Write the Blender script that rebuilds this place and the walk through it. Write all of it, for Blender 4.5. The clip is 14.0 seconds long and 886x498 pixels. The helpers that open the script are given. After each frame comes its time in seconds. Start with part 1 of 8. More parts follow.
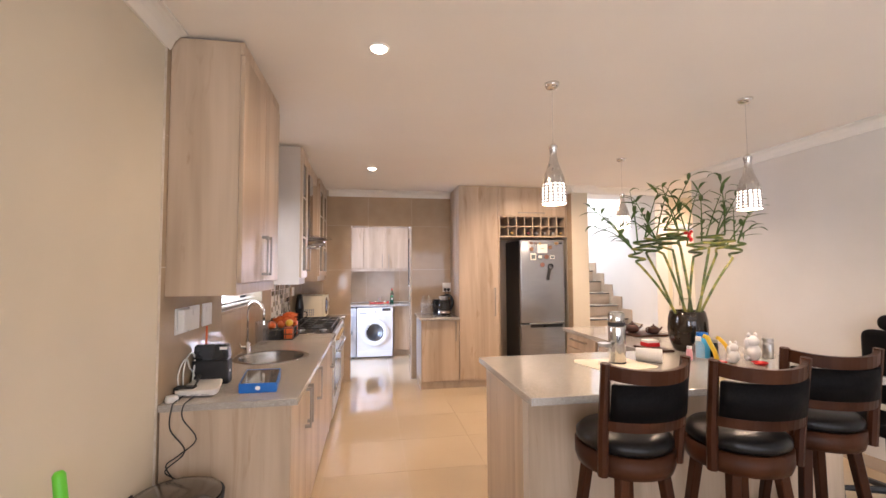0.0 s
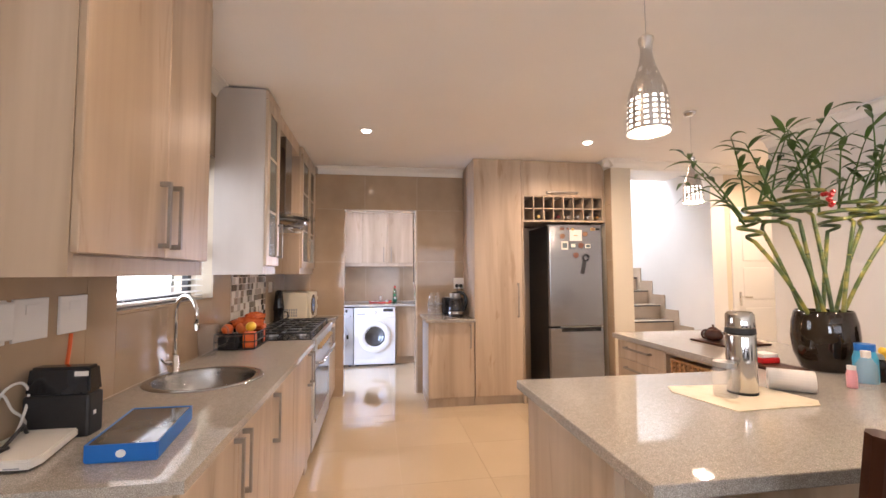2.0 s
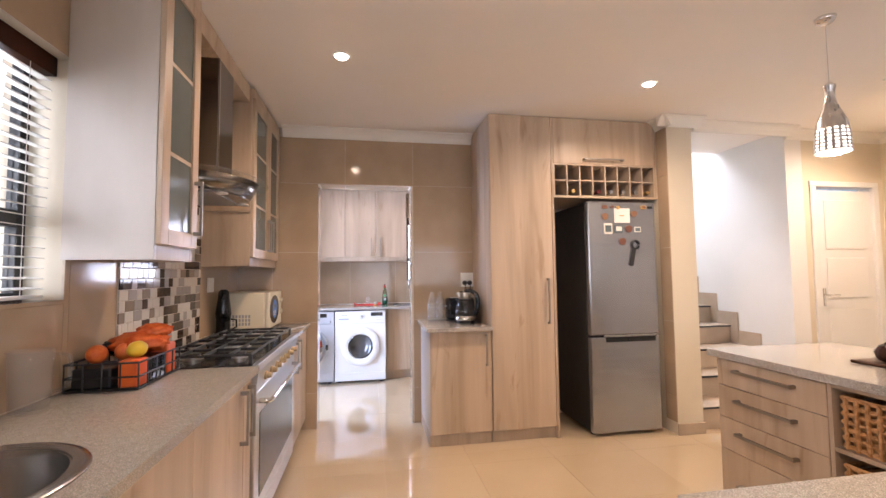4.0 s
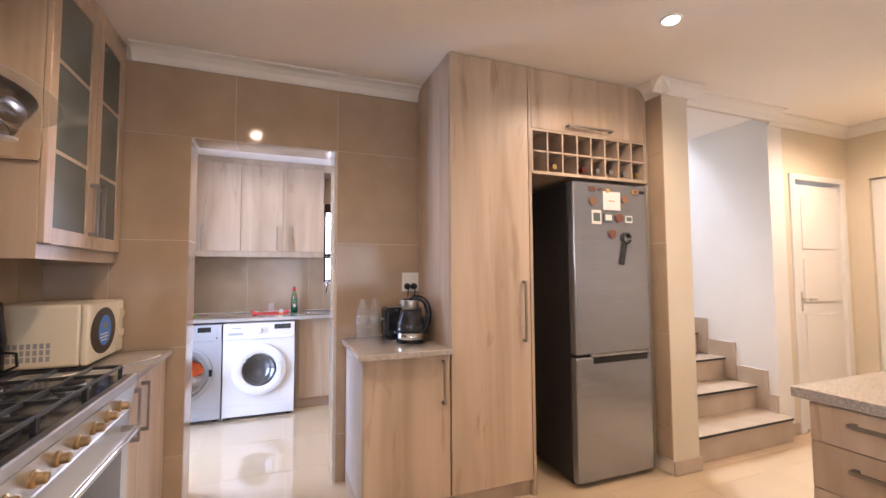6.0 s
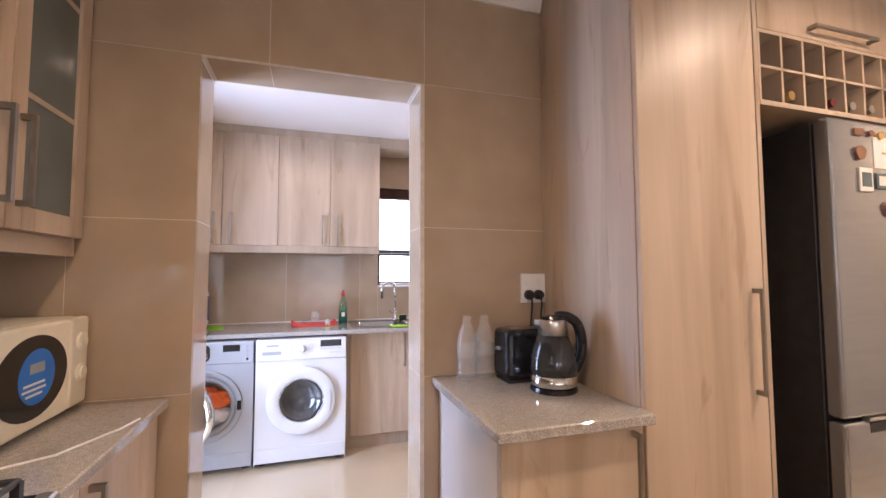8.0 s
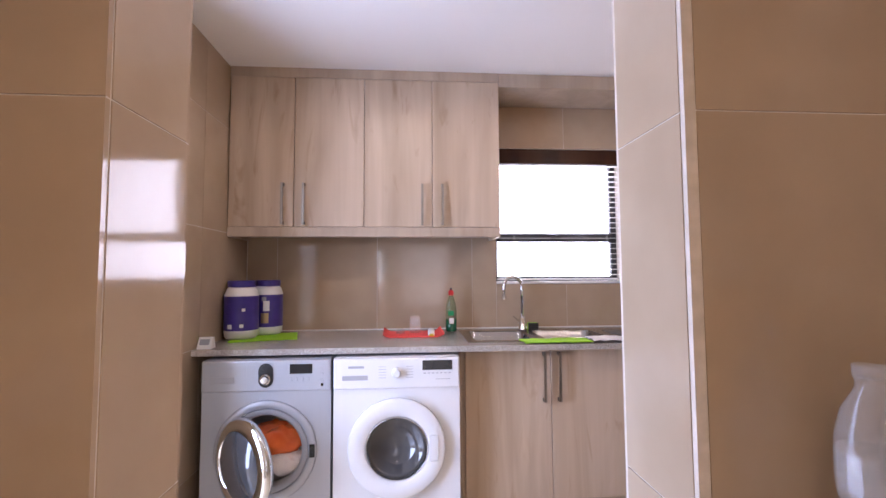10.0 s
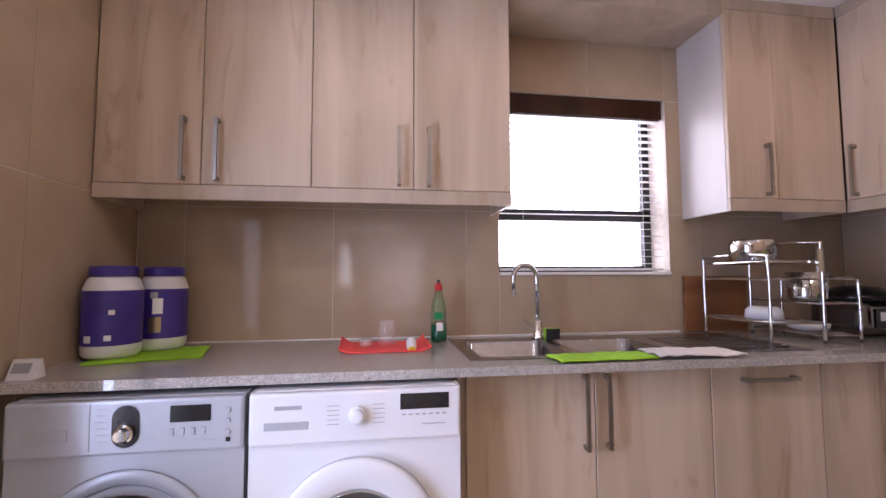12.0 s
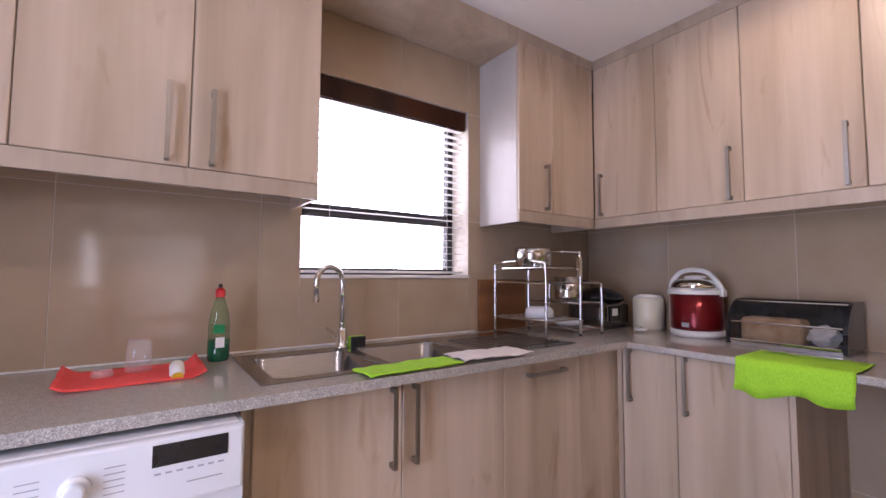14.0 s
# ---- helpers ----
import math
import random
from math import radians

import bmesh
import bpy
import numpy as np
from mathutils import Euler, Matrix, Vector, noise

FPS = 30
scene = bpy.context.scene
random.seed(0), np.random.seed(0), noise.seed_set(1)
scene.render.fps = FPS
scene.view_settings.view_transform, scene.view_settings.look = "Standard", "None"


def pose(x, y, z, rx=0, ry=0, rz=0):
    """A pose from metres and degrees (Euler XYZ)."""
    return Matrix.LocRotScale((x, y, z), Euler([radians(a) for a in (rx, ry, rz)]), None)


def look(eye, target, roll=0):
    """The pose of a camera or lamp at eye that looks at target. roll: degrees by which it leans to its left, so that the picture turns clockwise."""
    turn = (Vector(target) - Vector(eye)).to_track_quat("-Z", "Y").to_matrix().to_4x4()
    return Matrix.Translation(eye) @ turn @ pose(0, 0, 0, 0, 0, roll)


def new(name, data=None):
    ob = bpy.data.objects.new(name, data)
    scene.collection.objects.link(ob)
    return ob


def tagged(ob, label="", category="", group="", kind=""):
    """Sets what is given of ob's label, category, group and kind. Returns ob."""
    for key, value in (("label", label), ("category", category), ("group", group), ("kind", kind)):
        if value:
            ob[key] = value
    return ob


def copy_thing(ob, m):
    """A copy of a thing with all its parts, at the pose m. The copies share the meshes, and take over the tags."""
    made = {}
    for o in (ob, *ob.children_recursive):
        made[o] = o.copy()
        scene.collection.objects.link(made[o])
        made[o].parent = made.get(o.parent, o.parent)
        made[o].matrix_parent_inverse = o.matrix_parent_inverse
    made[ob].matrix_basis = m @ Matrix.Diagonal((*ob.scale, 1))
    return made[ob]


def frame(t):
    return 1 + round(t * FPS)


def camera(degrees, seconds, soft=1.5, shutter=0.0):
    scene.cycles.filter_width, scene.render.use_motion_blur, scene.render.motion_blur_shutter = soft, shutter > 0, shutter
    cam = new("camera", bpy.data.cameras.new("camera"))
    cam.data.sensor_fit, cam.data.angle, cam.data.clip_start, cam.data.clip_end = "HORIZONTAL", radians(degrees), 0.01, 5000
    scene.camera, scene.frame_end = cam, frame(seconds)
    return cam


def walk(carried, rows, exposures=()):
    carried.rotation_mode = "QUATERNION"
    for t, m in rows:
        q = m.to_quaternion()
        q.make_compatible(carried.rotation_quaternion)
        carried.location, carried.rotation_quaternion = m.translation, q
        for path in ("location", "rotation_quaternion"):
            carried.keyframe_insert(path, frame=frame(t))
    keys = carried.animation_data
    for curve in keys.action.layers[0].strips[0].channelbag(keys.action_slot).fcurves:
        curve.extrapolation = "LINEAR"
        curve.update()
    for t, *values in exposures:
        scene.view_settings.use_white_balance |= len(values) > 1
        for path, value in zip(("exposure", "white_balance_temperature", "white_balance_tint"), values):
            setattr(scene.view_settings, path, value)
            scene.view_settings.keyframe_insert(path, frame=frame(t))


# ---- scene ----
cam = camera(92.4, 14.0)
PATH = [
    (0, (0.834, 0.577, 1.484), (1.166, 2.546, 1.588), -0.3),
    (0.5, (0.854, 0.813, 1.441), (1.18, 2.784, 1.548), -0.3),
    (1, (0.898, 1.056, 1.414), (1.211, 3.028, 1.526), -0.2),
    (1.5, (0.924, 1.292, 1.397), (1.229, 3.266, 1.504), -0.3),
    (2, (0.944, 1.56, 1.381), (1.245, 3.534, 1.492), -0.3),
    (2.2, (0.952, 1.683, 1.374), (1.252, 3.657, 1.486), -0.4),
    (4.3, (1.0, 2.837, 1.31), (1.37, 4.8, 1.425), -0.7),
    (4.5, (1.01, 2.939, 1.32), (1.465, 4.884, 1.428), -0.3),
    (4.6, (1.024, 3.003, 1.322), (1.531, 4.935, 1.435), -0.5),
    (5, (1.043, 3.196, 1.316), (1.69, 5.086, 1.425), -0.3),
    (5.5, (1.039, 3.451, 1.318), (1.744, 5.319, 1.431), -0.2),
    (6, (1.037, 3.719, 1.315), (1.762, 5.579, 1.427), -0.3),
    (6.5, (1.057, 3.996, 1.315), (1.792, 5.853, 1.421), -0.3),
    (7, (1.042, 4.283, 1.318), (1.78, 6.138, 1.43), -0.2),
    (7.5, (0.992, 4.548, 1.327), (1.706, 6.413, 1.442), -0.1),
    (8, (0.956, 4.834, 1.317), (1.542, 6.743, 1.434), -0.1),
    (8.5, (0.962, 5.099, 1.294), (1.385, 7.05, 1.412), -0.2),
    (11, (0.973, 6.397, 1.229), (1.076, 8.391, 1.35), -0.3),
    (11.5, (0.961, 6.572, 1.199), (1.078, 8.564, 1.33), -0.2),
    (12, (0.964, 6.733, 1.195), (1.247, 8.709, 1.321), -0.2),
    (12.5, (0.972, 6.852, 1.197), (1.5, 8.777, 1.323), -0.0),
    (13, (0.988, 6.896, 1.2), (1.775, 8.73, 1.323), 0.2),
    (13.5, (0.988, 6.913, 1.201), (1.966, 8.653, 1.327), 0.3),
    (14, (0.995, 6.909, 1.214), (2.134, 8.548, 1.335), 0.3),
]
walk(cam, [(t, look(eye, target, roll)) for t, eye, target, roll in PATH], [(0.0, 0.28, 6150, 18), (2.2, 0.22, 6150, 18), (4.5, 0.18, 6000, 18), (6.5, 0.10, 6000, 19), (8.5, 0.0, 6100, 21), (11.0, -0.34, 6250, 27), (14.0, -0.52, 6400, 28)])

# ---------------------------------------------------------------- light
world = bpy.data.worlds.new("sky")
scene.world = world
world.use_nodes = True
_wn = world.node_tree.nodes
_sky = _wn.new("ShaderNodeTexSky")
_sky.sky_type = "NISHITA"
_sky.sun_disc = False
_sky.sun_elevation, _sky.sun_rotation = radians(48), radians(200)
_wn["Background"].inputs["Strength"].default_value = 0.1
world.node_tree.links.new(_sky.outputs[0], _wn["Background"].inputs["Color"])


def lamp(name, kind, m, energy, color, size=0.1, size_y=None, angle=None, blend=0.6):
    d = bpy.data.lights.new(name, kind)
    d.energy, d.color = energy, color
    if kind == "AREA":
        d.size = size
        if size_y:
            d.shape, d.size_y = "RECTANGLE", size_y
    elif kind == "SPOT":
        d.shadow_soft_size, d.spot_size, d.spot_blend = size, radians(angle), blend
    elif kind == "SUN":
        d.angle = radians(angle)
    else:
        d.shadow_soft_size = size
    ob = new(name, d)
    ob.matrix_world = m
    return ob


LWX = -0.10
WARM, DAY = (1.0, 0.74, 0.50), (0.90, 0.95, 1.0)
lamp("sun", "SUN", look((0, -10, 10), (0.5, 0, 0)), 2.5, (1.0, 0.95, 0.88), angle=0.6)
# daylight in the openings of the windows
lamp("daylight_patio", "AREA", look((2.6, -3.30, 1.25), (2.8, 0, 1.75)), 30, DAY, 3.0, 2.1)
# fill light for the grey wall, through an opening added out of view
lamp("daylight_dining_window", "AREA", look((LWX - 0.08, -1.8, 1.5), (1, -1.6, 1.6)), 84, DAY, 1.7, 1.15)
lamp("daylight_sink_window", "AREA", look((-0.28, 3.95, 1.65), (1, 3.95, 1.55)), 8.5, DAY, 0.85, 0.8)
lamp("daylight_laundry_window", "AREA", look((1.98, 9.5, 1.85), (1.98, 7, 1.35)), 70, (0.80, 0.84, 1.0), 1.6, 1.4)
lamp("daylight_laundry_door", "AREA", look((-0.46, 7.22, 1.10), (1, 7.22, 0.95)), 104, (0.50, 0.67, 1.0), 0.9, 2.0)
# hung unseen inside the stairwell, standing in for daylight from above
lamp("daylight_stair", "AREA", look((4.15, 8.1, 4.3), (4.15, 6.6, 1.6)), 160, DAY, 1.0, 1.0)
for _x, _y, _e in ((0.868, 2.67, 28), (0.838, 5.19, 74), (2.89, 5.25, 90), (5.05, 5.27, 105)):
    lamp("downlight_beam", "SPOT", look((_x, _y, 2.572), (_x, _y, 0)), _e, WARM, 0.04, angle=162, blend=0.8)
for _x, _y, _e in ((0.85, 7.25, 20), (2.45, 7.25, 31)):
    lamp("laundry_downlight_beam", "SPOT", look((_x, _y, 2.462), (_x, _y, 0)), _e, (1.0, 0.84, 0.68), 0.06, angle=176, blend=0.25)
for _x, _y in ((1.895, 2.92), (3.245, 2.94), (3.30, 4.43)):
    lamp("pendant_bulb", "POINT", pose(_x, _y, 1.915), 21, WARM, 0.025)

# ---------------------------------------------------------------- materials


def mat(name, col, rough=0.5, metal=0.0, spec=0.5, **k):
    m = bpy.data.materials.new(name)
    m.use_nodes = True
    b = m.node_tree.nodes["Principled BSDF"]
    b.inputs["Base Color"].default_value = (*col, 1)
    b.inputs["Roughness"].default_value, b.inputs["Metallic"].default_value = rough, metal
    b.inputs["Specular IOR Level"].default_value = spec
    for key, v in k.items():
        b.inputs[key.replace("_", " ")].default_value = v
    return m


def grain(m, cols, scale, stretch=(1, 1, 1), detail=5, lo=0.35, hi=0.65, bump=0.0, rough=None, distort=0.0, island=0.0):
    """Noise between colours in object space, with bump and a change of roughness."""
    nt = m.node_tree
    n, l = nt.nodes, nt.links
    b = n["Principled BSDF"]
    tc, mp, nz, rp = n.new("ShaderNodeTexCoord"), n.new("ShaderNodeMapping"), n.new("ShaderNodeTexNoise"), n.new("ShaderNodeValToRGB")
    mp.inputs["Scale"].default_value = stretch
    nz.inputs["Scale"].default_value, nz.inputs["Detail"].default_value, nz.inputs["Distortion"].default_value = scale, detail, distort
    oi = n.new("ShaderNodeObjectInfo")
    ad = n.new("ShaderNodeVectorMath")
    ad.operation = "MULTIPLY_ADD"
    l.new(oi.outputs["Random"], ad.inputs[0])
    ad.inputs[1].default_value = (7.3, 5.1, 3.7)
    l.new(tc.outputs["Object"], mp.inputs["Vector"])
    l.new(mp.outputs[0], ad.inputs[2])
    l.new(ad.outputs[0], nz.inputs["Vector"])
    e = rp.color_ramp.elements
    e[0].position, e[1].position = lo, hi
    e[0].color, e[1].color = (*cols[0], 1), (*cols[-1], 1)
    for i, c in enumerate(cols[1:-1], 1):
        x = e.new(lo + (hi - lo) * i / (len(cols) - 1))
        x.color = (*c, 1)
    l.new(nz.outputs["Fac"], rp.inputs["Fac"])
    out = rp.outputs["Color"]
    if island:
        hs = n.new("ShaderNodeHueSaturation")
        ma = n.new("ShaderNodeMath")
        ma.operation = "MULTIPLY_ADD"
        ma.inputs[1].default_value, ma.inputs[2].default_value = island, 1 - island / 2
        l.new(oi.outputs["Random"], ma.inputs[0])
        l.new(ma.outputs[0], hs.inputs["Value"])
        l.new(out, hs.inputs["Color"])
        out = hs.outputs["Color"]
    l.new(out, b.inputs["Base Color"])
    if bump:
        bp = n.new("ShaderNodeBump")
        bp.inputs["Strength"].default_value, bp.inputs["Distance"].default_value = bump, 0.002
        l.new(nz.outputs["Fac"], bp.inputs["Height"])
        l.new(bp.outputs[0], b.inputs["Normal"])
    if rough:
        mr = n.new("ShaderNodeMapRange")
        mr.inputs["To Min"].default_value, mr.inputs["To Max"].default_value = rough
        l.new(nz.outputs["Fac"], mr.inputs["Value"])
        l.new(mr.outputs[0], b.inputs["Roughness"])
    return m


def wood(name, cols, rough=0.38):
    """Laminate with upright grain: broad streaks and fine fibres."""
    m = mat(name, cols[1], rough)
    nt = m.node_tree
    n, l = nt.nodes, nt.links
    b = n["Principled BSDF"]
    tc, oi = n.new("ShaderNodeTexCoord"), n.new("ShaderNodeObjectInfo")
    ad = n.new("ShaderNodeVectorMath")
    ad.operation = "MULTIPLY_ADD"
    l.new(oi.outputs["Random"], ad.inputs[0])
    ad.inputs[1].default_value = (9.1, 6.7, 4.3)
    l.new(tc.outputs["Object"], ad.inputs[2])
    facs = []
    for sc, st, det, dis in ((6.0, (1, 1, 0.10), 3, 0.7), (46.0, (1, 1, 0.03), 4, 0.2), (8.0, (1, 1, 0.20), 3, 2.0)):
        mp, nz = n.new("ShaderNodeMapping"), n.new("ShaderNodeTexNoise")
        mp.inputs["Scale"].default_value = st
        nz.inputs["Scale"].default_value, nz.inputs["Detail"].default_value, nz.inputs["Distortion"].default_value = sc, det, dis
        l.new(ad.outputs[0], mp.inputs["Vector"])
        l.new(mp.outputs[0], nz.inputs["Vector"])
        facs.append(nz.outputs["Fac"])
    rp = n.new("ShaderNodeValToRGB")
    e = rp.color_ramp.elements
    e[0].position, e[1].position = 0.33, 0.66
    e[0].color, e[1].color = (*cols[0], 1), (*cols[1], 1)
    l.new(facs[0], rp.inputs["Fac"])
    r2 = n.new("ShaderNodeValToRGB")
    e = r2.color_ramp.elements
    e[0].position, e[1].position = 0.35, 0.7
    e[0].color, e[1].color = (0.95, 0.94, 0.93, 1), (1, 1, 1, 1)
    l.new(facs[1], r2.inputs["Fac"])
    r3 = n.new("ShaderNodeValToRGB")
    e = r3.color_ramp.elements
    e[0].position, e[1].position = 0.27, 0.40
    e[0].color, e[1].color = (*cols[2], 1), (1, 1, 1, 1)
    l.new(facs[2], r3.inputs["Fac"])
    last = rp.outputs[0]
    for r in (r2, r3):
        mx = n.new("ShaderNodeMix")
        mx.data_type, mx.blend_type = "RGBA", "MULTIPLY"
        mx.inputs["Factor"].default_value = 1.0
        l.new(last, mx.inputs["A"])
        l.new(r.outputs[0], mx.inputs["B"])
        last = mx.outputs["Result"]
    l.new(last, b.inputs["Base Color"])
    bp = n.new("ShaderNodeBump")
    bp.inputs["Strength"].default_value, bp.inputs["Distance"].default_value = 0.25, 0.0006
    l.new(facs[1], bp.inputs["Height"])
    l.new(bp.outputs[0], b.inputs["Normal"])
    return m


OAK = wood("light_oak_laminate", ((0.42, 0.315, 0.215), (0.59, 0.465, 0.345), (0.80, 0.735, 0.66)))
OAK_EDGE = wood("light_oak_edge", ((0.40, 0.31, 0.225), (0.50, 0.40, 0.30), (0.9, 0.86, 0.82)))
SILVER_LAM = grain(mat("grey_silk_laminate", (0.55, 0.5, 0.46), 0.32), ((0.50, 0.45, 0.40), (0.60, 0.55, 0.50)), 3, (1, 1, 0.3), bump=0.02)
TILE = grain(mat("beige_polished_tile", (0.36, 0.27, 0.18), 0.06, 0, 0.40), ((0.392, 0.290, 0.193), (0.435, 0.328, 0.222)), 5, detail=6, rough=(0.06, 0.10), island=0.05)
FLOORTILE = grain(mat("cream_porcelain", (0.52, 0.39, 0.26), 0.03, 0, 0.75, Coat_Weight=0.6, Coat_Roughness=0.02), ((0.545, 0.43, 0.283), (0.58, 0.46, 0.308)), 1.2, detail=3, rough=(0.025, 0.05), island=0.012)
FLOORGROUT = grain(mat("cream_floor_grout", (0.48, 0.37, 0.25), 0.5), ((0.46, 0.35, 0.24), (0.50, 0.39, 0.27)), 30)
STEPTILE = grain(mat("beige_step_tile", (0.45, 0.36, 0.27), 0.25), ((0.42, 0.335, 0.25), (0.48, 0.39, 0.30)), 5, detail=6, rough=(0.2, 0.3), island=0.04)
GROUT = grain(mat("pale_grout", (0.6, 0.53, 0.44), 0.8), ((0.56, 0.49, 0.40), (0.66, 0.58, 0.49)), 30)
PAINT = grain(mat("cream_wall_paint", (0.65, 0.58, 0.455), 0.6), ((0.63, 0.56, 0.44), (0.67, 0.60, 0.475)), 1.6, detail=8, bump=0.04)
PAINT_GREY = grain(mat("pale_grey_wall_paint", (0.66, 0.63, 0.58), 0.55), ((0.63, 0.60, 0.555), (0.67, 0.64, 0.595)), 1.6, detail=8, bump=0.04)
PAINT_WHITE = grain(mat("white_wall_paint", (0.75, 0.74, 0.72), 0.6), ((0.73, 0.72, 0.70), (0.77, 0.76, 0.74)), 1.6, detail=8, bump=0.04)
CEIL = grain(mat("ceiling_paint", (0.88, 0.84, 0.79), 0.7), ((0.87, 0.825, 0.775), (0.89, 0.85, 0.80)), 1.2, detail=8, bump=0.03)
CORNICE = grain(mat("cornice_plaster", (0.8, 0.77, 0.72), 0.55), ((0.785, 0.755, 0.70), (0.815, 0.785, 0.735)), 2)


def granite():
    m = mat("speckled_granite", (0.5, 0.46, 0.41), 0.035, 0, 0.75)
    nt = m.node_tree
    n, l = nt.nodes, nt.links
    b = n["Principled BSDF"]
    tc = n.new("ShaderNodeTexCoord")
    last = None
    for sc, stops in ((380, ((0.28, (0.22, 0.205, 0.19)), (0.42, (0.36, 0.335, 0.30)), (0.56, (0.47, 0.43, 0.38)), (0.70, (0.70, 0.66, 0.60)))),
                      (70, ((0.33, (0.84, 0.83, 0.82)), (0.67, (1.0, 1.0, 1.0))))):
        nz, rp = n.new("ShaderNodeTexNoise"), n.new("ShaderNodeValToRGB")
        nz.inputs["Scale"].default_value, nz.inputs["Detail"].default_value = sc, 3
        l.new(tc.outputs["Object"], nz.inputs["Vector"])
        e = rp.color_ramp.elements
        e[0].position, e[0].color = stops[0][0], (*stops[0][1], 1)
        e[1].position, e[1].color = stops[-1][0], (*stops[-1][1], 1)
        for p, c in stops[1:-1]:
            e.new(p).color = (*c, 1)
        l.new(nz.outputs["Fac"], rp.inputs["Fac"])
        if last is None:
            last = rp.outputs[0]
        else:
            mx = n.new("ShaderNodeMix")
            mx.data_type, mx.blend_type = "RGBA", "MULTIPLY"
            mx.inputs["Factor"].default_value = 1.0
            l.new(last, mx.inputs["A"])
            l.new(rp.outputs[0], mx.inputs["B"])
            last = mx.outputs["Result"]
    l.new(last, b.inputs["Base Color"])
    return m


GRANITE = granite()


def glow(name, col, strength):
    m = mat(name, col, 0.5)
    b = m.node_tree.nodes["Principled BSDF"]
    b.inputs["Emission Color"].default_value = (*col, 1)
    b.inputs["Emission Strength"].default_value = strength
    return m


STEEL = grain(mat("brushed_steel", (0.58, 0.57, 0.55), 0.28, 1.0), ((0.575, 0.565, 0.545), (0.59, 0.58, 0.56)), 300, (1, 1, 0.01))
POLISHED = mat("polished_steel", (0.60, 0.58, 0.55), 0.14, 1.0)
# darker copy of the steel: imitates dark reflections in hood and bin lid
HOODSTEEL = grain(mat("darkened_brushed_steel", (0.24, 0.225, 0.21), 0.18, 1.0), ((0.23, 0.215, 0.20), (0.25, 0.235, 0.22)), 260, (1, 1, 0.01), rough=(0.16, 0.20))
SINKSTEEL = grain(mat("satin_sink_steel", (0.36, 0.355, 0.35), 0.24, 1.0), ((0.35, 0.345, 0.34), (0.37, 0.365, 0.36)), 6, (0.1, 1, 1), rough=(0.20, 0.27))
FRIDGE = grain(mat("silver_fridge_coat", (0.40, 0.40, 0.405), 0.26, 0.75), ((0.335, 0.338, 0.350), (0.365, 0.368, 0.380)), 70, (0.05, 1, 1), rough=(0.17, 0.23))
CHROME = mat("chrome", (0.78, 0.77, 0.75), 0.08, 1.0)
NICKEL = grain(mat("satin_nickel", (0.33, 0.30, 0.26), 0.4, 1.0), ((0.31, 0.28, 0.24), (0.35, 0.32, 0.28)), 20, rough=(0.36, 0.46))
BRASS = mat("champagne_knob", (0.46, 0.34, 0.19), 0.34, 1.0)
BLACK = grain(mat("black_gloss", (0.012, 0.012, 0.013), 0.15), ((0.010, 0.010, 0.011), (0.016, 0.016, 0.017)), 12)
BLACKM = grain(mat("black_matte", (0.02, 0.02, 0.021), 0.5), ((0.011, 0.011, 0.012), (0.018, 0.018, 0.019)), 20)
IRON = grain(mat("cast_iron", (0.018, 0.018, 0.018), 0.45), ((0.014, 0.014, 0.014), (0.025, 0.025, 0.025)), 60, bump=0.2)
WHITEP = grain(mat("white_enamel", (0.74, 0.74, 0.74), 0.22), ((0.69, 0.69, 0.69), (0.71, 0.71, 0.71)), 4)
SILVERP = grain(mat("silver_grey_enamel", (0.41, 0.42, 0.44), 0.26, 0.15), ((0.40, 0.41, 0.43), (0.42, 0.43, 0.45)), 4)
CREAMP = grain(mat("cream_plastic", (0.76, 0.69, 0.53), 0.3), ((0.74, 0.67, 0.51), (0.78, 0.71, 0.55)), 4)
WHITEPL = grain(mat("white_plastic", (0.78, 0.76, 0.72), 0.35), ((0.76, 0.74, 0.70), (0.80, 0.78, 0.74)), 6)
GREYPL = mat("grey_plastic", (0.32, 0.32, 0.33), 0.4)
DARKWOOD = grain(mat("red_brown_stained_wood", (0.05, 0.016, 0.007), 0.35, 0, 0.12), ((0.028, 0.009, 0.004), (0.060, 0.020, 0.008)), 6, (1, 1, 0.12), bump=0.05, rough=(0.30, 0.45))
SEATLEATHER = grain(mat("glossy_black_leather", (0.006, 0.0055, 0.0055), 0.3, 0, 0.25), ((0.005, 0.0045, 0.0045), (0.009, 0.008, 0.008)), 90, bump=0.12, rough=(0.25, 0.36))
LEATHER = grain(mat("black_leather", (0.006, 0.0055, 0.0055), 0.5, 0, 0.04), ((0.005, 0.0045, 0.0045), (0.008, 0.007, 0.007)), 90, bump=0.2, rough=(0.45, 0.58))
GLASS = mat("clear_glass", (0.35, 0.38, 0.36), 0.02, 0, 0.8, Alpha=0.25)
PET = mat("clear_plastic", (0.72, 0.72, 0.70), 0.03, 0, 1.0, Alpha=0.20)
PANE = mat("thin_pane", (1, 1, 1), 0.0, 0, 0.5, Transmission_Weight=1.0, IOR=1.02)
FROST = grain(mat("frosted_green_glass", (0.20, 0.235, 0.22), 0.16), ((0.10, 0.118, 0.108), (0.125, 0.145, 0.135)), 3)
MICAGLASS = mat("dark_porthole_glass", (0.05, 0.052, 0.056), 0.03, 0, 0.9)
BLUE = grain(mat("blue_card", (0.012, 0.16, 0.55), 0.35), ((0.010, 0.145, 0.52), (0.016, 0.175, 0.58)), 8)
RED = mat("red_plastic", (0.60, 0.02, 0.02), 0.3)
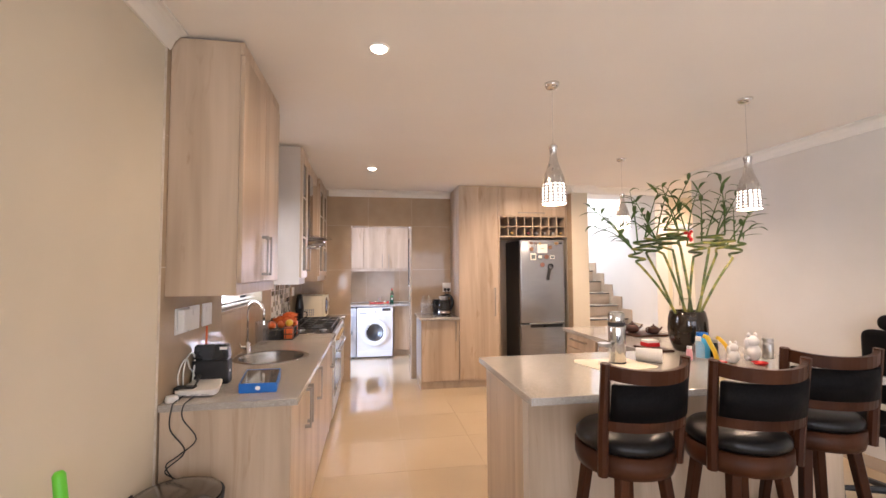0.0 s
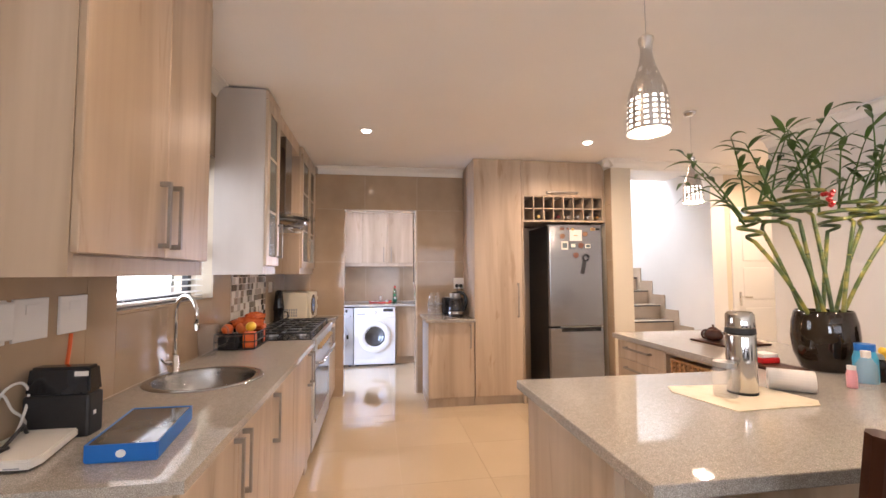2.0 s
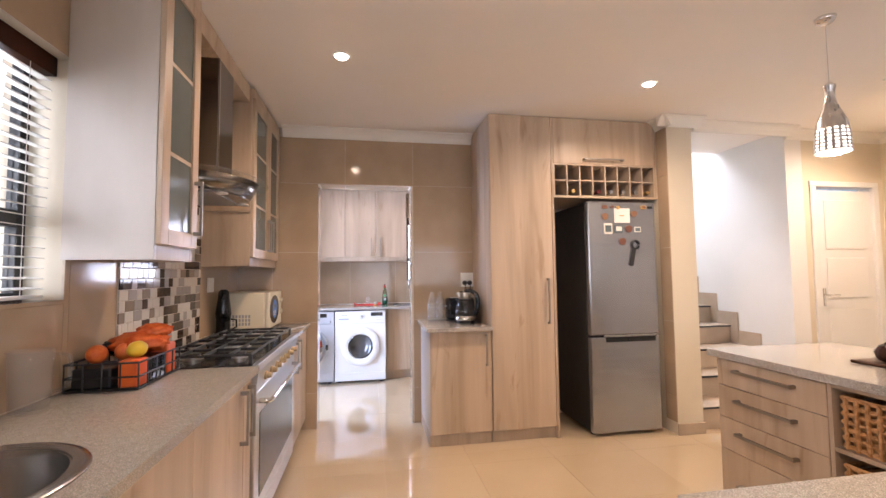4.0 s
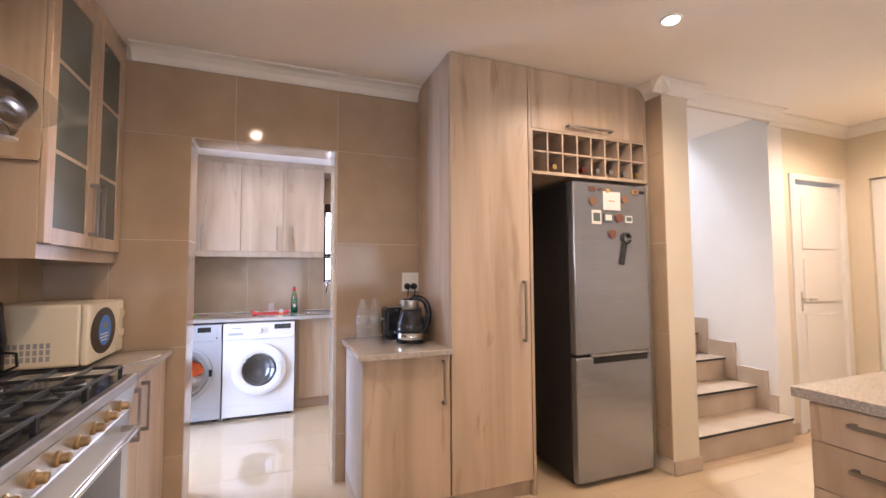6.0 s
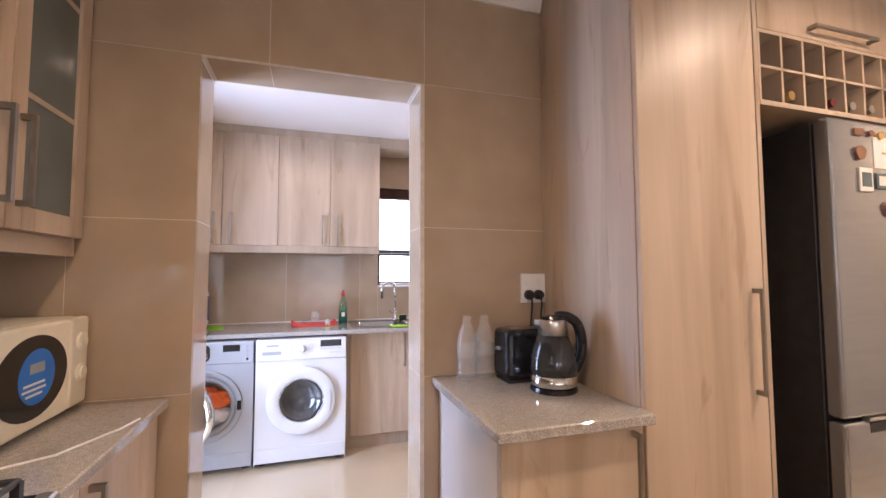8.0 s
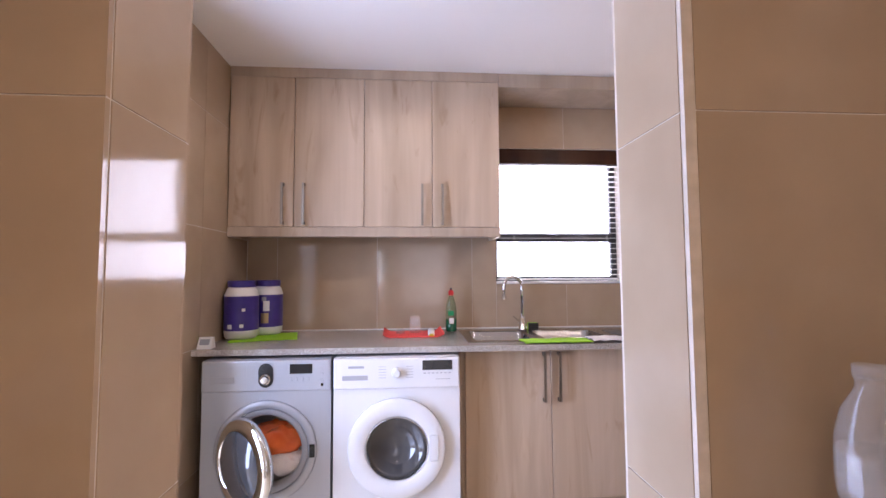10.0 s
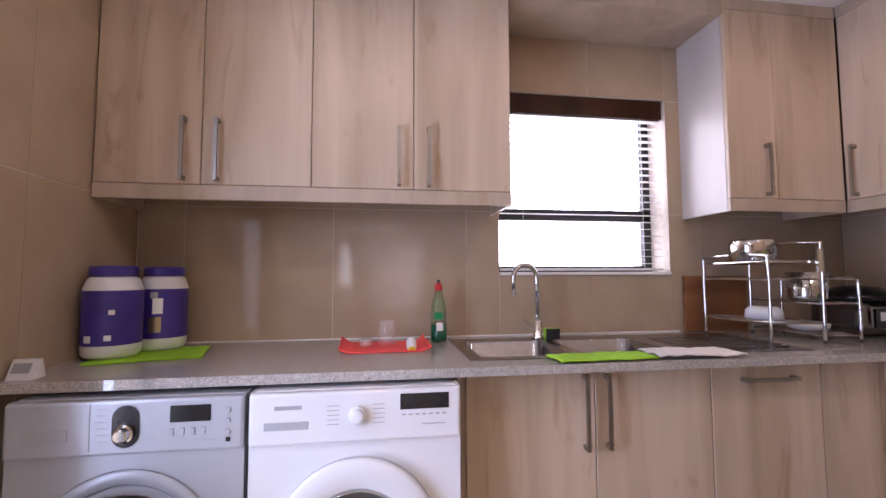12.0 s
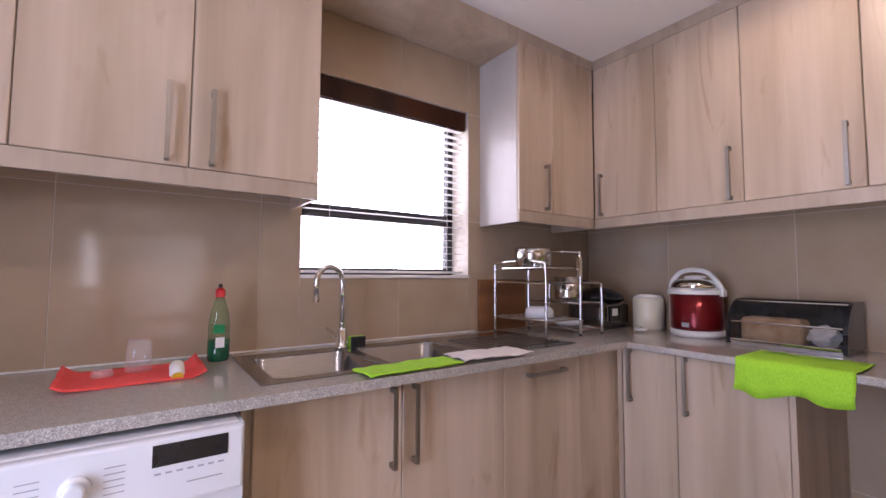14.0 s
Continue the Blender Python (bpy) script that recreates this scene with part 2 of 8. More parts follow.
ORANGE = grain(mat("orange_plastic", (0.75, 0.12, 0.02), 0.4), ((0.70, 0.10, 0.015), (0.80, 0.16, 0.03)), 14)
YELLOW = mat("yellow_plastic", (0.80, 0.52, 0.03), 0.4)
LIME = grain(mat("lime_cloth", (0.30, 0.62, 0.02), 0.85), ((0.26, 0.56, 0.015), (0.35, 0.68, 0.03)), 240, bump=0.5)
PINKCLOTH = grain(mat("coral_red_cloth", (0.92, 0.09, 0.075), 0.8), ((0.88, 0.07, 0.06), (0.95, 0.12, 0.10)), 200, bump=0.4)
WHITECLOTH = grain(mat("white_cloth", (0.72, 0.66, 0.62), 0.9), ((0.68, 0.62, 0.58), (0.76, 0.70, 0.66)), 200, bump=0.5)
PURPLE = grain(mat("purple_label", (0.05, 0.03, 0.22), 0.35), ((0.042, 0.025, 0.19), (0.06, 0.036, 0.25)), 10)
GREENLIQ = mat("green_soap", (0.01, 0.22, 0.08), 0.08)
LAMPGLOW = glow("lamp_glow", (1.0, 0.86, 0.66), 22.0)
PENDGLOW = glow("pendant_glow", (1.0, 0.90, 0.78), 5.0)
OUTSIDE = glow("bright_outside", (0.97, 0.98, 1.0), 1.9)
OUTSIDE_REAR = glow("bright_patio", (0.97, 0.98, 1.0), 1.6)

# ---------------------------------------------------------------- builders
ORIGIN = {}


def thing(name, loc, label, category, group="", kind=""):
    ob = new(name)
    ob.location = loc
    ORIGIN[ob.name] = Vector(loc)
    return tagged(ob, label, category, group, kind)


def part(name, bm, material, parent=None, label="", smooth=False, kind=""):
    """Links a bmesh, given in the place's own metres, as one mesh object under its thing."""
    o = ORIGIN[parent.name] if parent else Vector((0, 0, 0))
    bmesh.ops.translate(bm, vec=-o, verts=bm.verts)
    me = bpy.data.meshes.new(name)
    bm.to_mesh(me)
    bm.free()
    me.materials.append(material)
    if smooth:
        for p in me.polygons:
            p.use_smooth = True
    ob = new(name, me)
    ORIGIN[ob.name] = o
    if parent:
        ob.parent = parent
    if label or kind:
        tagged(ob, label, kind=kind)
    return ob


def setting(name, bm, material, label="", category=""):
    return tagged(part(name, bm, material), label or name.replace("_", " "), category or name.split("_")[0], kind="structure")


def box(x0, y0, z0, x1, y1, z1, bev=0.0, bm=None, seg=1):
    bm = bm or bmesh.new()
    r = bmesh.ops.create_cube(bm, size=1)
    bmesh.ops.transform(bm, verts=r["verts"], matrix=Matrix.LocRotScale(((x0 + x1) / 2, (y0 + y1) / 2, (z0 + z1) / 2), None, (abs(x1 - x0), abs(y1 - y0), abs(z1 - z0))))
    if bev:
        ed = {e for v in r["verts"] for e in v.link_edges}
        bmesh.ops.bevel(bm, geom=list(ed), offset=bev, segments=seg, affect="EDGES", profile=0.5)
    return bm


def lathe(profile, loc=(0, 0, 0), n=24, bm=None, cap=True, axis="Z"):
    """A round body from (radius, height) pairs."""
    bm = bm or bmesh.new()
    rot = {"Z": Matrix(), "Y": Matrix.Rotation(radians(90), 4, "X"), "X": Matrix.Rotation(radians(90), 4, "Y")}[axis]
    M = Matrix.Translation(loc) @ rot
    rings = []
    for r, z in profile:
        rings.append([bm.verts.new(M @ Vector((r * math.cos(2 * math.pi * i / n), r * math.sin(2 * math.pi * i / n), z))) for i in range(n)])
    for a, b in zip(rings, rings[1:]):
        for i in range(n):
            bm.faces.new((a[i], a[(i + 1) % n], b[(i + 1) % n], b[i]))
    if cap:
        bm.faces.new(rings[0][::-1])
        bm.faces.new(rings[-1])
    bmesh.ops.recalc_face_normals(bm, faces=bm.faces[:])
    return bm


def tube(pts, r, n=8, bm=None, closed=False):
    """A round bar along points; r is one radius or one per point."""
    bm = bm or bmesh.new()
    pts = [Vector(p) for p in pts]
    rr = r if isinstance(r, (list, tuple)) else [r] * len(pts)
    rings, up = [], None
    for i, p in enumerate(pts):
        a = pts[i - 1] if i or closed else p
        b = pts[(i + 1) % len(pts)] if i < len(pts) - 1 or closed else p
        d = (b - a).normalized()
        if up is None:
            up = d.orthogonal().normalized()
        up = (up - d * up.dot(d))
        up = up.normalized() if up.length > 1e-6 else d.orthogonal().normalized()
        s = d.cross(up)
        rings.append([bm.verts.new(p + rr[i] * (math.cos(2 * math.pi * k / n) * up + math.sin(2 * math.pi * k / n) * s)) for k in range(n)])
    m = len(rings)
    for i in range(m if closed else m - 1):
        a, b = rings[i], rings[(i + 1) % m]
        for k in range(n):
            bm.faces.new((a[k], a[(k + 1) % n], b[(k + 1) % n], b[k]))
    if not closed:
        bm.faces.new(rings[0][::-1])
        bm.faces.new(rings[-1])
    bmesh.ops.recalc_face_normals(bm, faces=bm.faces[:])
    return bm


def arc(c, r, a0, a1, n, u, v):
    c, u, v = Vector(c), Vector(u), Vector(v)
    return [c + r * (math.cos(radians(a0 + (a1 - a0) * i / n)) * u + math.sin(radians(a0 + (a1 - a0) * i / n)) * v) for i in range(n + 1)]


def smooth_path(p, n=5):
    p = [Vector(q) for q in p]
    out = []
    for i in range(len(p) - 1):
        a, b, c, d = p[max(i - 1, 0)], p[i], p[i + 1], p[min(i + 2, len(p) - 1)]
        for k in range(n):
            t = k / n
            out.append(0.5 * ((2 * b) + (c - a) * t + (2 * a - 5 * b + 4 * c - d) * t * t + (3 * b - a - 3 * c + d) * t ** 3))
    return out + [p[-1]]


def prism(poly, lo, hi, axis="Z", bm=None):
    """A flat outline drawn out along an axis; poly is in the other two axes, in xyz order."""
    bm = bm or bmesh.new()

    def at(p, h):
        return {"Z": (p[0], p[1], h), "Y": (p[0], h, p[1]), "X": (h, p[0], p[1])}[axis]
    a = [bm.verts.new(at(p, lo)) for p in poly]
    b = [bm.verts.new(at(p, hi)) for p in poly]
    k = len(poly)
    for i in range(k):
        bm.faces.new((a[i], a[(i + 1) % k], b[(i + 1) % k], b[i]))
    bm.faces.new(a[::-1])
    bm.faces.new(b)
    bmesh.ops.recalc_face_normals(bm, faces=bm.faces[:])
    return bm


def wall_x(x0, x1, y0, y1, z0, z1, holes=()):
    """Wall along y with rectangular holes (y0, y1, z0, z1)."""
    bm = bmesh.new()
    ys = sorted({y0, y1, *[h[0] for h in holes], *[h[1] for h in holes]})
    for a, b in zip(ys, ys[1:]):
        zs = [(h[2], h[3]) for h in holes if h[0] <= a and b <= h[1]]
        lo = z0
        for h0, h1 in sorted(zs):
            if h0 > lo:
                box(x0, a, lo, x1, b, h0, bm=bm)
            lo = h1
        if lo < z1:
            box(x0, a, lo, x1, b, z1, bm=bm)
    return bm


def wall_y(y0, y1, x0, x1, z0, z1, holes=()):
    bm = wall_x(y0, y1, x0, x1, z0, z1, holes)
    for v in bm.verts:
        v.co.x, v.co.y = v.co.y, v.co.x
    bmesh.ops.reverse_faces(bm, faces=bm.faces[:])
    return bm


def bar_handle(parent, p, axis, length, out, r=0.006, stand=0.030):
    """A square bow handle: p is its middle on the door's face, out the way that the door faces."""
    p, a, o = Vector(p), Vector(axis), Vector(out)
    s = a.cross(o)
    bm = bmesh.new()
    def bl(c, la, lo, ls):
        rr = bmesh.ops.create_cube(bm, size=1)
        M = Matrix((a * la, o * lo, s * ls)).transposed().to_4x4()
        bmesh.ops.transform(bm, verts=rr["verts"], matrix=Matrix.Translation(c) @ M)
    bl(p + o * stand, length, 0.009, 0.013)
    for k in (-1, 1):
        bl(p + a * k * (length / 2 - 0.008) + o * (stand / 2 - 0.002), 0.016, stand - 0.002, 0.013)
    bmesh.ops.recalc_face_normals(bm, faces=bm.faces[:])
    return part("handle", bm, NICKEL, parent, "satin nickel bow handle")


def door_panel(parent, x0, y0, z0, x1, y1, z1, material=None, name="door"):
    return part(name, box(x0, y0, z0, x1, y1, z1, 0.0025), material or OAK, parent)

# ---------------------------------------------------------------- structure
H = 2.60
LW = -0.10          # left wall of the kitchen
DY0, DY1 = 6.52, 6.735   # wall with the doorway
BACK = 8.745         # far wall of the laundry
RW = 3.50           # right wall of the laundry
DX0, DX1, DZ = 0.56, 1.375, 2.108
SWIN = (3.45, 4.45, 1.22, 2.12)   # sink window: y0, y1, z0, z1
LWIN = (1.53, 2.44, 1.20, 2.12)   # laundry window: x0, x1, z0, z1

floor = setting("floor", box(LW - 0.2, -3.6, -0.12, 6.1, 9.6, -0.002), FLOORGROUT, "polished cream porcelain tile floor", "floor")
setting("ceiling", box(LW - 0.2, -3.6, H, 6.1, DY1, H + 0.15), CEIL, "smooth painted ceiling", "ceiling").name = "ceiling"
setting("ceiling_laundry", box(LW - 0.2, DY1, 2.49, RW + 0.2, 9.0, H + 0.15), CEIL, "smooth painted laundry ceiling", "ceiling")
# the first hole is the added opening for the fill light
wall_west = setting("wall_west", wall_x(LW - 0.22, LW, -3.6, 9.0, 0, H, [(-2.7, -0.9, 0.9, 2.15), SWIN, (6.86, 7.59, 0.0, 2.10)]), PAINT, "cream painted wall", "wall")
wall_door = setting("wall_doorway", wall_y(DY0 + 0.0015, DY1 - 0.0015, LW, RW, 0, H, [(DX0 - 0.0015, DX1 + 0.0015, -0.1, DZ + 0.0015)]), GROUT, "tiled wall with an open doorway", "wall")
wall_back = setting("wall_laundry_window", wall_y(BACK + 0.0015, BACK + 0.24, LW, 3.65, 0, H, [LWIN]), GROUT, "tiled laundry wall with a window", "wall")
wall_east = setting("wall_laundry_east", box(RW + 0.0015, DY0, 0, 3.66, BACK, H), GROUT, "tiled wall beside the laundry counter", "wall")
pillar = setting("wall_pillar", box(3.44, 5.80, 0, 3.67, DY0, H), PAINT, "cream pillar beside the fridge and stairs", "wall")
setting("wall_grey", box(4.52, -3.6, 0, 4.67, 4.95, H), PAINT_GREY, "plain pale grey wall", "wall")
setting("wall_corridor_south", box(4.67, 4.80, 0, 5.86, 4.95, H), PAINT, "cream corridor wall", "wall")
setting("wall_corridor_north", wall_y(5.95, 6.1, 4.95, 5.86, 0, H, [(5.03, 5.77, 0, 2.10)]), PAINT, "cream wall around a panelled door", "wall")
setting("wall_corridor_end", wall_x(5.86, 6.0, 4.80, 6.1, 0, H, [(5.05, 5.80, 0, 2.12)]), PAINT, "cream wall at the corridor's end", "wall")
setting("wall_rear", wall_y(-3.6, -3.4, LW, 4.52, 0, H, [(0.5, 3.9, 0.05, 2.25)]), PAINT, "cream rear wall with a wide glazed opening", "wall")
# stairwell
setting("wall_stair_east", box(4.77, 5.95, 0, 4.95, 9.4, 5.2), PAINT_WHITE, "white stairwell wall", "wall")
setting("wall_stair_west", box(3.66, 6.0, 0, 3.70, 9.4, 5.2), PAINT_WHITE, "white stairwell wall", "wall")
setting("wall_stair_end", wall_y(9.2, 9.4, 3.70, 4.77, 0, 5.2, [(3.9, 4.5, 3.3, 4.6)]), PAINT_WHITE, "white stairwell wall with a high window", "wall")
setting("ceiling_stair", box(3.6, 5.6, 5.2, 4.96, 9.4, 5.3), CEIL, "stairwell ceiling", "ceiling")
setting("wall_stair_front", box(3.67, 5.88, 2.54, 4.77, 5.95, 5.2), PAINT, "cream beam over the stair opening", "wall")

# backdrops outside the windows
setting("backdrop_sink", box(-2.2, 1.5, -0.5, -2.15, 8.5, 4.5), OUTSIDE, "bright overcast distance outside the window", "backdrop")
# glowing sheet behind the added opening, never in view
setting("backdrop_dining", box(-2.2, -5.5, -0.5, -2.15, 1.45, 4.5), OUTSIDE_REAR, "bright overcast distance outside the window", "backdrop")
setting("backdrop_laundry", box(-1.5, 10.8, -0.5, 6.5, 10.85, 4.5), OUTSIDE, "bright overcast distance outside the window", "backdrop")
setting("backdrop_rear", box(-3.5, -6.5, -0.5, 8.5, -6.45, 5), OUTSIDE_REAR, "bright overcast distance outside the glazing", "backdrop")
setting("ground", box(-60, -60, -0.4, 60, 60, -0.3), GROUT, "pale paved ground outside", "ground")


def cornice(name, pts, inward):
    """A cove moulding along a wall's top; inward is the side on which it projects."""
    (x0, y0), (x1, y1) = pts
    d = 0.085
    prof = [(0, H - 0.085), (0.012, H - 0.085), (0.02, H - 0.070), (0.03, H - 0.045), (0.052, H - 0.022), (0.07, H - 0.014), (d, H - 0.012), (d, H - 0.001), (0, H - 0.001)]
    if x0 == x1:
        bm = prism([(x0 + inward * p, z) for p, z in prof], min(y0, y1), max(y0, y1), "Y")
    else:
        bm = prism([(y0 + inward * p, z) for p, z in prof], min(x0, x1), max(x0, x1), "X")
    return setting(name, bm, CORNICE, "white plaster cove cornice", "cornice")


cornice("trim_cornice_doorway", ((0.26, DY0), (1.94, DY0)), -1)
cornice("trim_cornice_west", ((LW, -3.4), (LW, 2.68)), 1)
cornice("trim_cornice_sink", ((LW, 3.47), (LW, 4.42)), 1)
cornice("trim_cornice_pillar", ((3.35, 5.80), (3.755, 5.80)), -1)
cornice("trim_cornice_pillar_return", ((3.67, 5.80), (3.67, 5.88)), 1)
cornice("trim_cornice_stair", ((3.755, 5.88), (4.775, 5.88)), -1)
cornice("trim_cornice_pillar_side", ((3.44, 5.73), (3.44, 5.95)), -1)
cornice("trim_cornice_corridor", ((4.775, 5.95), (5.86, 5.95)), -1)
cornice("trim_cornice_corridor_end", ((5.86, 4.95), (5.86, 5.93)), -1)
cornice("trim_cornice_grey", ((4.52, -3.4), (4.52, 4.95)), -1)

# skirting
SK = 0.09
for nm, b in (("baseboard_pillar", (3.435, 5.788, 0, 3.682, 5.80, SK)), ("baseboard_pillar_side", (3.67, 5.80, 0, 3.682, 6.0, SK)),
              ("baseboard_grey", (4.508, -3.4, 0, 4.52, 4.95, SK)), ("baseboard_corridor", (4.775, 5.938, 0, 4.99, 5.95, SK)),
              ("baseboard_west", (LW, -3.4, 0, LW + 0.012, 2.6, SK))):
    setting(nm, box(*b, 0.002), STEPTILE, "beige tile skirting", "baseboard")

# wide glazed sliding door behind
win_r = tagged(thing("window_rear", (2.2, -3.5, 0.05), "wide dark-framed glazed sliding door", "window", kind="structure"), kind="structure")
for x in (0.5, 1.33, 2.17, 3.02, 3.84):
    part("window_frame", box(x, -3.53, 0.05, x + 0.06, -3.47, 2.25, 0.003), BLACKM, win_r)
for z in (0.05, 2.19):
    part("window_frame", box(0.56, -3.525, z, 3.84, -3.475, z + 0.06, 0.003), BLACKM, win_r)


def window_unit(name, axis, c, u0, u1, z0, z1, mull, transom, label):
    """A dark aluminium window with a top-hung sash; c is the frame's middle plane."""
    w = tagged(thing(name, (c, u0, z0) if axis == "X" else (u0, c, z0), label, "window"), kind="structure")

    def b(a0, k0, a1, k1, d0=-0.02, d1=0.02, bev=0.003):
        return box(c + d0, a0, k0, c + d1, a1, k1, bev) if axis == "X" else box(a0, c + d0, k0, a1, c + d1, k1, bev)
    for a0, k0, a1, k1 in ((u0, z0, u0 + 0.04, z1), (u1 - (0.04 if mull else 0.075), z0, u1, z1), (u0 + 0.04, z0, u1 - 0.04, z0 + 0.04), (u0 + 0.04, z1 - 0.04, u1 - 0.04, z1)):
        part("window_frame", b(a0, k0, a1, k1), BLACKM, w)
    part("transom", b(u0 + 0.04, transom - 0.03, u1 - 0.04, transom + 0.03), BLACKM, w)
    for s0, s1 in ((z0 + 0.04, transom - 0.03), (transom + 0.03, z1 - 0.04)):
        g = part("pane", b(u0 + 0.04, s0, u1 - 0.04, s1, -0.002, 0.002, 0), PANE, w)
        g.visible_shadow = False
    if mull:
        part("mullion", b(mull - 0.03, transom + 0.03, mull + 0.03, z1 - 0.04, -0.024, 0.024), BLACKM, w)
    return w


window_unit("window_1", "X", -0.24, *SWIN, 4.18, 1.52, "black aluminium window over the kitchen sink")
# added out of view, only to let the fill light in
window_unit("window_3", "X", -0.26, -2.7, -0.9, 0.9, 2.15, -1.8, 1.2, "unseen black aluminium window added at the dining end for fill light")
w2_ = window_unit("window_2", "Y", BACK + 0.17, LWIN[0], 2.475, 1.205, 2.115, 0, 1.52, "black aluminium window over the laundry sink")
part("latch", box(1.93, BACK + 0.125, 1.525, 2.02, BACK + 0.149, 1.543, 0.003), BLACKM, w2_, "black window latch")
setting("window_sill_1", box(-0.22, SWIN[0], SWIN[2] - 0.004, LW + 0.012, SWIN[1], SWIN[2] + 0.012, 0.003), TILE, "tiled window sill", "sill")
setting("window_sill_2", box(LWIN[0], BACK - 0.012, LWIN[2] - 0.004, LWIN[1], BACK + 0.15, LWIN[2] + 0.012, 0.003), CORNICE, "white edged window sill", "sill")


def blind(axis, c, u0, u1, z0, z1, val, tilt, label):
    w = thing("venetian_blind", (c, u0, z0) if axis == "X" else (u0, c, z0), label, "blind")

    def b(a0, k0, a1, k1, d0, d1):
        return box(c + d0, a0, k0, c + d1, a1, k1, 0.002) if axis == "X" else box(a0, c + d0, k0, a1, c + d1, k1, 0.002)
    part("valance", b(u0, z1 - val, u1, z1, -0.03, 0.03), DARKWOOD, w, "dark wooden valance")
    part("bottom_rail", b(u0 + 0.01, z0, u1 - 0.01, z0 + 0.012, -0.022, 0.022), WHITEPL, w)
    k, z = 0, z0 + 0.035
    while z < z1 - val:
        bm = b(u0 + 0.01, z, u1 - 0.01, z + 0.0016, -0.023, 0.023)
        piv = (c, 0, z) if axis == "X" else (0, c, z)
        bmesh.ops.rotate(bm, cent=piv, matrix=Matrix.Rotation(radians(tilt), 3, "Y" if axis == "X" else "X"), verts=bm.verts)
        part("slat", bm, WHITEPL, w)
        z += 0.036
    for q in (u0 + 0.12, u1 - 0.12):
        part("cord", tube([(c + 0.026, q, z0), (c + 0.026, q, z1 - val)] if axis == "X" else [(q, c - 0.026, z0), (q, c - 0.026, z1 - val)], 0.0012, 5), WHITEPL, w)
    return w


blind("X", -0.165, SWIN[0] + 0.01, SWIN[1] - 0.01, SWIN[2] + 0.02, SWIN[3], 0.07, 8, "white slatted venetian blind with wooden valance")
blind("Y", BACK + 0.045, LWIN[0] + 0.01, LWIN[1] - 0.01, LWIN[2] + 0.02, LWIN[3], 0.10, 4, "open white venetian blind with dark wooden valance")

# stairs
stairs = tagged(thing("staircase", (3.70, 5.80, 0), "beige tiled stair rising between white walls", "stairs", kind="structure"), kind="structure")
for i in range(12):
    y, z = 5.865 + 0.258 * i, 0.185 * (i + 1)
    part("riser", box(3.70, y, z - 0.185, 4.77, y + 0.25, z - 0.02), STEPTILE, stairs)
    part("tread", box(3.70, y - 0.012, z - 0.018, 4.77, y + 0.256, z, 0.003), STEPTILE, stairs)
    part("nosing", box(3.702, y - 0.016, z - 0.017, 4.76, y - 0.0125, z - 0.001), BLACKM, stairs)
    part("stair_skirting", box(4.755, max(y - 0.10, 5.955), z - 0.18, 4.769, y + 0.157, z + 0.14, 0.002), STEPTILE, stairs)
rail = thing("stair_balustrade", (4.0, 7.6, 2.2), "pale steel balustrade of the upper flight with slanting bars", "railing")
for i in range(8):
    y = 7.5 + 0.13 * i
    part("baluster", tube([(3.80, y, 2.35 + 0.02 * i), (3.83, y + 0.10, 2.70), (3.90, y + 0.24, 3.10), (3.99, y + 0.34, 3.45)], 0.007), CHROME, rail)
part("handrail", tube([(3.99, 7.80, 3.45), (3.99, 8.80, 3.45)], 0.018), CHROME, rail)
part("base_rail", tube([(3.80, 7.45, 2.34), (3.80, 8.50, 2.49)], 0.012), CHROME, rail)

# corridor doors


def panel_door(name, x0, x1, y, label):
    d = tagged(thing(name, (x0, y, 0), label, "door"), kind="structure")
    part("door_leaf", box(x0 + 0.05, y + 0.01, 0.01, x1 - 0.05, y + 0.05, 2.05, 0.002), PAINT_WHITE, d)
    for z0, z1 in ((0.12, 0.95), (1.05, 1.42), (1.5, 1.96)):
        part("panel", box(x0 + 0.14, y + 0.002, z0, x1 - 0.14, y + 0.0095, z1, 0.004), PAINT_WHITE, d)
    for a, b in ((x0 - 0.02, x0 + 0.05), (x1 - 0.05, x1 + 0.02)):
        part("door_frame", box(a, y - 0.016, 0, b, y + 0.11, 2.085, 0.004), PAINT_WHITE, d)
    part("door_frame", box(x0 - 0.02, y - 0.016, 2.085, x1 + 0.02, y + 0.11, 2.135, 0.004), PAINT_WHITE, d)
    h = part("door_handle", box(x0 + 0.075, y - 0.002, 0.98, x0 + 0.105, y + 0.0095, 1.14, 0.003), CHROME, d, "chrome lever handle")
    part("lever", tube([(x0 + 0.09, y, 1.08), (x0 + 0.09, y - 0.045, 1.08), (x0 + 0.19, y - 0.05, 1.078)], 0.009), CHROME, h)
    return d


panel_door("door_1", 5.03, 5.77, 5.95, "closed cream panelled interior door")
d2 = tagged(thing("door_2", (5.9, 5.05, 0), "closed cream door at the corridor's end", "door"), kind="structure")
part("door_leaf", box(5.90, 5.05, 0.01, 5.94, 5.80, 2.11, 0.002), PAINT_WHITE, d2)

# ---------------------------------------------------------------- tiles of the walls and floor are laid at the end
setting("wall_grout_west", wall_x(LW, LW + 0.0075, 2.655, DY0, 0, H, [SWIN]), GROUT, "grout bed behind the kitchen tiles", "wall")
setting("wall_grout_laundry", wall_x(LW, LW + 0.0075, DY1, BACK, 0, 2.49, [(6.86, 7.59, 0.0, 2.10)]), GROUT, "grout bed behind the laundry tiles", "wall")
reveal = setting("wall_reveal_laundry", box(LW - 0.225, 7.5905, 0, LW, 7.70, 2.10), GROUT, "tiled reveal of the outside door", "wall")
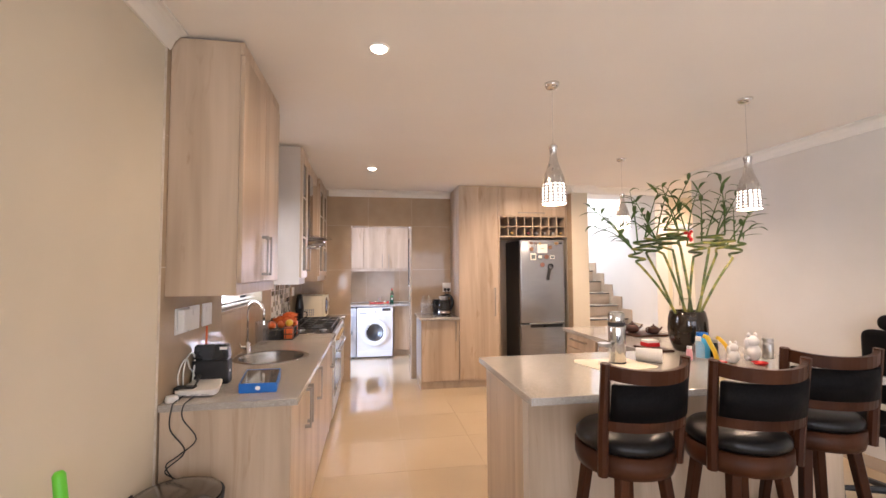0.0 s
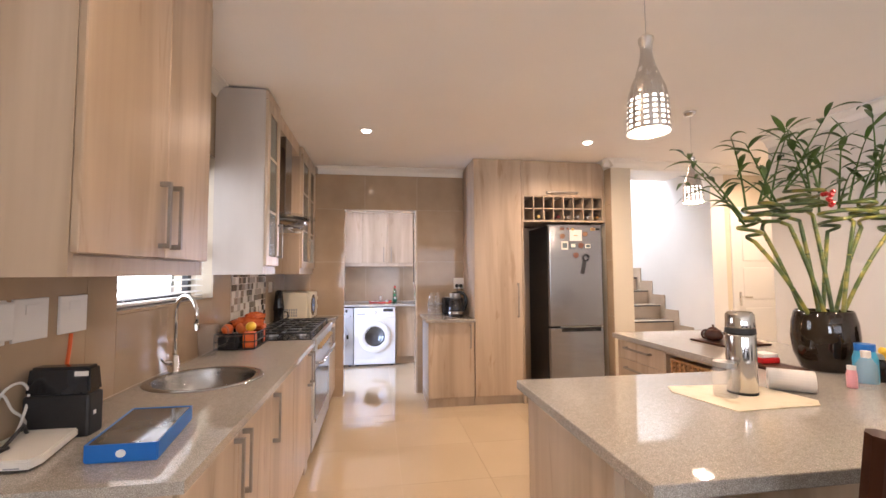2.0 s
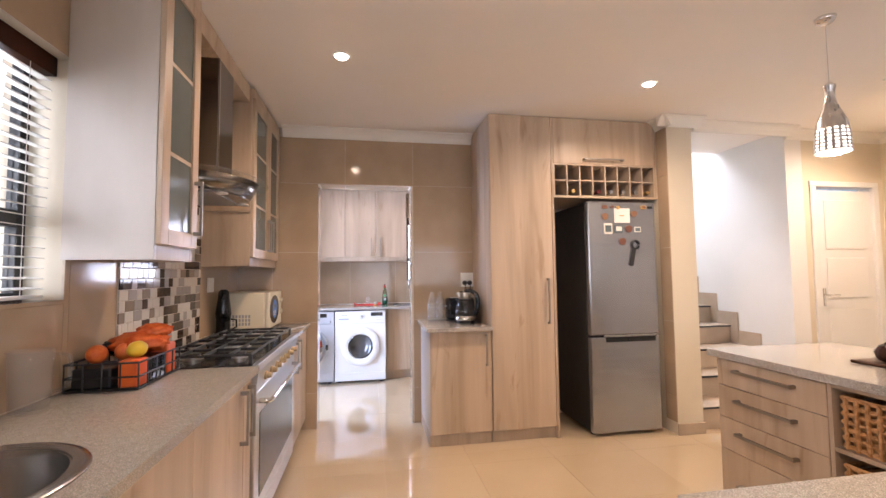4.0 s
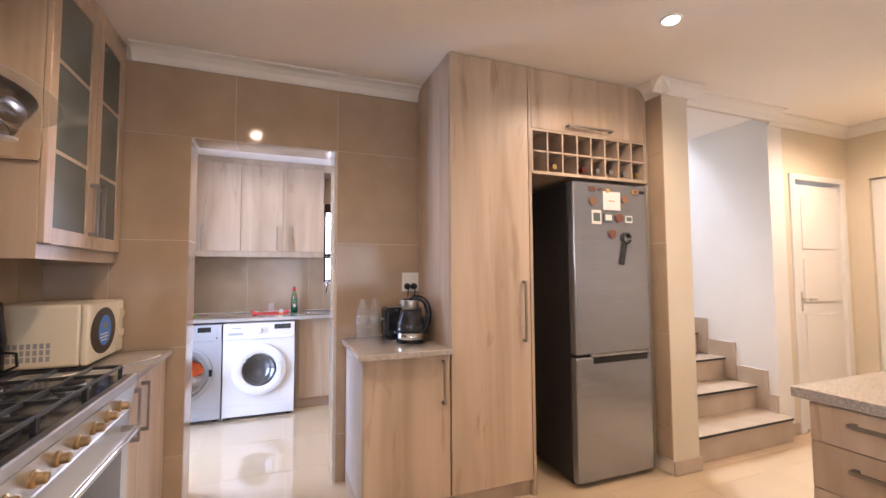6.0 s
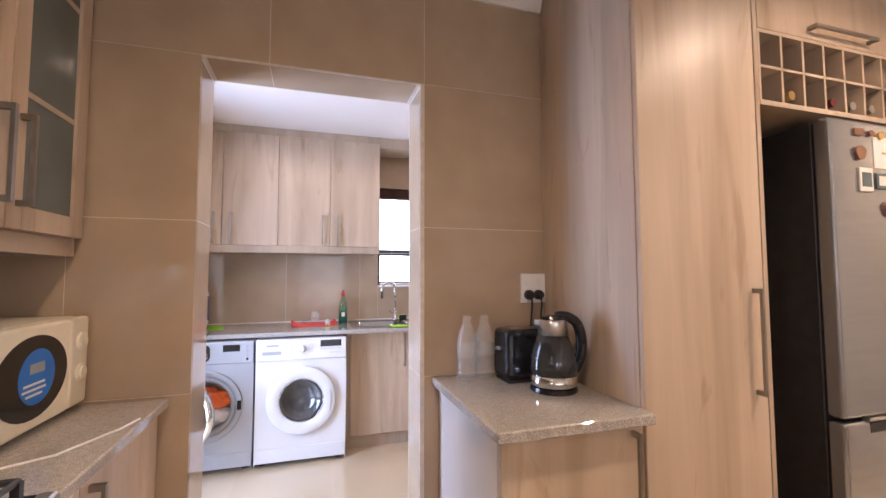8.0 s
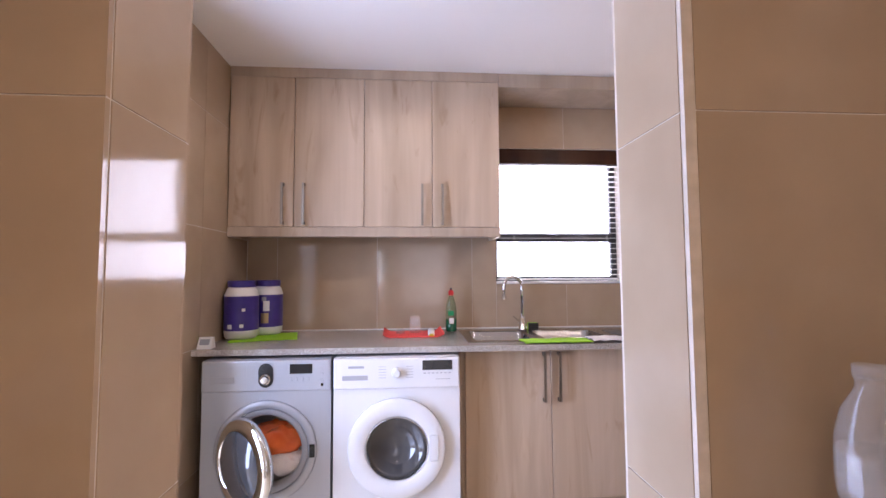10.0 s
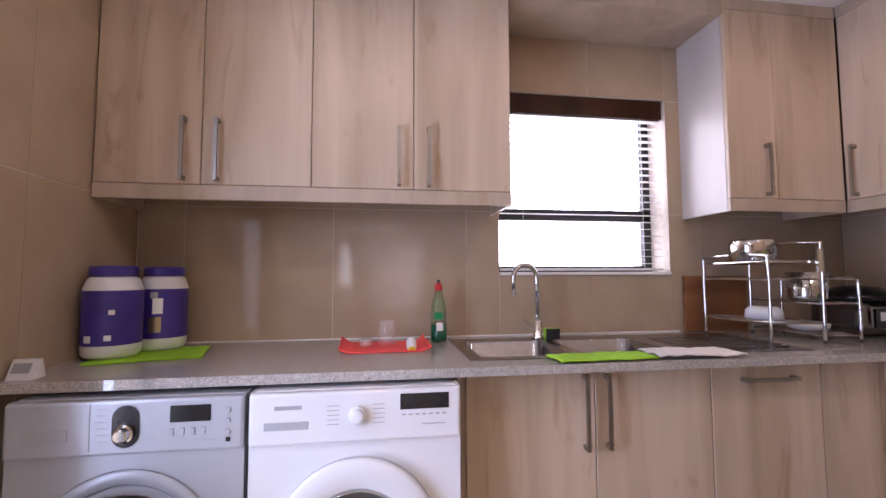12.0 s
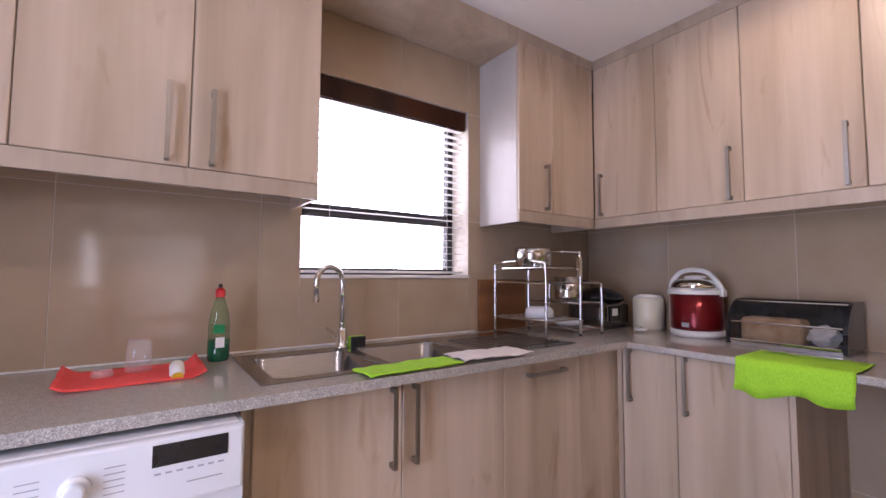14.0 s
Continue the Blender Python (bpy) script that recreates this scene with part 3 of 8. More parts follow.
# glazed outside door of the laundry
od_ = tagged(thing("door_3", (LW - 0.2, 7.24, 0), "black aluminium outside door of the laundry", "door"), kind="structure")
for a, b in ((6.86, 6.91), (7.535, 7.578)):
    part("door_frame", box(LW - 0.21, a, 0.0, LW - 0.16, b, 2.05, 0.003), BLACKM, od_)
part("door_frame", box(LW - 0.21, 6.86, 2.05, LW - 0.16, 7.578, 2.10, 0.003), BLACKM, od_)


def cells(u0, u1, uj, z0, z1, zj, holes):
    us = [u0] + [u for u in uj if u0 + 0.02 < u < u1 - 0.02] + [u1]
    zs = [z0] + [z for z in zj if z0 + 0.02 < z < z1 - 0.02] + [z1]
    out = []
    for a, b in zip(us, us[1:]):
        for c, d in zip(zs, zs[1:]):
            rs = [(a, b, c, d)]
            for ha, hb, hc, hd in holes:
                nxt = []
                for (p, q, r, s) in rs:
                    if q <= ha or p >= hb or s <= hc or r >= hd:
                        nxt.append((p, q, r, s))
                        continue
                    if p < ha:
                        nxt.append((p, ha, r, s))
                    if q > hb:
                        nxt.append((hb, q, r, s))
                    m0, m1 = max(p, ha), min(q, hb)
                    if r < hc:
                        nxt.append((m0, m1, r, hc))
                    if s > hd:
                        nxt.append((m0, m1, hd, s))
                rs = nxt
            out += rs
    return [r for r in out if r[1] - r[0] > 0.02 and r[3] - r[2] > 0.02]


def lay(parent, axis, c, way, rects, material, t=0.009, gap=0.0013):
    """Tiles proud of a wall or floor: axis is the normal, c the finished face, way its direction."""
    lo, hi = (c - t, c) if way > 0 else (c, c + t)
    for a, b, d, e in rects:
        a, b, d, e = a + gap, b - gap, d + gap, e - gap
        bm = {"X": lambda: box(lo, a, d, hi, b, e), "Y": lambda: box(a, lo, d, b, hi, e), "Z": lambda: box(a, d, lo, b, e, hi)}[axis]()
        part("tile", bm, material, parent)


ZJ = (0.304, 0.904, 1.508, 2.113)


def lay_all():
    lay(wall_door, "Y", DY0, -1, cells(LW + 0.002, 1.955, (0.185, 0.789, 1.393), 0.001, H - 0.08, ZJ, [(DX0, DX1, -1, DZ)]), TILE)
    lay(wall_door, "Y", DY1, 1, cells(LW + 0.002, RW, (0.185, 0.789, 1.393, 1.997, 2.6, 3.2), 0.001, H, ZJ, [(DX0, DX1, -1, DZ)]), TILE)
    lay(wall_door, "X", DX0, 1, cells(DY0 + 0.0105, DY1 - 0.0105, (), 0.001, DZ - 0.012, ZJ, []), TILE)
    lay(reveal, "Y", 7.58, -1, cells(LW - 0.155, LW + 0.009, (), 0.001, 2.10, ZJ, []), TILE, 0.0095)
    lay(wall_door, "X", DX1, -1, cells(DY0 + 0.0105, DY1 - 0.0105, (), 0.001, DZ - 0.012, ZJ, []), TILE)
    lay(wall_door, "Z", DZ, -1, cells(DX0 + 0.012, DX1 - 0.012, (0.789,), DY0 + 0.0105, DY1 - 0.0105, (), []), TILE)
    lay(wall_west, "X", LW + 0.009, 1, cells(2.66, DY0 - 0.002, (3.27, 3.874, 4.478, 5.08, 5.69, 6.29), 0.001, H - 0.002, ZJ, [(SWIN[0], SWIN[1], SWIN[2], SWIN[3])]), TILE)
    lay(wall_west, "X", LW + 0.009, 1, cells(DY1 + 0.002, BACK - 0.002, (7.55, 8.155), 0.001, 2.489, ZJ, [(6.86, 7.58, -1, 2.10)]), TILE)
    lay(wall_back, "Y", BACK, -1, cells(LW + 0.012, RW - 0.002, (0.10, 0.74, 1.367, 2.01, 2.62, 3.22), 0.001, H, ZJ, [LWIN]), TILE)
    lay(wall_east, "X", RW, -1, cells(DY1 + 0.002, BACK - 0.002, (7.0, 7.6, 8.2), 0.001, H, ZJ, []), TILE)
    lay(pillar, "X", 3.4325, -1, cells(5.80, 5.928, (), 0.10, H - 0.09, ZJ, []), TILE)
    f = [r for r in cells(LW, 5.86, tuple(LW + 0.6 * i for i in range(1, 11)), -3.4, 5.80, tuple(-3.38 + 0.6 * i for i in range(16)), [])]
    f += cells(LW, 3.43, tuple(LW + 0.6 * i for i in range(1, 7)), 5.80, BACK, tuple(5.62 + 0.6 * i for i in range(6)), [])
    lay(floor, "Z", 0.0, 1, f, FLOORTILE, 0.0018, 0.0007)

# ---------------------------------------------------------------- kitchen units, left run
XF = 0.47            # face of the left base doors
CT = 0.90


def base_unit(y0, y1, splits, label, hand, top_z=0.868):
    """A base cabinet on the left wall: splits are its doors' edges along y, hand the handle's side of each."""
    c = thing("base_cabinet", (0.2, (y0 + y1) / 2, 0), label, "cabinet", "left base cabinets")
    part("body", box(LW + 0.012, y0 + 0.001, 0.10, XF - 0.0215, y1 - 0.001, top_z), OAK_EDGE, c)
    if top_z < 0.8:
        part("front_rail", box(XF - 0.045, y0 + 0.001, top_z + 0.0005, XF - 0.0215, y1 - 0.001, 0.868), OAK_EDGE, c)
    part("plinth", box(LW + 0.012, y0 + 0.001, 0.0, XF - 0.05, y1 - 0.001, 0.098), OAK_EDGE, c)
    for a, b, h in zip(splits, splits[1:], hand):
        d = door_panel(c, XF - 0.020, a + 0.0015, 0.105, XF, b - 0.0015, 0.865)
        y = b - 0.045 if h > 0 else a + 0.045
        bar_handle(d, (XF, y, 0.72), (0, 0, 1), 0.22, (1, 0, 0))
    return c


base_unit(2.70, 3.60, (2.70, 3.15, 3.60), "light oak double-door base cabinet under the sink", (1, -1), 0.73)
base_unit(3.60, 4.66, (3.60, 4.13, 4.66), "light oak double-door base cabinet beside the oven", (-1, 1), 0.73)
base_unit(5.86, 6.50, (5.86, 6.00, 6.50), "light oak base cabinet under the microwave", (-1, -1))
ep = thing("end_panel", (0.2, 2.68, 0), "light oak end panel of the kitchen run", "panel")
part("panel", box(LW + 0.012, 2.672, 0.0, XF, 2.698, 0.868, 0.002), OAK, ep)
tower = thing("filler_panel", (0.4, 4.70, 0), "slim light oak panel with handles beside the oven", "panel")
fd = door_panel(tower, XF - 0.02, 4.662, 0.105, XF, 4.775, 0.865)
part("body", box(LW + 0.012, 4.662, 0.0, XF - 0.0215, 4.775, 0.868), OAK_EDGE, tower)
bar_handle(fd, (XF, 4.72, 0.72), (0, 0, 1), 0.22, (1, 0, 0))

SINK = (0.16, 3.69, 0.232)   # round kitchen sink: x, y, radius


def slab_with_hole(x0, y0, z0, x1, y1, z1, hole=None, bev=0.004):
    if not hole:
        return box(x0, y0, z0, x1, y1, z1, bev, seg=2)
    cx, cy, r = hole
    bm = bmesh.new()
    n = 48
    def edge(a):
        dx, dy = math.cos(a), math.sin(a)
        t = min([((x1 if dx > 0 else x0) - cx) / dx if abs(dx) > 1e-9 else 9e9, ((y1 if dy > 0 else y0) - cy) / dy if abs(dy) > 1e-9 else 9e9])
        return cx + dx * t, cy + dy * t
    angs = [2 * math.pi * i / n for i in range(n)] + [math.atan2(y - cy, x - cx) % (2 * math.pi) for x in (x0, x1) for y in (y0, y1)]
    angs = sorted(set(round(a, 6) for a in angs))
    loops = []
    for z in (z0, z1):
        loops.append([bm.verts.new((cx + r * math.cos(a), cy + r * math.sin(a), z)) for a in angs])
        loops.append([bm.verts.new((*edge(a), z)) for a in angs])
    m = len(angs)
    for i in range(m):
        j = (i + 1) % m
        for p, q in ((0, 1), (1, 3), (3, 2), (2, 0)):
            bm.faces.new((loops[p][i], loops[p][j], loops[q][j], loops[q][i]))
    bmesh.ops.recalc_face_normals(bm, faces=bm.faces[:])
    return bm


top = thing("countertop", (0.2, 3.7, 0.868), "polished speckled granite worktop along the kitchen wall", "countertop")
part("slab", slab_with_hole(LW + 0.011, 2.655, 0.870, 0.50, 4.778, CT, SINK), GRANITE, top)
part("slab", box(LW + 0.011, 5.852, 0.870, 0.50, 6.508, CT, 0.004), GRANITE, top)
part("slab", box(LW + 0.011, 4.7785, 0.870, 0.02, 5.8515, CT), GRANITE, top)


def upper_unit(y0, y1, splits, label, hand, z0=1.375, z1=2.585, near=None, glazed=False):
    """A wall cabinet on the left wall."""
    x1 = 0.235
    c = thing("wall_cabinet", (0.07, (y0 + y1) / 2, z0), label, "cabinet", "left wall cabinets")
    part("side_panel", box(LW + 0.011, y0, z0, x1 - 0.021, y0 + 0.018, z1, 0.001), near or OAK, c)
    part("side_panel", box(LW + 0.011, y1 - 0.018, z0, x1 - 0.021, y1, z1, 0.001), OAK, c)
    part("body", box(LW + 0.012, y0 + 0.0185, z0 + 0.055, x1 - 0.022, y1 - 0.0185, z1), OAK_EDGE, c)
    part("pelmet", box(x1 - 0.04, y0 + 0.0185, z0, x1 - 0.022, y1 - 0.0185, z0 + 0.054, 0.001), OAK_EDGE, c)
    part("top_filler", box(x1 - 0.0205, y0, z1 - 0.06, x1 - 0.004, y1, z1, 0.001), OAK, c)
    for a, b, h in zip(splits, splits[1:], hand):
        za, zb = z0 + 0.058, z1 - 0.063
        if glazed:
            d = part("door", bmesh_frame(x1 - 0.020, x1, a + 0.0015, b - 0.0015, za, zb, 0.062), OAK, c)
            part("glass_panel", box(x1 - 0.013, a + 0.0637, za + 0.0623, x1 - 0.009, b - 0.0637, zb - 0.0623), FROST, d, "frosted greenish glass")
            for k in (1, 2):
                zz = za + (zb - za) * k / 3
                part("glazing_bar", box(x1 - 0.0088, a + 0.0637, zz - 0.008, x1 - 0.0065, b - 0.0637, zz + 0.008), OAK_EDGE, d)
        else:
            d = door_panel(c, x1 - 0.020, a + 0.0015, za, x1, b - 0.0015, zb)
        y = b - 0.04 if h > 0 else a + 0.04
        bar_handle(d, (x1, y, z0 + (0.235 if glazed else 0.20)), (0, 0, 1), 0.24 if glazed else 0.22, (1, 0, 0))
    return c


def bmesh_frame(x0, x1, a, b, za, zb, w):
    bm = bmesh.new()
    box(x0, a, za, x1, a + w, zb, 0.002, bm)
    box(x0, b - w, za, x1, b, zb, 0.002, bm)
    box(x0, a + w, za, x1, b - w, za + w, 0, bm)
    box(x0, a + w, zb - w, x1, b - w, zb, 0, bm)
    return bm


upper_unit(2.692, 3.47, (2.692, 3.11, 3.47), "light oak wall cabinet above the sink end", (1, -1))
upper_unit(4.42, 4.76, (4.42, 4.76), "wall cabinet with frosted glass door and grey side", (1,), near=SILVER_LAM, glazed=True)
upper_unit(5.70, 6.505, (5.70, 6.135, 6.505), "wall cabinet with two frosted glass doors", (1, -1), glazed=True)
part("side_ledge", box(LW + 0.011, 5.690, 1.735, 0.214, 5.6995, 1.745), OAK_EDGE, bpy.data.objects["wall_cabinet.002"])

# ---------------------------------------------------------------- right-hand run by the doorway
YF = 5.93
c = thing("base_cabinet", (1.69, 6.2, 0), "light oak single-door base cabinet beside the doorway", "cabinet")
part("body", box(1.455, YF + 0.0215, 0.09, 1.938, DY0 - 0.001, 0.866), SILVER_LAM, c)
part("plinth", box(1.455, YF + 0.03, 0.0, 1.938, DY0 - 0.001, 0.089), OAK_EDGE, c)
d = door_panel(c, 1.457, YF, 0.095, 1.936, YF + 0.02, 0.862)
bar_handle(d, (1.895, YF, 0.72), (0, 0, 1), 0.24, (0, -1, 0))
ct2 = thing("countertop", (1.69, 6.2, 0.868), "short polished granite worktop under the socket", "countertop")
part("slab", box(1.425, 5.88, 0.868, 1.940, DY0 - 0.0005, CT, 0.004), GRANITE, ct2)

tall = thing("tall_cabinet", (2.2, 6.2, 0), "tall light oak larder cabinet to the ceiling", "cabinet")
part("body", box(1.944, YF + 0.0215, 0.09, 2.466, DY0 - 0.001, H - 0.002), OAK, tall)
part("plinth", box(1.944, YF + 0.035, 0, 2.466, DY0 - 0.001, 0.089), OAK_EDGE, tall)
d = door_panel(tall, 1.946, YF, 0.095, 2.464, YF + 0.02, H - 0.004)
bar_handle(d, (2.415, YF, 1.085), (0, 0, 1), 0.36, (0, -1, 0))
sd = thing("fridge_housing", (2.95, 6.2, 0), "light oak housing with flap and wine rack over the fridge", "cabinet")
part("side_panel", box(2.468, YF, 0.0, 2.488, DY0 - 0.001, H - 0.002, 0.001), OAK, sd)
part("side_panel", box(3.412, YF, 1.93, 3.428, DY0 - 0.001, H - 0.002, 0.001), OAK, sd)
part("body", box(2.489, YF + 0.0215, 2.215, 3.411, DY0 - 0.001, H - 0.002), OAK_EDGE, sd)
d = door_panel(sd, 2.490, YF, 2.212, 3.41, YF + 0.02, H - 0.006, name="flap")
bar_handle(d, (2.93, YF, 2.25), (1, 0, 0), 0.36, (0, -1, 0))
part("shelf", box(2.489, YF - 0.002, 1.925, 3.411, DY0 - 0.001, 1.945, 0.001), OAK_EDGE, sd)
part("shelf", box(2.489, YF, 2.066, 3.411, 6.3, 2.076), OAK_EDGE, sd)
part("shelf", box(2.489, YF, 2.198, 3.411, DY0 - 0.001, 2.210), OAK_EDGE, sd)
for i in range(9):
    x = 2.489 + i * 0.1138
    part("divider", box(x, YF, 1.9455, x + 0.011, 6.3, 2.1975), OAK_EDGE, sd)
part("rack_back", box(2.489, 6.302, 1.9455, 3.411, 6.31, 2.1975), OAK_EDGE, sd)
fb = thing("niche_back", (2.95, 6.5, 0), "dark recess behind the fridge", "panel")
part("panel", box(2.489, 6.50, 0.0, 3.428, 6.518, 1.92), OAK_EDGE, fb)

# ---------------------------------------------------------------- island: bar and drawer leg
IT = 0.90
isl = thing("countertop", (2.6, 3.2, 0.86), "polished pale granite worktop of the island bar", "countertop")
part("slab", box(1.557, 2.46, 0.862, 3.60, 3.42, IT, 0.004, seg=2), GRANITE, isl)
part("slab", box(2.78, 3.4205, 0.862, 3.60, 4.725, IT, 0.004, seg=2), GRANITE, isl)
ib = thing("island_base", (2.5, 3.0, 0), "pale oak panelled base of the island bar", "cabinet")
part("side_panel", box(1.60, 2.70, 0.0, 1.632, 3.39, 0.8615, 0.002), OAK, ib)
part("front_panel", box(1.6325, 2.70, 0.0, 3.56, 2.72, 0.8615, 0.001), OAK, ib)
part("back_panel", box(1.6325, 3.37, 0.0, 2.80, 3.39, 0.8615, 0.001), OAK, ib)
part("side_panel", box(3.54, 2.7205, 0.0, 3.56, 4.68, 0.8615, 0.001), OAK, ib)
dr = thing("drawer_cabinet", (3.1, 4.42, 0), "pale oak cabinet of four drawers", "cabinet")
part("body", box(2.823, 4.135, 0.06, 3.539, 4.68, 0.8615), OAK_EDGE, dr)
part("plinth", box(2.85, 4.135, 0, 3.539, 4.67, 0.059), OAK_EDGE, dr)
for k, (z0, z1) in enumerate(((0.725, 0.855), (0.565, 0.722), (0.405, 0.562), (0.065, 0.402))):
    d = part("drawer", box(2.800, 4.138, z0, 2.822, 4.678, z1, 0.002), OAK, dr)
    bar_handle(d, (2.800, 4.41, (z0 + z1) / 2 + 0.02), (0, 1, 0), 0.30, (-1, 0, 0))
sh = thing("basket_shelf", (3.1, 3.76, 0), "open oak shelf unit holding wicker baskets", "shelf")
for a in (3.392, 4.118):
    part("side_panel", box(2.80, a, 0.0, 3.539, a + 0.016, 0.8615, 0.001), OAK_EDGE, sh)
for z in (0.06, 0.34, 0.60, 0.845):
    part("shelf", box(2.802, 3.4085, z, 3.52, 4.1175, z + 0.016, 0.001), OAK_EDGE, sh)
part("back_panel", box(3.521, 3.4085, 0.06, 3.538, 4.1175, 0.861), OAK_EDGE, sh)

# ---------------------------------------------------------------- laundry units
LY = 8.14      # face of the laundry base doors
LT = 0.905


def base_y(x0, x1, splits, label, hands, top_z=0.8745):
    c = thing("base_cabinet", ((x0 + x1) / 2, 8.35, 0), label, "cabinet", "laundry base cabinets")
    part("body", box(x0 + 0.001, LY + 0.0215, 0.10, x1 - 0.001, BACK - 0.001, top_z), OAK_EDGE, c)
    if top_z < 0.8:
        part("front_rail", box(x0 + 0.001, LY + 0.0215, top_z + 0.0005, x1 - 0.001, LY + 0.04, 0.8745), OAK_EDGE, c)
    part("plinth", box(x0 + 0.001, LY + 0.05, 0.0, x1 - 0.001, BACK - 0.001, 0.099), OAK_EDGE, c)
    for a, b, h in zip(splits, splits[1:], hands):
        d = door_panel(c, a + 0.0015, LY, 0.105, b - 0.0015, LY + 0.02, 0.870)
        if h == 2:
            bar_handle(d, ((a + b) / 2, LY, 0.815), (1, 0, 0), 0.22, (0, -1, 0))
        elif h:
            bar_handle(d, (b - 0.04 if h > 0 else a + 0.04, LY, 0.73), (0, 0, 1), 0.25, (0, -1, 0))
    return c


base_y(1.225, 2.14, (1.24, 1.694, 2.14), "pale oak double-door cabinet under the laundry sink", (1, -1), 0.735)
base_y(2.14, 2.865, (2.14, 2.60, 2.86), "pale oak pull-out cabinet in the laundry corner", (2, 0))
sp = thing("end_panel", (1.23, 8.35, 0), "pale oak side panel beside the washing machine", "panel")
part("panel", box(1.212, LY + 0.01, 0.0, 1.224, BACK - 0.001, 0.8745, 0.001), OAK, sp)

RX = 2.885      # face of the doors on the right-hand run
c = thing("base_cabinet", (3.1, 7.7, 0), "pale oak cabinet under the bread bin", "cabinet", "laundry base cabinets")
part("body", box(RX + 0.0215, 7.47, 0.10, RW - 0.001, 8.12, 0.8745), OAK_EDGE, c)
part("plinth", box(RX + 0.05, 7.47, 0.0, RW - 0.001, 8.12, 0.099), OAK_EDGE, c)
part("side_panel", box(RX, 7.45, 0.0, RW - 0.001, 7.4695, 0.8745, 0.001), OAK, c)
for a, b, h in ((7.47, 7.863, 1), (7.863, 8.115, -1)):
    d = door_panel(c, RX, a + 0.0015, 0.105, RX + 0.02, b - 0.0015, 0.870)
    bar_handle(d, (RX, b - 0.045, 0.75), (0, 0, 1), 0.24, (-1, 0, 0))
lt = thing("countertop", (1.6, 8.35, 0.876), "grey speckled granite worktop with steel sink", "countertop")
S2 = (1.27, 2.60, 8.18, 8.63)      # laundry sink cut-out
part("slab", box(LW + 0.012, 8.07, 0.876, S2[0], BACK - 0.0005, LT), GRANITE, lt)
part("slab", box(S2[0] + 0.0005, 8.07, 0.876, S2[1], S2[2], LT, 0.0), GRANITE, lt)
part("slab", box(S2[0] + 0.0005, S2[3], 0.876, S2[1], BACK - 0.0005, LT, 0.0), GRANITE, lt)
part("slab", box(S2[1] + 0.0005, 8.07, 0.876, RW - 0.0005, BACK - 0.0005, LT, 0.0), GRANITE, lt)
part("slab", box(2.845, 6.80, 0.876, RW - 0.0005, 8.0695, LT, 0.004), GRANITE, lt)
setting("trim_sealant", box(LW + 0.012, BACK - 0.0065, LT + 0.0004, 2.48, BACK - 0.0005, LT + 0.0065, 0.001), CORNICE, "pale sealant line along the laundry worktop", "trim")


def upper_y(x0, x1, splits, hands, label, left=None, z0=1.485, z1=2.43):
    yf = 8.43
    c = thing("wall_cabinet", ((x0 + x1) / 2, 8.45, z0), label, "cabinet", "laundry wall cabinets")
    part("side_panel", box(x0, yf + 0.0205, z0, x0 + 0.017, BACK - 0.001, 2.489, 0.001), left or OAK, c)
    part("side_panel", box(x1 - 0.017, yf + 0.0205, z0, x1, BACK - 0.001, 2.489, 0.001), OAK, c)
    part("body", box(x0 + 0.0175, yf + 0.0215, z0 + 0.05, x1 - 0.0175, BACK - 0.001, 2.489), OAK_EDGE, c)
    part("pelmet", box(x0, yf + 0.002, z0, x1, yf + 0.02, z0 + 0.056, 0.001), OAK_EDGE, c)
    part("top_filler", box(x0, yf + 0.002, z1 + 0.002, x1, yf + 0.02, 2.489), OAK_EDGE, c)
    for a, b, h in zip(splits, splits[1:], hands):
        d = door_panel(c, a + 0.0015, yf, z0 + 0.058, b - 0.0015, yf + 0.02, z1)
        if h:
            bar_handle(d, (b - 0.06 if h > 0 else a + 0.06, yf, z0 + 0.19), (0, 0, 1), 0.24, (0, -1, 0))
    return c


upper_y(LW + 0.012, 1.497, (LW + 0.014, 0.283, 0.687, 1.089, 1.497), (1, -1, 1, -1), "pale oak four-door wall cabinet over the washing machines")
upper_y(2.52, 3.13, (2.52, 2.77, 3.128), (1, 0), "pale oak corner wall cabinet with glossy side", left=SILVER_LAM)
br = thing("bridge_panel", (2.0, 8.4, 2.5), "oak bridging panel over the laundry window", "panel")
part("panel", box(1.498, 8.432, 2.405, 2.519, 8.74, 2.489, 0.001), OAK_EDGE, br)
UX = 3.13
c = thing("wall_cabinet", (3.3, 7.6, 1.485), "pale oak wall cabinet over the bread bin", "cabinet", "laundry wall cabinets")
part("body", box(UX + 0.0215, 6.80, 1.535, RW - 0.001, BACK - 0.315, 2.489), OAK_EDGE, c)
part("pelmet", box(UX + 0.002, 6.80, 1.485, UX + 0.02, 8.43, 1.541, 0.001), OAK_EDGE, c)
part("top_filler", box(UX + 0.002, 6.80, 2.432, UX + 0.02, 8.43, 2.489), OAK_EDGE, c)
for a, b, h in ((8.06, 8.428, 1), (7.67, 8.06, -1), (7.28, 7.67, -1), (6.88, 7.28, -1)):
    d = door_panel(c, UX, a + 0.0015, 1.543, UX + 0.02, b - 0.0015, 2.43)
    bar_handle(d, (UX, b - 0.05 if h > 0 else a + 0.05, 1.675), (0, 0, 1), 0.24, (-1, 0, 0))
cp = thing("corner_post", (2.84, 8.1, 0), "pale oak corner post between the laundry cabinets", "panel")
part("post", box(2.8615, LY + 0.004, 0.0, 2.9055, 8.19, 0.8745, 0.001), OAK, cp)
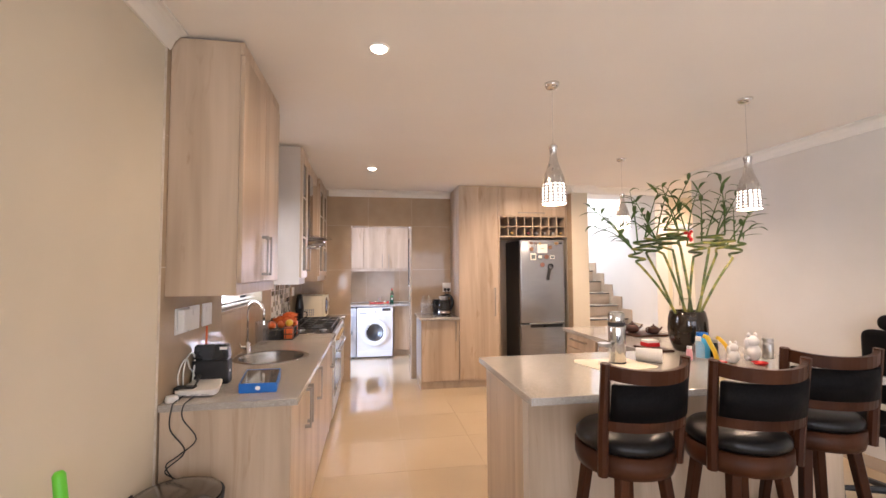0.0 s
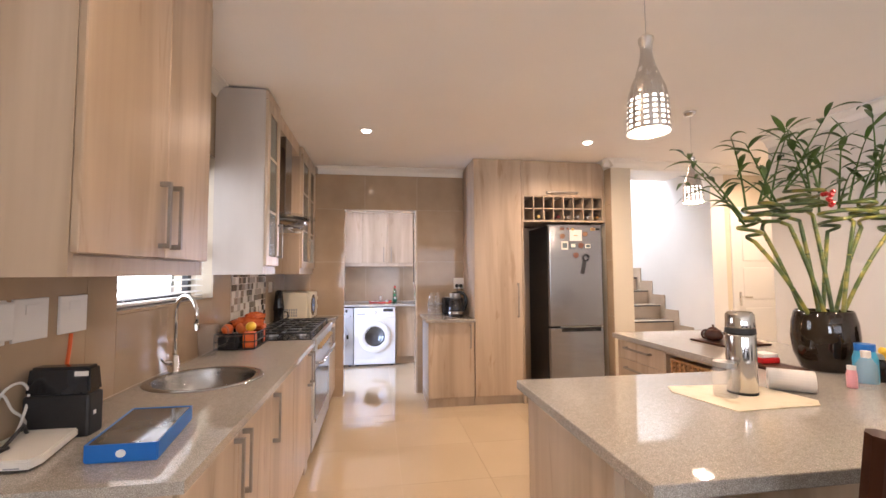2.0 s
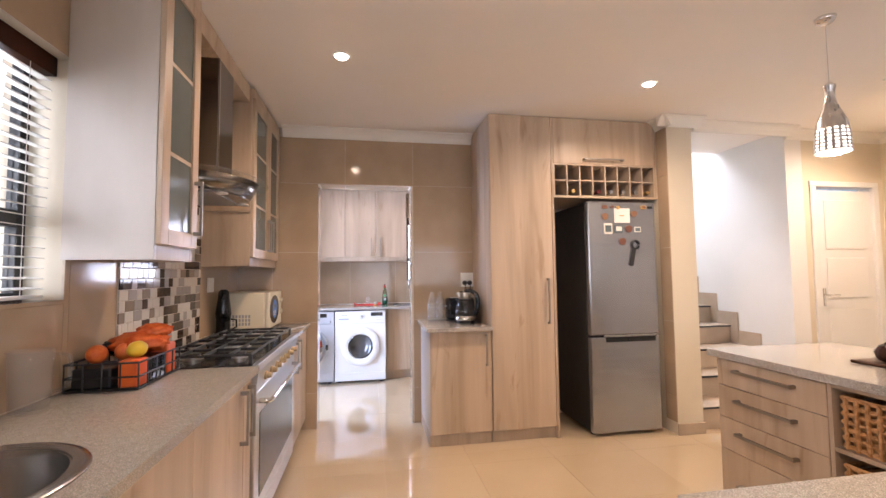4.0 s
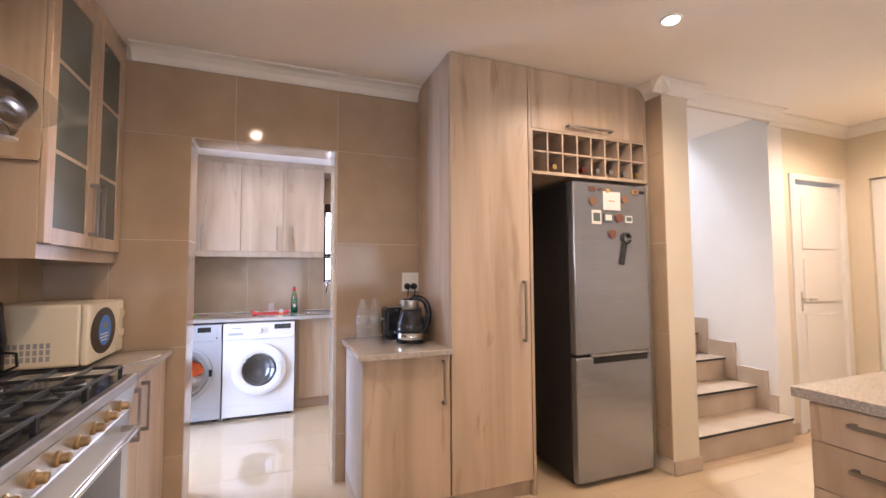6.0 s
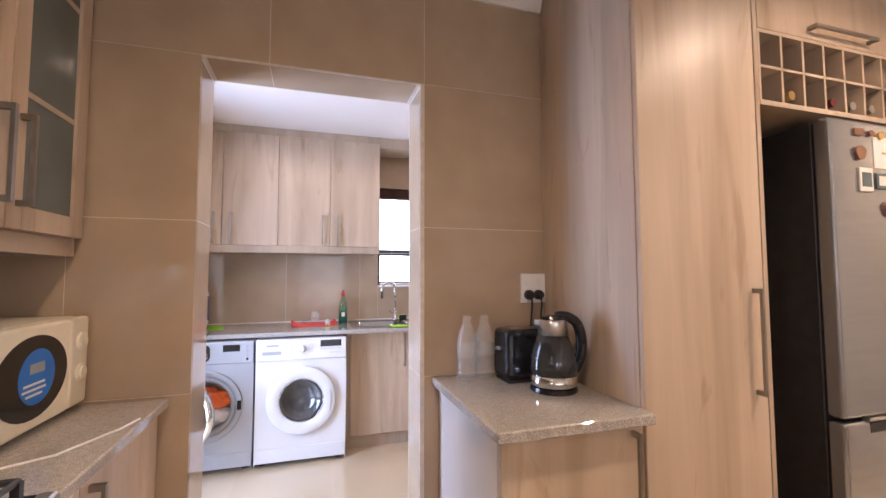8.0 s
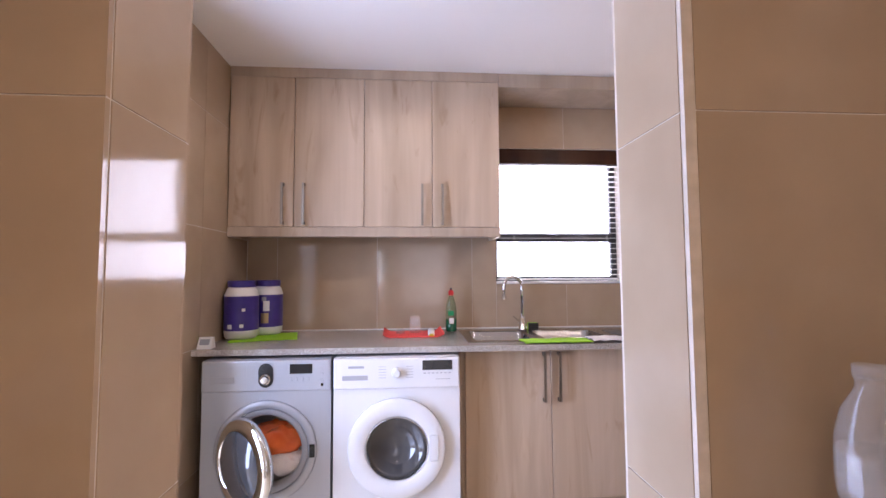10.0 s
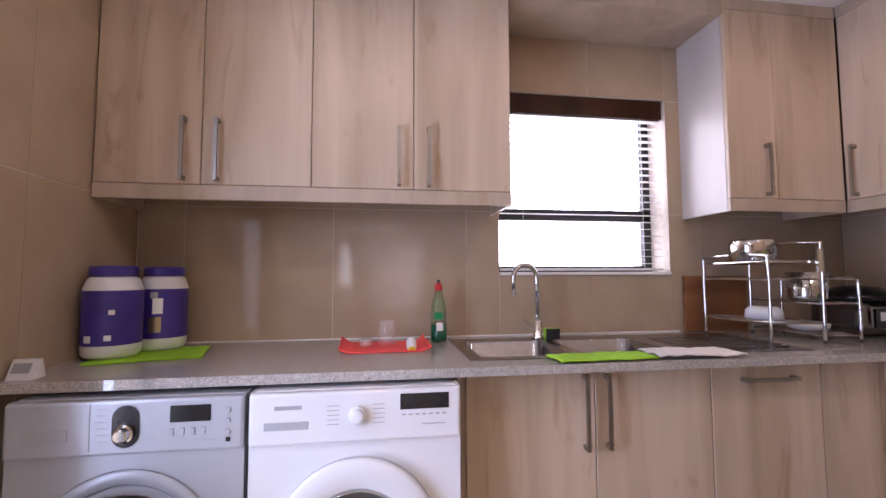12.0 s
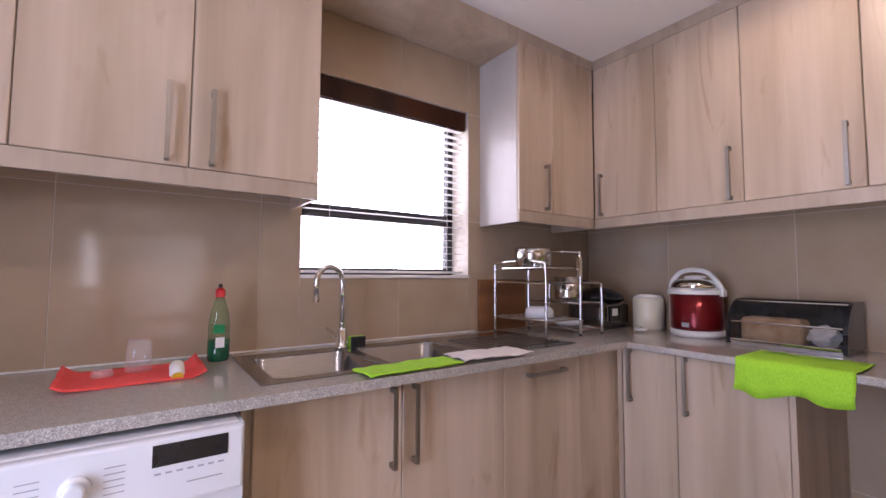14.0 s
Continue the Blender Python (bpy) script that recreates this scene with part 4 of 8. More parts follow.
part("post", box(2.889, 8.1205, 0.0, 2.9055, LY + 0.0035, 0.8745), OAK, cp)

# ---------------------------------------------------------------- appliances of the kitchen


def knob(parent, c, out, r, material, name="knob"):
    """A turned knob whose back sits at c, pointing along x or -y."""
    if out == "X":
        return part(name, lathe([(r, 0), (r, 0.012), (r * 0.72, 0.016), (r * 0.66, 0.034), (r * 0.5, 0.037)], c, 16, axis="X"), material, parent)
    bm = lathe([(r, 0), (r, 0.010), (r * 0.78, 0.014), (r * 0.70, 0.026), (r * 0.55, 0.029)], c, 20, axis="Y")
    return part(name, bm, material, parent)


ck = thing("gas_range", (0.2, 5.32, 0), "steel range cooker with black gas hob", "cooker")
CY0, CY1 = 4.782, 5.848
part("body", box(0.024, CY0, 0.09, 0.448, CY1, 0.868), BLACKM, ck)
part("plinth", box(0.024, CY0, 0.0, 0.42, CY1, 0.089), BLACKM, ck)
part("hob_plate", box(0.022, CY0, 0.869, 0.47, CY1, 0.905, 0.004), BLACK, ck, "black glass hob")
part("front_trim", box(0.4705, CY0, 0.872, 0.502, CY1, 0.908, 0.004), STEEL, ck)
part("control_panel", prism([(0.449, 0.775), (0.485, 0.775), (0.499, 0.871), (0.449, 0.871)], CY0, CY1, "Y"), STEEL, ck)
for i in range(7):
    y = CY0 + 0.16 + i * 0.122
    knob(ck, (0.488, y, 0.822), "X", 0.021, BRASS)
od = part("oven_door", box(0.449, CY0 + 0.01, 0.20, 0.482, CY1 - 0.01, 0.768, 0.004), STEEL, ck)
part("oven_window", box(0.4822, CY0 + 0.10, 0.27, 0.4845, CY1 - 0.10, 0.66, 0.001), BLACK, od)
part("oven_handle", tube([(0.482, CY0 + 0.10, 0.715), (0.53, CY0 + 0.10, 0.715), (0.535, CY0 + 0.14, 0.715), (0.535, CY1 - 0.14, 0.715), (0.53, CY1 - 0.10, 0.715), (0.482, CY1 - 0.10, 0.715)], 0.012, 10), CHROME, od, smooth=True)
part("warming_drawer", box(0.449, CY0 + 0.01, 0.095, 0.478, CY1 - 0.01, 0.19, 0.004), STEEL, ck)
for cx, cy, r in ((0.14, 4.99, 0.038), (0.36, 4.99, 0.028), (0.25, 5.315, 0.058), (0.14, 5.64, 0.028), (0.36, 5.64, 0.038)):
    b = part("burner", lathe([(r * 1.35, 0.9055), (r * 1.35, 0.912), (r, 0.914), (r, 0.925)], (cx, cy, 0), 20), STEEL, ck)
    part("burner_cap", lathe([(r * 0.98, 0.9255), (r * 1.02, 0.930), (r * 0.8, 0.934)], (cx, cy, 0), 20), IRON, b)
for y0, y1 in ((4.82, 5.155), (5.16, 5.47), (5.475, 5.81)):
    zt = 0.945
    ps = part("pan_support", tube([(0.05, y0, zt), (0.455, y0, zt), (0.455, y1, zt), (0.05, y1, zt)], 0.007, 6, closed=True), IRON, ck, "cast iron pan support")
    for x in (0.05, 0.455):
        for y in (y0, y1):
            part("support_leg", box(x - 0.007, y - 0.007, 0.9052, x + 0.007, y + 0.007, zt), IRON, ps)
    ym = (y0 + y1) / 2
    part("support_bar", box(0.05, ym - 0.005, zt - 0.005, 0.455, ym + 0.005, zt + 0.007), IRON, ps)
    for x in (0.14, 0.25, 0.36):
        part("support_bar", box(x - 0.005, y0, zt - 0.006, x + 0.005, y1, zt + 0.0075), IRON, ps)

hd = thing("cooker_hood", (0.1, 5.23, 1.74), "steel chimney cooker hood with curved glass", "cooker hood")


def dee(x0, cy, ry, rx, n=20):
    return [(x0, cy - ry)] + [(x0 + 0.20 + rx * math.sin(math.pi * i / n), cy - ry * math.cos(math.pi * i / n)) for i in range(n + 1)] + [(x0, cy + ry)]


part("chimney", box(LW + 0.012, 5.095, 1.845, 0.205, 5.335, 2.488, 0.006, seg=2), HOODSTEEL, hd)
# bright strip that imitates the highlight along the chimney's corner
part("chimney_seam", box(0.2052, 5.10, 1.846, 0.2062, 5.108, 2.486), CHROME, hd)


def skirted(a, z0, b, z1):
    """A body between a lower and an upper outline."""
    bm = bmesh.new()
    lo, hi = [bm.verts.new((*p, z0)) for p in a], [bm.verts.new((*p, z1)) for p in b]
    for k in range(len(lo)):
        m_ = (k + 1) % len(lo)
        bm.faces.new((lo[k], lo[m_], hi[m_], hi[k]))
    bm.faces.new(lo[::-1])
    bm.faces.new(hi)
    bmesh.ops.recalc_face_normals(bm, faces=bm.faces[:])
    return bm


can = part("canopy", skirted(dee(LW + 0.012, 5.22, 0.285, 0.215), 1.752, dee(LW + 0.012, 5.22, 0.315, 0.262), 1.832), HOODSTEEL, hd, smooth=True)
part("lower_rim", prism(dee(LW + 0.012, 5.22, 0.268, 0.198), 1.742, 1.7515), HOODSTEEL, can)
part("filter", box(LW + 0.05, 5.0, 1.737, 0.22, 5.44, 1.7415), GREYPL, can)
for y in (5.03, 5.41):
    part("hood_lamp", lathe([(0.028, 1.734), (0.028, 1.7415)], (0.25, y, 0), 16), WHITEPL, can)
part("glass_visor", prism(dee(LW + 0.012, 5.23, 0.43, 0.305), 1.8335, 1.8405), GLASS, hd, "curved clear glass visor")

bk_ = thing("bulkhead_panel", (0.05, 5.23, 2.49), "light oak filler panel above the cooker hood", "panel")
part("board", box(LW + 0.012, 4.7615, 2.489, 0.20, 5.6985, H - 0.002, 0.001), OAK, bk_)

# mosaic splashback behind the hob
mos = thing("mosaic_splashback", (LW + 0.01, 5.23, 0.9), "glossy brown white and grey mosaic splashback", "splashback")
part("grout_bed", box(LW + 0.0095, 4.778, 0.901, LW + 0.0125, 5.695, 1.86), GROUT, mos)
MOSM = [mat("mosaic_white", (0.62, 0.58, 0.52), 0.08), mat("mosaic_taupe", (0.27, 0.215, 0.17), 0.08), mat("mosaic_brown", (0.075, 0.045, 0.03), 0.06), mat("mosaic_black", (0.02, 0.016, 0.014), 0.05), mat("mosaic_grey", (0.38, 0.35, 0.32), 0.1)]
rng = random.Random(4)
mesh_of = {}
row = 0
z = 0.905
while z < 1.84:
    y = 4.78 - (0.022 if row % 2 else 0.0)
    while y < 5.68:
        w = rng.choice((0.049, 0.074, 0.074))
        a, b = max(y, 4.781), min(y + w - 0.003, 5.692)
        k = rng.choices(range(5), (0.34, 0.15, 0.27, 0.07, 0.17))[0]
        if b - a > 0.012:
            key = (round(b - a, 3), k)
            if key not in mesh_of:
                bm = box(0, 0, 0, 0.006, b - a, 0.047, 0.0015)
                me = bpy.data.meshes.new("mosaic_tile")
                bm.to_mesh(me)
                bm.free()
                me.materials.append(MOSM[k])
                mesh_of[key] = me
            t = new("tile", mesh_of[key])
            t.parent = mos
            t.location = Vector((LW + 0.0126, a, z)) - ORIGIN[mos.name]
        y += w
    z += 0.050
    row += 1

# microwave
mw = thing("microwave", (0.09, 6.28, CT), "cream microwave oven with round dark window", "microwave")
MX0, MX1, MY0, MY1, MZ0, MZ1 = -0.075, 0.255, 6.045, 6.50, 0.915, 1.185
part("housing", box(MX0, MY0, MZ0, MX1 - 0.018, MY1, MZ1, 0.012, seg=2), CREAMP, mw)
fp = part("door", box(MX1 - 0.0175, MY0, MZ0, MX1 + 0.012, MY1 - 0.105, MZ1, 0.010, seg=3), CREAMP, mw)
part("control_panel", box(MX1 - 0.0175, MY1 - 0.1045, MZ0, MX1 + 0.012, MY1, MZ1, 0.010, seg=3), CREAMP, mw)
cy, cz = (MY0 + MY1 - 0.105) / 2, (MZ0 + MZ1) / 2


def ellipse_plate(x0, x1, cy, cz, ry, rz, n=32):
    return prism([(cy + ry * math.cos(2 * math.pi * i / n), cz + rz * math.sin(2 * math.pi * i / n)) for i in range(n)], x0, x1, "X")


win = part("window", ellipse_plate(MX1 + 0.0122, MX1 + 0.0135, cy, cz, 0.155, 0.108), BLACK, fp, "dark oval window")
part("sticker", ellipse_plate(MX1 + 0.0137, MX1 + 0.0143, cy + 0.012, cz, 0.078, 0.072), BLUE, fp, "round blue promotional sticker")
for k, (dz, w) in enumerate(((-0.020, 0.09), (-0.034, 0.10), (-0.048, 0.07))):
    part("sticker_text_bar", box(MX1 + 0.0144, cy - w / 2, cz + dz, MX1 + 0.0148, cy + w / 2, cz + dz + 0.006), WHITEPL, fp)
part("sticker_mark", box(MX1 + 0.0144, cy - 0.022, cz + 0.010, MX1 + 0.0148, cy + 0.042, cz + 0.036), SILVERP, fp)
for dz in (0.06, -0.035):
    part("knob", lathe([(0.027, 0), (0.026, 0.006), (0.020, 0.009), (0.018, 0.013)], (MX1 + 0.0122, MY1 - 0.052, cz + dz), 24, axis="X"), CREAMP, mw)
for j in range(3):
    for i in range(9):
        part("vent", box(MX0 + 0.02 + i * 0.022, MY0 - 0.0006, MZ0 + 0.03 + j * 0.028, MX0 + 0.034 + i * 0.022, MY0 + 0.0002, MZ0 + 0.052 + j * 0.028), GREYPL, mw)
for x in (MX0 + 0.03, MX1 - 0.05):
    for y in (MY0 + 0.04, MY1 - 0.04):
        part("foot", lathe([(0.012, CT), (0.014, 0.9148)], (x, y, 0), 10), BLACKM, mw)

# coffee press beside the microwave
cf = thing("coffee_maker", (-0.02, 5.95, CT), "black coffee press with glass jug", "coffee maker")
part("base", lathe([(0.052, CT), (0.055, CT + 0.012), (0.05, CT + 0.02)], (-0.02, 5.95, 0)), BLACK, cf)
part("jug", lathe([(0.044, CT + 0.021), (0.046, CT + 0.03), (0.046, CT + 0.11), (0.05, CT + 0.125)], (-0.02, 5.95, 0)), BLACK, cf)
part("body", lathe([(0.05, CT + 0.126), (0.052, CT + 0.15), (0.040, CT + 0.24), (0.034, CT + 0.30), (0.02, CT + 0.315)], (-0.02, 5.95, 0)), BLACK, cf, smooth=True)
part("handle", tube([(0.03, 5.95, CT + 0.105), (0.065, 5.95, CT + 0.10), (0.07, 5.95, CT + 0.05), (0.028, 5.95, CT + 0.03)], 0.006), BLACK, cf)

# wire left lying on the worktop
wr = thing("white_cable", (0.3, 6.1, CT), "thin white cable lying on the worktop", "cable")
part("wire", tube([(0.12 + 0.16 * math.cos(a) + 0.02 * math.sin(3 * a), 5.98 + 0.11 * math.sin(a) * (1 + 0.2 * math.cos(2 * a)), CT + 0.004) for a in [i * 0.22 for i in range(29)]] + [(0.40, 6.05, CT + 0.004), (0.47, 6.2, CT + 0.004), (0.49, 6.28, CT + 0.004)], 0.003, 6), WHITEPL, wr)


def socket(name, axis, c, u0, u1, z0, z1, label, slots=1):
    s = thing(name, (c, u0, z0) if axis == "X" else (u0, c, z0), label, "socket")

    def b(a0, k0, a1, k1, d0, d1, bev=0.002):
        return box(c + d0, a0, k0, c + d1, a1, k1, bev) if axis == "X" else box(a0, c - d1, k0, a1, c - d0, k1, bev)
    part("plate", b(u0, z0, u1, z1, 0.0003, 0.009), WHITEPL, s)
    w = (u1 - u0) / slots
    for i in range(slots):
        part("rocker", b(u0 + w * i + w * 0.3, z0 + (z1 - z0) * 0.62, u0 + w * i + w * 0.7, z0 + (z1 - z0) * 0.86, 0.0092, 0.012, 0.001), WHITEPL, s)
    return s


s = socket("wall_socket", "Y", DY0, 1.826, 1.945, 1.19, 1.318, "white double wall socket above the kettle", 2)
for x in (1.862, 1.908):
    p = part("plug", lathe([(0.022, 0), (0.021, 0.018), (0.012, 0.034), (0.008, 0.036)], (x, DY0 - 0.0095, 1.225), 14, axis="Y"), BLACKM, s, "black plug")
    part("cord", tube([(x, DY0 - 0.035, 1.222), (x - 0.004, DY0 - 0.05, 1.19), (x - 0.01, DY0 - 0.045, 1.10), (x - 0.02, DY0 - 0.04, 1.0), (x - 0.02, DY0 - 0.05, 0.905)], 0.004, 6), BLACKM, p)
socket("wall_socket", "X", LW + 0.009, 5.83, 5.94, 1.20, 1.30, "white wall socket behind the coffee maker")

# kettle, toaster and water bottles
KETTLEGLASS = mat("smoked_kettle_glass", (0.04, 0.038, 0.036), 0.03, 0, 0.9, Alpha=0.62)


kt = thing("kettle", (1.79, 6.20, CT), "glass kettle with steel bands and black handle", "kettle")
K = (1.79, 6.20, 0)
part("base", lathe([(0.080, CT), (0.084, CT + 0.006), (0.080, CT + 0.018)], K, 32), BLACK, kt)
part("lower_band", lathe([(0.076, CT + 0.0185), (0.080, CT + 0.024), (0.083, CT + 0.060)], K, 32), CHROME, kt, smooth=True)
part("jug", lathe([(0.0825, CT + 0.0605), (0.084, CT + 0.085), (0.078, CT + 0.125), (0.064, CT + 0.170), (0.052, CT + 0.198)], K, 32), KETTLEGLASS, kt, "smoked glass jug", smooth=True)
part("upper_band", lathe([(0.053, CT + 0.1985), (0.047, CT + 0.245), (0.045, CT + 0.252)], K, 32), STEEL, kt, "steel collar with pouring lip", smooth=True)
part("spout", prism([(1.725, CT + 0.235), (1.748, CT + 0.205), (1.750, CT + 0.25), (1.726, CT + 0.252)], 6.182, 6.218, "Y"), STEEL, kt)
part("lid", lathe([(0.0445, CT + 0.2525), (0.040, CT + 0.262), (0.012, CT + 0.268)], K, 24), BLACK, kt)
part("handle", tube(smooth_path([(1.803, 6.20, CT + 0.266), (1.848, 6.197, CT + 0.262), (1.888, 6.193, CT + 0.232), (1.902, 6.19, CT + 0.175), (1.896, 6.19, CT + 0.115), (1.878, 6.195, CT + 0.07), (1.860, 6.20, CT + 0.05)], 4), [0.014 + 0.006 * math.sin(math.pi * i / 24) for i in range(25)], 12), BLACK, kt, smooth=True)
ts = thing("toaster", (1.78, 6.40, CT), "black two-slice toaster behind the kettle", "toaster")
part("body", box(1.665, 6.315, CT + 0.01, 1.905, 6.455, CT + 0.20, 0.022, seg=3), BLACK, ts)
part("base", box(1.675, 6.325, CT, 1.895, 6.445, CT + 0.0098), BLACKM, ts)
part("slot", box(1.70, 6.355, CT + 0.2002, 1.87, 6.375, CT + 0.201), STEEL, ts)
part("slot", box(1.70, 6.395, CT + 0.2002, 1.87, 6.415, CT + 0.201), STEEL, ts)
part("lever", box(1.6500, 6.375, CT + 0.12, 1.6648, 6.395, CT + 0.132, 0.002), GREYPL, ts)
for x, y in ((1.545, 6.43), (1.622, 6.44)):
    wb = thing("water_bottle", (x, y, CT), "empty clear plastic water bottle", "bottle", "water bottles")
    wb.scale = (1.22, 1.22, 0.95)
    part("bottle", lathe([(0.028, CT), (0.032, CT + 0.01), (0.032, CT + 0.06), (0.028, CT + 0.075), (0.032, CT + 0.09), (0.032, CT + 0.165), (0.026, CT + 0.20), (0.013, CT + 0.232), (0.013, CT + 0.245)], (x, y, 0), 16), PET, wb, smooth=True)
    part("cap", lathe([(0.015, CT + 0.2455), (0.015, CT + 0.262)], (x, y, 0), 12), PET, wb)
    part("label_sleeve", lathe([(0.0326, CT + 0.10), (0.0326, CT + 0.15)], (x, y, 0), 16, cap=False), PET, wb)

# fridge freezer
fr = thing("fridge_freezer", (3.053, 6.17, 0), "tall silver fridge freezer with dark sides", "fridge")
FX0, FX1, FY = 2.748, 3.358, 5.874
part("cabinet", box(FX0 + 0.003, FY + 0.062, 0.03, FX1 - 0.003, 6.49, 1.885, 0.004), BLACKM, fr, "dark charcoal side panels")
ud = part("upper_door", box(FX0, FY, 0.800, FX1, FY + 0.058, 1.89, 0.012, seg=3), FRIDGE, fr)
ld = part("lower_door", box(FX0, FY, 0.03, FX1, FY + 0.058, 0.787, 0.012, seg=3), FRIDGE, fr)
part("grip_recess", box(2.875, FY - 0.0015, 0.742, 3.325, FY + 0.012, 0.783, 0.004), BLACK, ld, "black recessed grip")
part("grip_lip", box(2.87, FY - 0.006, 0.7875, 3.33, FY + 0.02, 0.7985, 0.002), STEEL, ud)
for x in (FX0 + 0.05, FX1 - 0.05):
    part("foot", lathe([(0.02, 0), (0.02, 0.0295)], (x, FY + 0.1, 0), 12), BLACKM, fr)
part("maker_mark", box(3.29, FY - 0.001, 1.835, 3.335, FY + 0.0005, 1.855), BLACK, ud)
MAGM = [mat("magnet_brown", (0.20, 0.10, 0.05), 0.5), mat("magnet_red", (0.17, 0.07, 0.045), 0.4), mat("magnet_teal", (0.07, 0.10, 0.11), 0.4), mat("magnet_white", (0.7, 0.67, 0.6), 0.5), mat("magnet_gold", (0.45, 0.28, 0.08), 0.4)]
PAPER = mat("white_paper", (0.70, 0.67, 0.63), 0.7)
for x, z, w, h, k, sh in ((2.90, 1.845, 0.05, 0.028, 0, 0), (2.965, 1.845, 0.03, 0.022, 1, 1), (3.02, 1.84, 0.03, 0.03, 4, 1), (2.90, 1.765, 0.055, 0.055, 0, 1), (3.16, 1.79, 0.055, 0.05, 0, 1), (3.25, 1.845, 0.05, 0.03, 4, 0),
                          (2.925, 1.665, 0.075, 0.09, 3, 0), (3.02, 1.665, 0.07, 0.06, 2, 0), (3.11, 1.665, 0.06, 0.06, 1, 1), (3.19, 1.660, 0.06, 0.045, 3, 0), (3.05, 1.56, 0.06, 0.06, 1, 1)):
    mg = thing("fridge_magnet", (x, FY, z), {0: "brown figurine magnet on the fridge door", 1: "small red souvenir magnet on the fridge door", 2: "dark teal picture magnet on the fridge door", 3: "white picture magnet on the fridge door", 4: "gilt souvenir magnet on the fridge door"}[k], "magnet", "fridge magnets")
    if sh:
        part("magnet", prism([(x + w / 2 * math.cos(a) * (1 + 0.15 * math.sin(3 * a)), z + h / 2 * math.sin(a)) for a in [i * math.pi / 6 for i in range(12)]], FY - 0.010, FY - 0.0003, "Y"), MAGM[k], mg)
    else:
        part("magnet", box(x - w / 2, FY - 0.008, z - h / 2, x + w / 2, FY - 0.0003, z + h / 2, 0.002), MAGM[k], mg)
        part("picture", box(x - w * 0.36, FY - 0.009, z - h * 0.3, x + w * 0.36, FY - 0.0081, z + h * 0.3), MAGM[2 if k == 3 else 3 if k == 2 else 1], mg)
note = thing("paper_note", (3.055, FY, 1.775), "white paper note pinned to the fridge door", "note")
part("sheet", box(2.985, FY - 0.0025, 1.715, 3.125, FY - 0.0003, 1.835), PAPER, note)
part("pencil", box(3.03, FY - 0.004, 1.77, 3.075, FY - 0.0026, 1.778), MAGM[4], note)
op = thing("bottle_opener", (3.15, FY, 1.46), "grey magnetic bottle opener on the fridge door", "opener")
bmx = box(3.115, FY - 0.012, 1.36, 3.155, FY - 0.0003, 1.51, 0.006, seg=2)
bmesh.ops.rotate(bmx, cent=(3.135, FY, 1.43), matrix=Matrix.Rotation(radians(12), 3, "Y"), verts=bmx.verts)
part("handle", bmx, BLACKM, op)
part("ring", tube(arc((3.165, FY - 0.008, 1.535), 0.032, 0, 340, 20, (1, 0, 0), (0, 0, 1)), 0.009, 8, closed=False), BLACKM, op)

# wine bottles in the rack
FOIL = [mat("foil_red", (0.16, 0.03, 0.03), 0.3, 0.6), mat("foil_silver", (0.6, 0.58, 0.55), 0.25, 0.9), mat("foil_gold", (0.55, 0.38, 0.15), 0.3, 0.8)]
BOTTLE = mat("dark_green_bottle", (0.015, 0.03, 0.018), 0.08)
for i, k in ((1, 2), (3, 0), (4, 1), (5, 1), (6, 1), (7, 2)):
    x, z0 = 2.489 + 0.1138 * i + 0.0625, 1.983
    wb = thing("wine_bottle", (x, 6.1, 1.9455), "wine bottle lying in the rack, neck outwards", "bottle", "wine bottles in the rack")
    part("bottle", lathe([(0.037, -6.29), (0.0375, -6.10), (0.030, -6.07), (0.014, -6.045), (0.014, -5.985)], (x, 0, z0), 16, axis="Y"), BOTTLE, wb, smooth=True)
    part("capsule", lathe([(0.0172, -6.02), (0.0172, -5.938)], (x, 0, z0), 14, axis="Y"), FOIL[k], wb, "foil capsule")

# ---------------------------------------------------------------- kitchen sink end
sk = thing("sink", (SINK[0], SINK[1], CT), "round stainless steel kitchen sink", "sink")
SC = (SINK[0], SINK[1], 0)
part("rim", lathe([(0.208, CT + 0.0005), (0.247, CT + 0.0005), (0.245, CT + 0.004), (0.23, CT + 0.006), (0.213, CT + 0.004)], SC, 48, cap=False), SINKSTEEL, sk, smooth=True)
part("bowl", lathe([(0.214, CT + 0.003), (0.207, CT - 0.02), (0.197, CT - 0.12), (0.165, CT - 0.15), (0.03, CT - 0.158), (0.001, CT - 0.158)], SC, 48, cap=False), SINKSTEEL, sk, smooth=True)
part("drain", lathe([(0.04, CT - 0.1575), (0.036, CT - 0.154), (0.01, CT - 0.156)], SC, 20), CHROME, sk)


